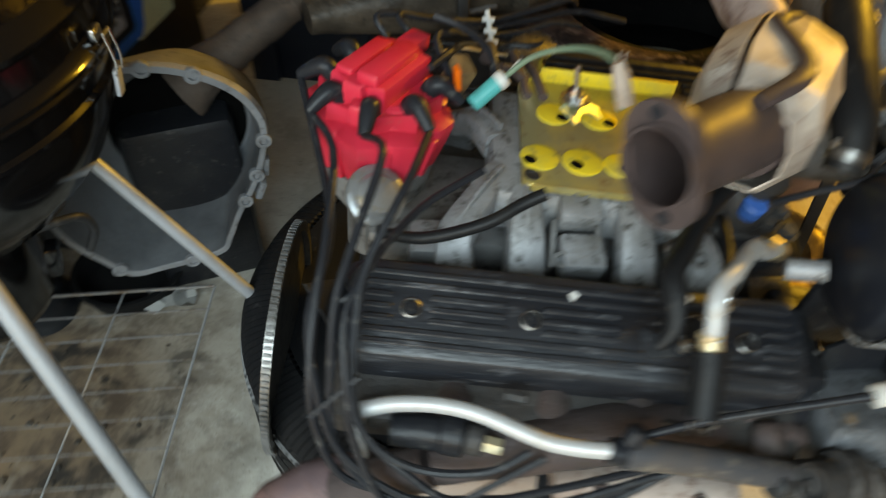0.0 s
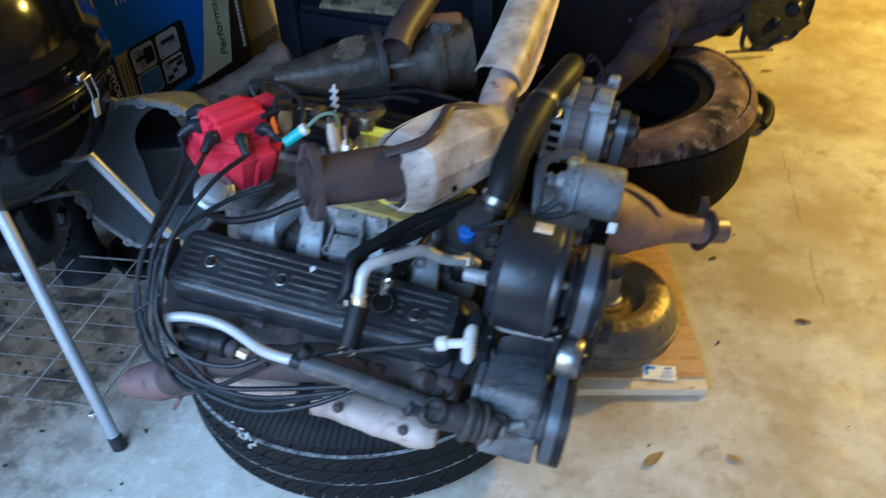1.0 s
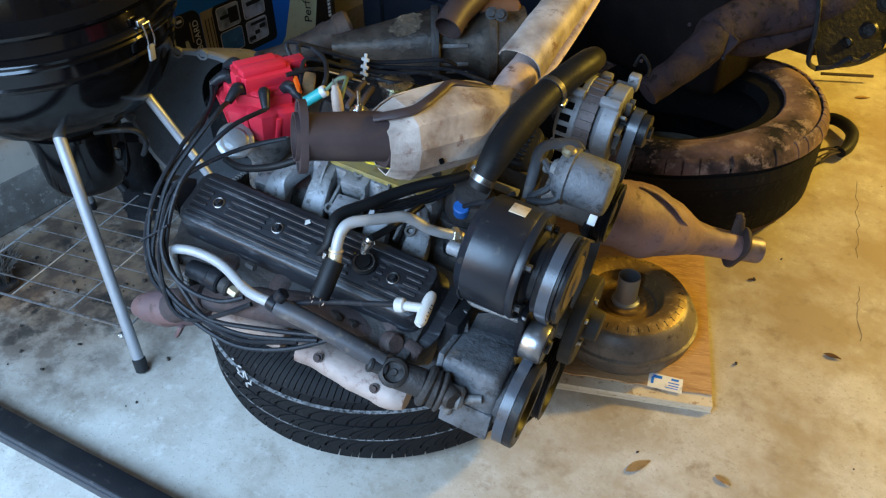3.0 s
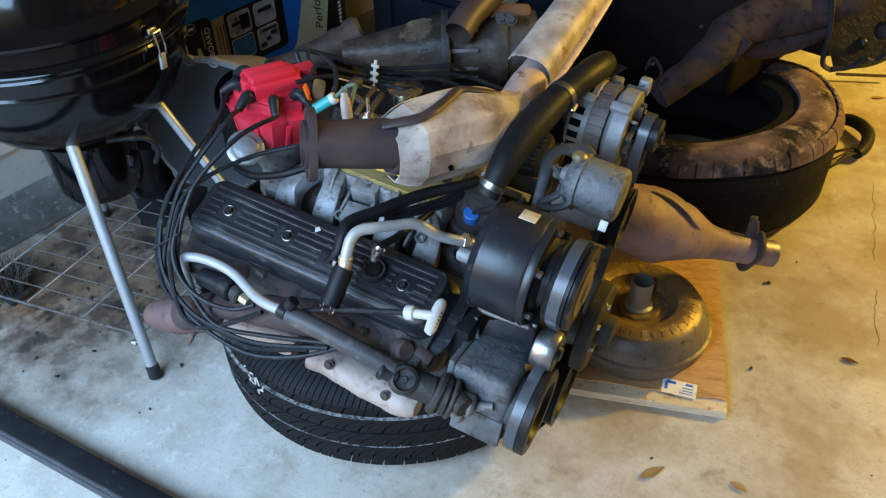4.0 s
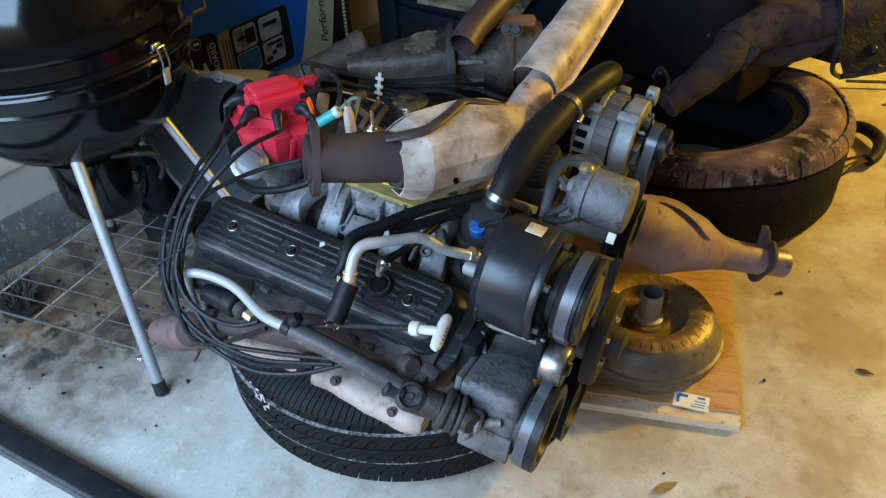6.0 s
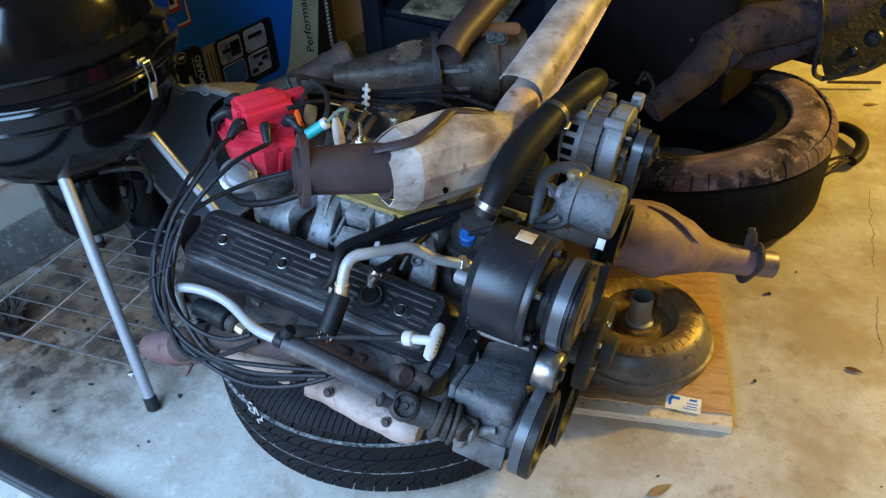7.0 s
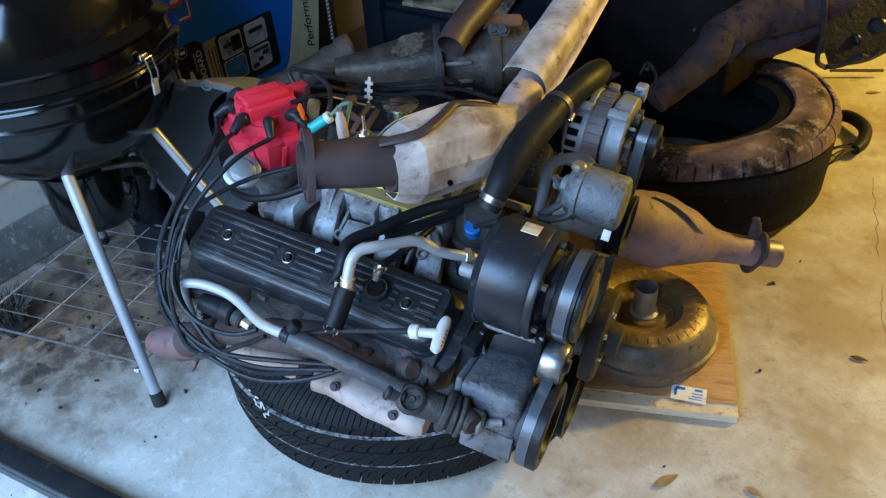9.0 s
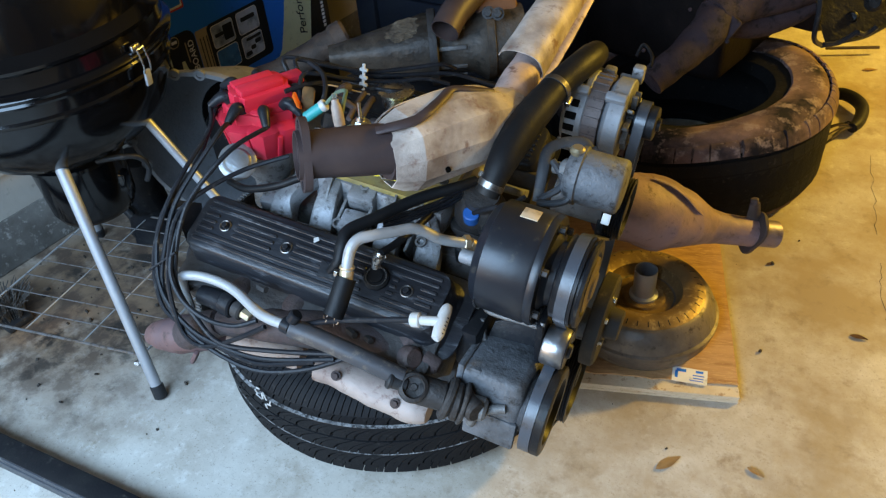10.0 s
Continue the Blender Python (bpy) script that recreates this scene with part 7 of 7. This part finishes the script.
# ---- second engine on the truck tyre ----
E2 = Vector((0.62, 2.32, 0.30))
eng2 = thing("engine", pose(*E2), "dark dismantled engine sitting on the truck tyre", "engine")
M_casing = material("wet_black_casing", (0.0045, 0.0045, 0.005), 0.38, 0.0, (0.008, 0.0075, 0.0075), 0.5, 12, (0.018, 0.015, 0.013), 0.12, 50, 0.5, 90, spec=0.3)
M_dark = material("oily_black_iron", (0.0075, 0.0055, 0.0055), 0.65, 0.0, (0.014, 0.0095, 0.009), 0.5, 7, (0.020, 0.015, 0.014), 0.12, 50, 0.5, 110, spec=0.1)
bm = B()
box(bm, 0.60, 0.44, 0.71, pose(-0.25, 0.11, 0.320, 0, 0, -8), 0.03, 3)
# upper box: unseen added height that keeps the bulb off the carton
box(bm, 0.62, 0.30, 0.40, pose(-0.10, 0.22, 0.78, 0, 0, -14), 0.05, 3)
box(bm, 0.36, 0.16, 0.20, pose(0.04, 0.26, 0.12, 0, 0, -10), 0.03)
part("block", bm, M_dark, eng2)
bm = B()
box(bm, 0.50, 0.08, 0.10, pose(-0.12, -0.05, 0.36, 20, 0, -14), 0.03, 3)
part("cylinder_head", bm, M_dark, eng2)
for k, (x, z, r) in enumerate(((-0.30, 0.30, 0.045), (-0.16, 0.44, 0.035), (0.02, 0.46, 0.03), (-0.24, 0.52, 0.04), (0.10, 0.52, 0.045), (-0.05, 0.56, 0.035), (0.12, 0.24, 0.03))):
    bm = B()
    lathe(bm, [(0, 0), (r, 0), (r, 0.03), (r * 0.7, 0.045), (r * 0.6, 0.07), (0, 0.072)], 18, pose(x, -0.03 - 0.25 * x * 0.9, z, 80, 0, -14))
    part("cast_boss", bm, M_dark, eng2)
for k in range(5):
    bm = B()
    x = -0.34 + 0.13 * k
    tube(bm, [(x, -0.06 - 0.2 * x, 0.62), (x + 0.03, -0.09 - 0.2 * x, 0.52), (x + 0.01, -0.07 - 0.2 * x, 0.42)], 0.010, 10, 5)
    part("pipe", bm, M_dark, eng2)
M_manifold = material("purple_brown_manifold", (0.030, 0.022, 0.028), 0.8, 0.0, (0.050, 0.032, 0.034), 0.5, 7, (0.012, 0.010, 0.012), 0.35, 45, 0.5, 110, spec=0.15)
bm = B()
tube(bm, [Vector(q) - E2 for q in ((0.627, 1.671, 0.513), (0.654, 1.718, 0.54), (0.677, 1.772, 0.561), (0.693, 1.823, 0.584), (0.695, 1.872, 0.6))], [0.032, 0.034, 0.038, 0.044, 0.046], 22, 7, wob=0.12)
part("outlet_pipe", bm, M_manifold, eng2)
bm = B()
tube(bm, [Vector(q) - E2 for q in ((0.693, 1.853, 0.599), (0.732, 1.938, 0.623), (0.797, 2.02, 0.624), (0.863, 2.095, 0.633), (0.926, 2.187, 0.646))], [0.044, 0.050, 0.052, 0.050, 0.044], 22, 8, wob=0.14)
part("exhaust_manifold", bm, M_manifold, eng2, "purple-brown rusted exhaust manifold")
bm = B()
tube(bm, [Vector(q) - E2 for q in ((0.699, 1.908, 0.569), (0.76, 1.97, 0.552), (0.826, 2.05, 0.567), (0.857, 2.102, 0.595))], [0.03, 0.032, 0.03, 0.03], 16, 5)
part("branch_pipe", bm, M_manifold, eng2)
bm = B()
box(bm, 0.05, 0.05, 0.02, Matrix.Translation(Vector((0.724, 1.84, 0.594)) - E2) @ pose(0, 0, 0, 60, 30, 0), 0.006)
part("manifold_flange", bm, M_manifold, eng2)
for p in ((0.632, 1.862, 0.606), (0.738, 1.812, 0.571), (0.586, 1.718, 0.56)):
    bm = B()
    cyl(bm, 0.0045, Vector(p) - E2, Vector(p) - E2 + Vector((0.004, -0.012, 0.006)), 8, 0.001)
    part("stud", bm, M_manifold, eng2)
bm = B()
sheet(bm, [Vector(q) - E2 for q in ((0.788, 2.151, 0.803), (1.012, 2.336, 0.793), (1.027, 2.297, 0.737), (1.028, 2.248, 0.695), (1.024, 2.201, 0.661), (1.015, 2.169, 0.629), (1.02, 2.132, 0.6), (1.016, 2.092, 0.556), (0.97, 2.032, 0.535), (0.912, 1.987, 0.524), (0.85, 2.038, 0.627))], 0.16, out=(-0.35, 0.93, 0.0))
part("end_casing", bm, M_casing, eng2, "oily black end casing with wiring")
for dx, dz, r, h in ((0.0, 0.0, 0.020, 0.008), (-0.0354, -0.036, 0.014, 0.01), (0.0177, 0.066, 0.022, 0.008)):
    bm = B()
    c = Vector((0.975 + dx, 2.075 + 0.34 * dx, 0.599 + dz)) - E2
    lathe(bm, [(0, 0), (r, 0), (r, h), (r * 0.7, h + 0.006), (r * 0.65, h), (0, h)], 20, along(c, c + Vector((0.2, -0.85, 0.5))))
    part("casing_boss", bm, M_casing, eng2)
bm = B()
tube(bm, [Vector(q) - E2 for q in ((0.866, 2.067, 0.751), (0.918, 2.082, 0.733), (0.974, 2.108, 0.706))], 0.006, 10, 3)
part("link_rod", bm, M_clamp, eng2, "bare steel link rod")
for a_, b_ in (((0.995, 2.101, 0.649), (1.051, 2.154, 0.654)), ((0.911, 1.965, 0.533), (0.966, 2.016, 0.553)), ((0.967, 2.014, 0.551), (0.997, 2.051, 0.555))):
    bm = B()
    tube(bm, [Vector(a_) - E2, (Vector(a_) + Vector(b_)) / 2 - E2 + Vector((0, 0, -0.01)), Vector(b_) - E2], 0.006, 8, 4)
    part("wire", bm, M_wire, eng2)
WR = ([(0.843, 2.048, 0.698), (0.867, 2.017, 0.648), (0.881, 1.991, 0.594), (0.882, 2.005, 0.526), (0.891, 2.067, 0.485)], [(0.889, 2.086, 0.474), (0.931, 2.123, 0.479), (0.97, 2.182, 0.476), (1.019, 2.269, 0.495)],
      [(0.901, 2.082, 0.59), (0.94, 2.094, 0.572), (0.972, 2.109, 0.53), (1.015, 2.209, 0.55)], [(0.932, 2.133, 0.618), (0.971, 2.163, 0.587), (1, 2.212, 0.581)], [(0.937, 2.09, 0.538), (0.97, 2.117, 0.508), (0.994, 2.155, 0.527)], [(0.577, 1.702, 0.551), (0.582, 1.725, 0.57), (0.612, 1.704, 0.558), (0.623, 1.671, 0.548)])
for k, pts in enumerate(WR):
    bm = B()
    tube(bm, [Vector(q) - E2 for q in pts], 0.006 if k < 2 else 0.004, 8, 5)
    part("wire", bm, M_wire, eng2)
bm = B()
cyl(bm, 0.006, Vector((0.91, 2.077, 0.577)) - E2, Vector((0.907, 2.057, 0.592)) - E2, 14, 0.002)
part("indicator", bm, material("green_plastic", (0.35, 0.62, 0.05), 0.4), eng2, "yellow-green plastic plug")
bm = B()
tube(bm, [(0.771, 3.045, 0.03), (0.931, 3.129, 0.03)], 0.006, 8, 1)
solo("metal_rod", bm, M_iron, "thin dark metal rod lying on the floor", "rod")

# ---- exhaust section with its own converter, lying over the torque converter ----
ex = thing("exhaust_section", pose(0.80, 1.62, 0), "rust-pink exhaust section with a bulged converter and flange", "exhaust pipe")
XO = Vector((0.80, 1.62, 0))
M_expink = material("pinkish_rusty_steel", (0.25, 0.165, 0.175), 0.6, 0.15, (0.12, 0.088, 0.100), 0.62, 8, (0.11, 0.07, 0.065), 0.2, 50, 0.25, 110)
P = [Vector(q) - XO for q in ((0.662, 1.381, 0.384), (0.709, 1.424, 0.359), (0.744, 1.468, 0.329), (0.786, 1.516, 0.296), (0.824, 1.561, 0.264), (0.859, 1.602, 0.238), (0.909, 1.648, 0.214))]
bm = B()
tube(bm, P, [0.070, 0.078, 0.080, 0.066, 0.042, 0.036, 0.034], 32, 8, flat=0.95, wob=0.07, wfreq=14)
part("converter_body", bm, M_expink, ex)
bm = B()
tube(bm, [Vector(q) - XO for q in ((0.735, 1.445, 0.432), (0.766, 1.463, 0.414), (0.796, 1.474, 0.390), (0.820, 1.487, 0.356), (0.838, 1.515, 0.318))], [0.004, 0.008, 0.009, 0.008, 0.003], 10, 5, flat=0.3)
part("pressed_rib", bm, M_expink, ex)
bm = B()
tube(bm, [P[-1] - (P[-1] - P[-2]) * 0.3, Vector((0.95, 1.682, 0.2)) - XO], 0.031, 28, 1, hollow=0.0025)
part("outlet", bm, material("blued_steel_pipe", (0.20, 0.17, 0.21), 0.45, 0.6, (0.28, 0.19, 0.17), 0.5, 14, (0.12, 0.10, 0.12), 0.3), ex, "blued steel outlet")
fa, fb = Vector((0.907, 1.646, 0.214)) - XO, Vector((0.917, 1.653, 0.21)) - XO
bm = B()
slab(bm, round_rect(0.075, 0.108, 0.03, 6), 0.008, along(fa, fb) @ pose(0, 0, 0, 0, 0, 20), 0.002)
tube(bm, [fa, Vector((0.899, 1.655, 0.288)) - XO], [0.022, 0.012], 14, 2, flat=0.45)
part("flange", bm, M_iron, ex, "rusty pipe flange")
bm = B()
cyl(bm, 0.009, Vector((0.899, 1.655, 0.286)) - XO, Vector((0.895, 1.657, 0.299)) - XO, 12, 0.002)
part("flange_bolt", bm, M_iron, ex)

# ---- small things on the floor ----
rail_a, rail_b = Vector((-0.298, 0.432, 0)), Vector((0.200, 0.505, 0))
rd = (rail_b - rail_a).normalized()
rail = thing("steel_channel", Matrix.Translation(rail_a) @ pose(0, 0, 0, 0, 0, math.degrees(math.atan2(rd.y, rd.x))), "black painted steel channel lying on the floor", "steel bar")
bm = B()
box(bm, 1.5, 0.045, 0.006, pose(0.1, -0.0225, 0.047), 0.0015)
part("web", bm, M_black_cast, rail)
bm = B()
box(bm, 1.5, 0.006, 0.047, pose(0.1, -0.045, 0.0235), 0.0015)
box(bm, 1.5, 0.004, 0.008, pose(0.1, -0.049, 0.030), 0.0015)
part("flange", bm, material("scuffed_black_paint", (0.045, 0.05, 0.06), 0.45, 0.1, (0.07, 0.075, 0.085), 0.5, 12, (0.13, 0.13, 0.13), 0.2, 60, 0.2, 140), rail)
bm = B()
box(bm, 1.5, 0.006, 0.047, pose(0.1, -0.003, 0.0235), 0.0015)
part("flange", bm, M_black_cast, rail)
tag = thing("paper_tag", plywood.matrix_world @ pose(-0.10, 0.045, 0.0242, 0, 0, -6), "white printed paper tag lying on the plywood", "paper tag")
bm = B()
box(bm, 0.074, 0.042, 0.0008, pose(0, 0, 0.0004, 0, 0, 0))
part("paper", bm, M_white, tag)
for x0, w, y0, h in ((-0.018, 0.02, 0.012, 0.008), (0.02, 0.016, 0.013, 0.006), (0.018, 0.024, 0.002, 0.0025), (0.018, 0.022, -0.006, 0.0025), (-0.028, 0.006, 0.0, 0.02), (0.014, 0.028, -0.013, 0.002)):
    bm = B()
    box(bm, w, h, 0.0004, pose(x0, y0, 0.0011))
    part("print_bar", bm, M_card, tag)
harness = thing("cut_harness", pose(*(0.939, 2.738, 0)), "cut black cable harness with frayed copper ends", "cable")
HO = Vector((0.939, 2.738, 0))
bm = B()
tube(bm, [Vector(q) - HO for q in ((0.859, 2.711, 0.03), (0.899, 2.723, 0.035), (0.942, 2.694, 0.04), (0.973, 2.654, 0.035), (0.98, 2.58, 0.03), (0.971, 2.529, 0.03))], [0.018, 0.020, 0.020, 0.020, 0.019, 0.016], 14, 5)
part("sheath", bm, M_hose, harness)
for k in range(9):
    bm = B()
    a = Vector((0.973, 2.538, 0.03)) - HO
    d = Vector((-0.05 - 0.02 * math.sin(2.3 * k), -0.06 * math.cos(1.7 * k) - 0.05, -0.012 + 0.012 * math.sin(k)))
    tube(bm, [a, a + 0.5 * d + Vector((0, 0, 0.012)), a + d], 0.0028, 6, 4)
    part("strand", bm, M_iron if k % 2 else M_wire, harness)


def leaf(name, px, size, rz, mat, label):
    bm = B()
    n = 9
    top = []
    for i in range(n):
        f = i / (n - 1)
        w = size * 0.17 * math.sin(math.pi * f ** 0.8) + 0.0004
        z = 0.0012 + 0.0025 * math.sin(math.pi * f) * (size / 0.06)
        top.append([bm.verts.new((size * (f - 0.5), -w, z + 0.0016 * (size / 0.06))), bm.verts.new((size * (f - 0.5), 0, z - 0.001)), bm.verts.new((size * (f - 0.5), w, z + 0.001))])
    for a, b in zip(top, top[1:]):
        for k in range(2):
            bm.faces.new((a[k], a[k + 1], b[k + 1], b[k]))
    r = bmesh.ops.solidify(bm, geom=bm.faces[:], thickness=0.0004)
    solo(name, bm, mat, label, "leaf", m=pose(px[0], px[1], 0.0015, 0, 0, rz), group="dry leaves")


M_leaf = material("dry_leaf", (0.48, 0.30, 0.13), 0.7, 0, (0.22, 0.12, 0.05), 0.5, 30, (0.44, 0.30, 0.14), 0.3, 90, 0.2, 200)
M_leaf2 = material("dark_dry_leaf", (0.16, 0.075, 0.035), 0.7, 0, (0.09, 0.045, 0.02), 0.5, 30, None, 0.3, 90, 0.2, 200)
leaf("leaf", (0.941, 1.125, 0), 0.06, 60, M_leaf, "tan curled dry leaf on the concrete")
leaf("leaf", (1.181, 1.661, 0), 0.038, 8, M_leaf2, "dark brown dry leaf on the concrete")
leaf("leaf", (1.093, 1.191, 0), 0.035, -10, M_leaf, "tan curled dry leaf on the concrete")
leaf("leaf", (0.934, 2.998, 0), 0.05, 30, M_leaf, "tan curled dry leaf on the concrete")
leaf("leaf", (0.939, 1.819, 0), 0.022, 40, M_leaf2, "dark brown dry leaf on the concrete")
leaf("leaf", (0.889, 2.668, 0), 0.03, 80, M_leaf, "tan curled dry leaf on the concrete")

rng = random.Random(7)
bm = B()


def crumb(x, y, s):
    m = pose(x, y, s * 0.3, rng.uniform(0, 360), rng.uniform(0, 360), rng.uniform(0, 360))
    box(bm, s, s * rng.uniform(0.5, 1.0), s * rng.uniform(0.35, 0.7), m, s * 0.18, 1)


for x, y in ((-0.394, 0.572), (-0.301, 0.568), (-0.299, 0.667), (-0.085, 0.760), (0.943, 1.824), (1.006, 1.511)):
    crumb(x, y, 0.011)
for k in range(100):
    x, y = rng.uniform(-0.8, 1.9), rng.uniform(0.3, 2.6)
    crumb(x, y, rng.choice((0.002, 0.003, 0.003, 0.004, 0.006)))
for k in range(70):
    crumb(rng.gauss(-0.55, 0.14), rng.gauss(0.83, 0.16), rng.choice((0.004, 0.006, 0.008, 0.012)))
solo("floor_grit", bm, material("dark_grit", (0.035, 0.03, 0.026), 0.8, 0, (0.09, 0.06, 0.04), 0.5, 30), "scattered dark grit and crumbs on the concrete", "debris", "stuff")
brush = thing("brush", pose(*(-0.672, 0.671, 0)), "dark matted bristle brush lying on the floor", "brush")
bm = B()
for k in range(260):
    a, r = rng.uniform(0, 6.28), rng.uniform(0, 0.045)
    p = Vector((r * math.cos(a), r * math.sin(a), 0.004))
    tube(bm, [p, p * 1.4 + Vector((0, 0, 0.05)), p * 2.0 + Vector((rng.gauss(0, 0.01), rng.gauss(0, 0.01), 0.085 * rng.uniform(0.6, 1)))], 0.0011, 4, 1)
part("bristles", bm, material("dark_bristle", (0.06, 0.055, 0.05), 0.8, 0, (0.13, 0.12, 0.11), 0.5, 40), brush)
bm = B()
box(bm, 0.12, 0.07, 0.02, pose(0, 0, 0.011), 0.006)
part("brush_back", bm, M_black_plastic, brush)

bm = B()
sheet(bm, [(-0.036, -0.015, 0.516), (-0.024, 0.004, 0.514), (-0.006, 0.016, 0.505), (0.01, 0.022, 0.496), (0.014, 0.006, 0.492), (0, 0.001, 0.502), (-0.012, -0.008, 0.505), (-0.017, -0.026, 0.503)], 0.003)
part("linkage_bracket", bm, M_zincgreen, engine, "greenish zinc-plated linkage bracket")
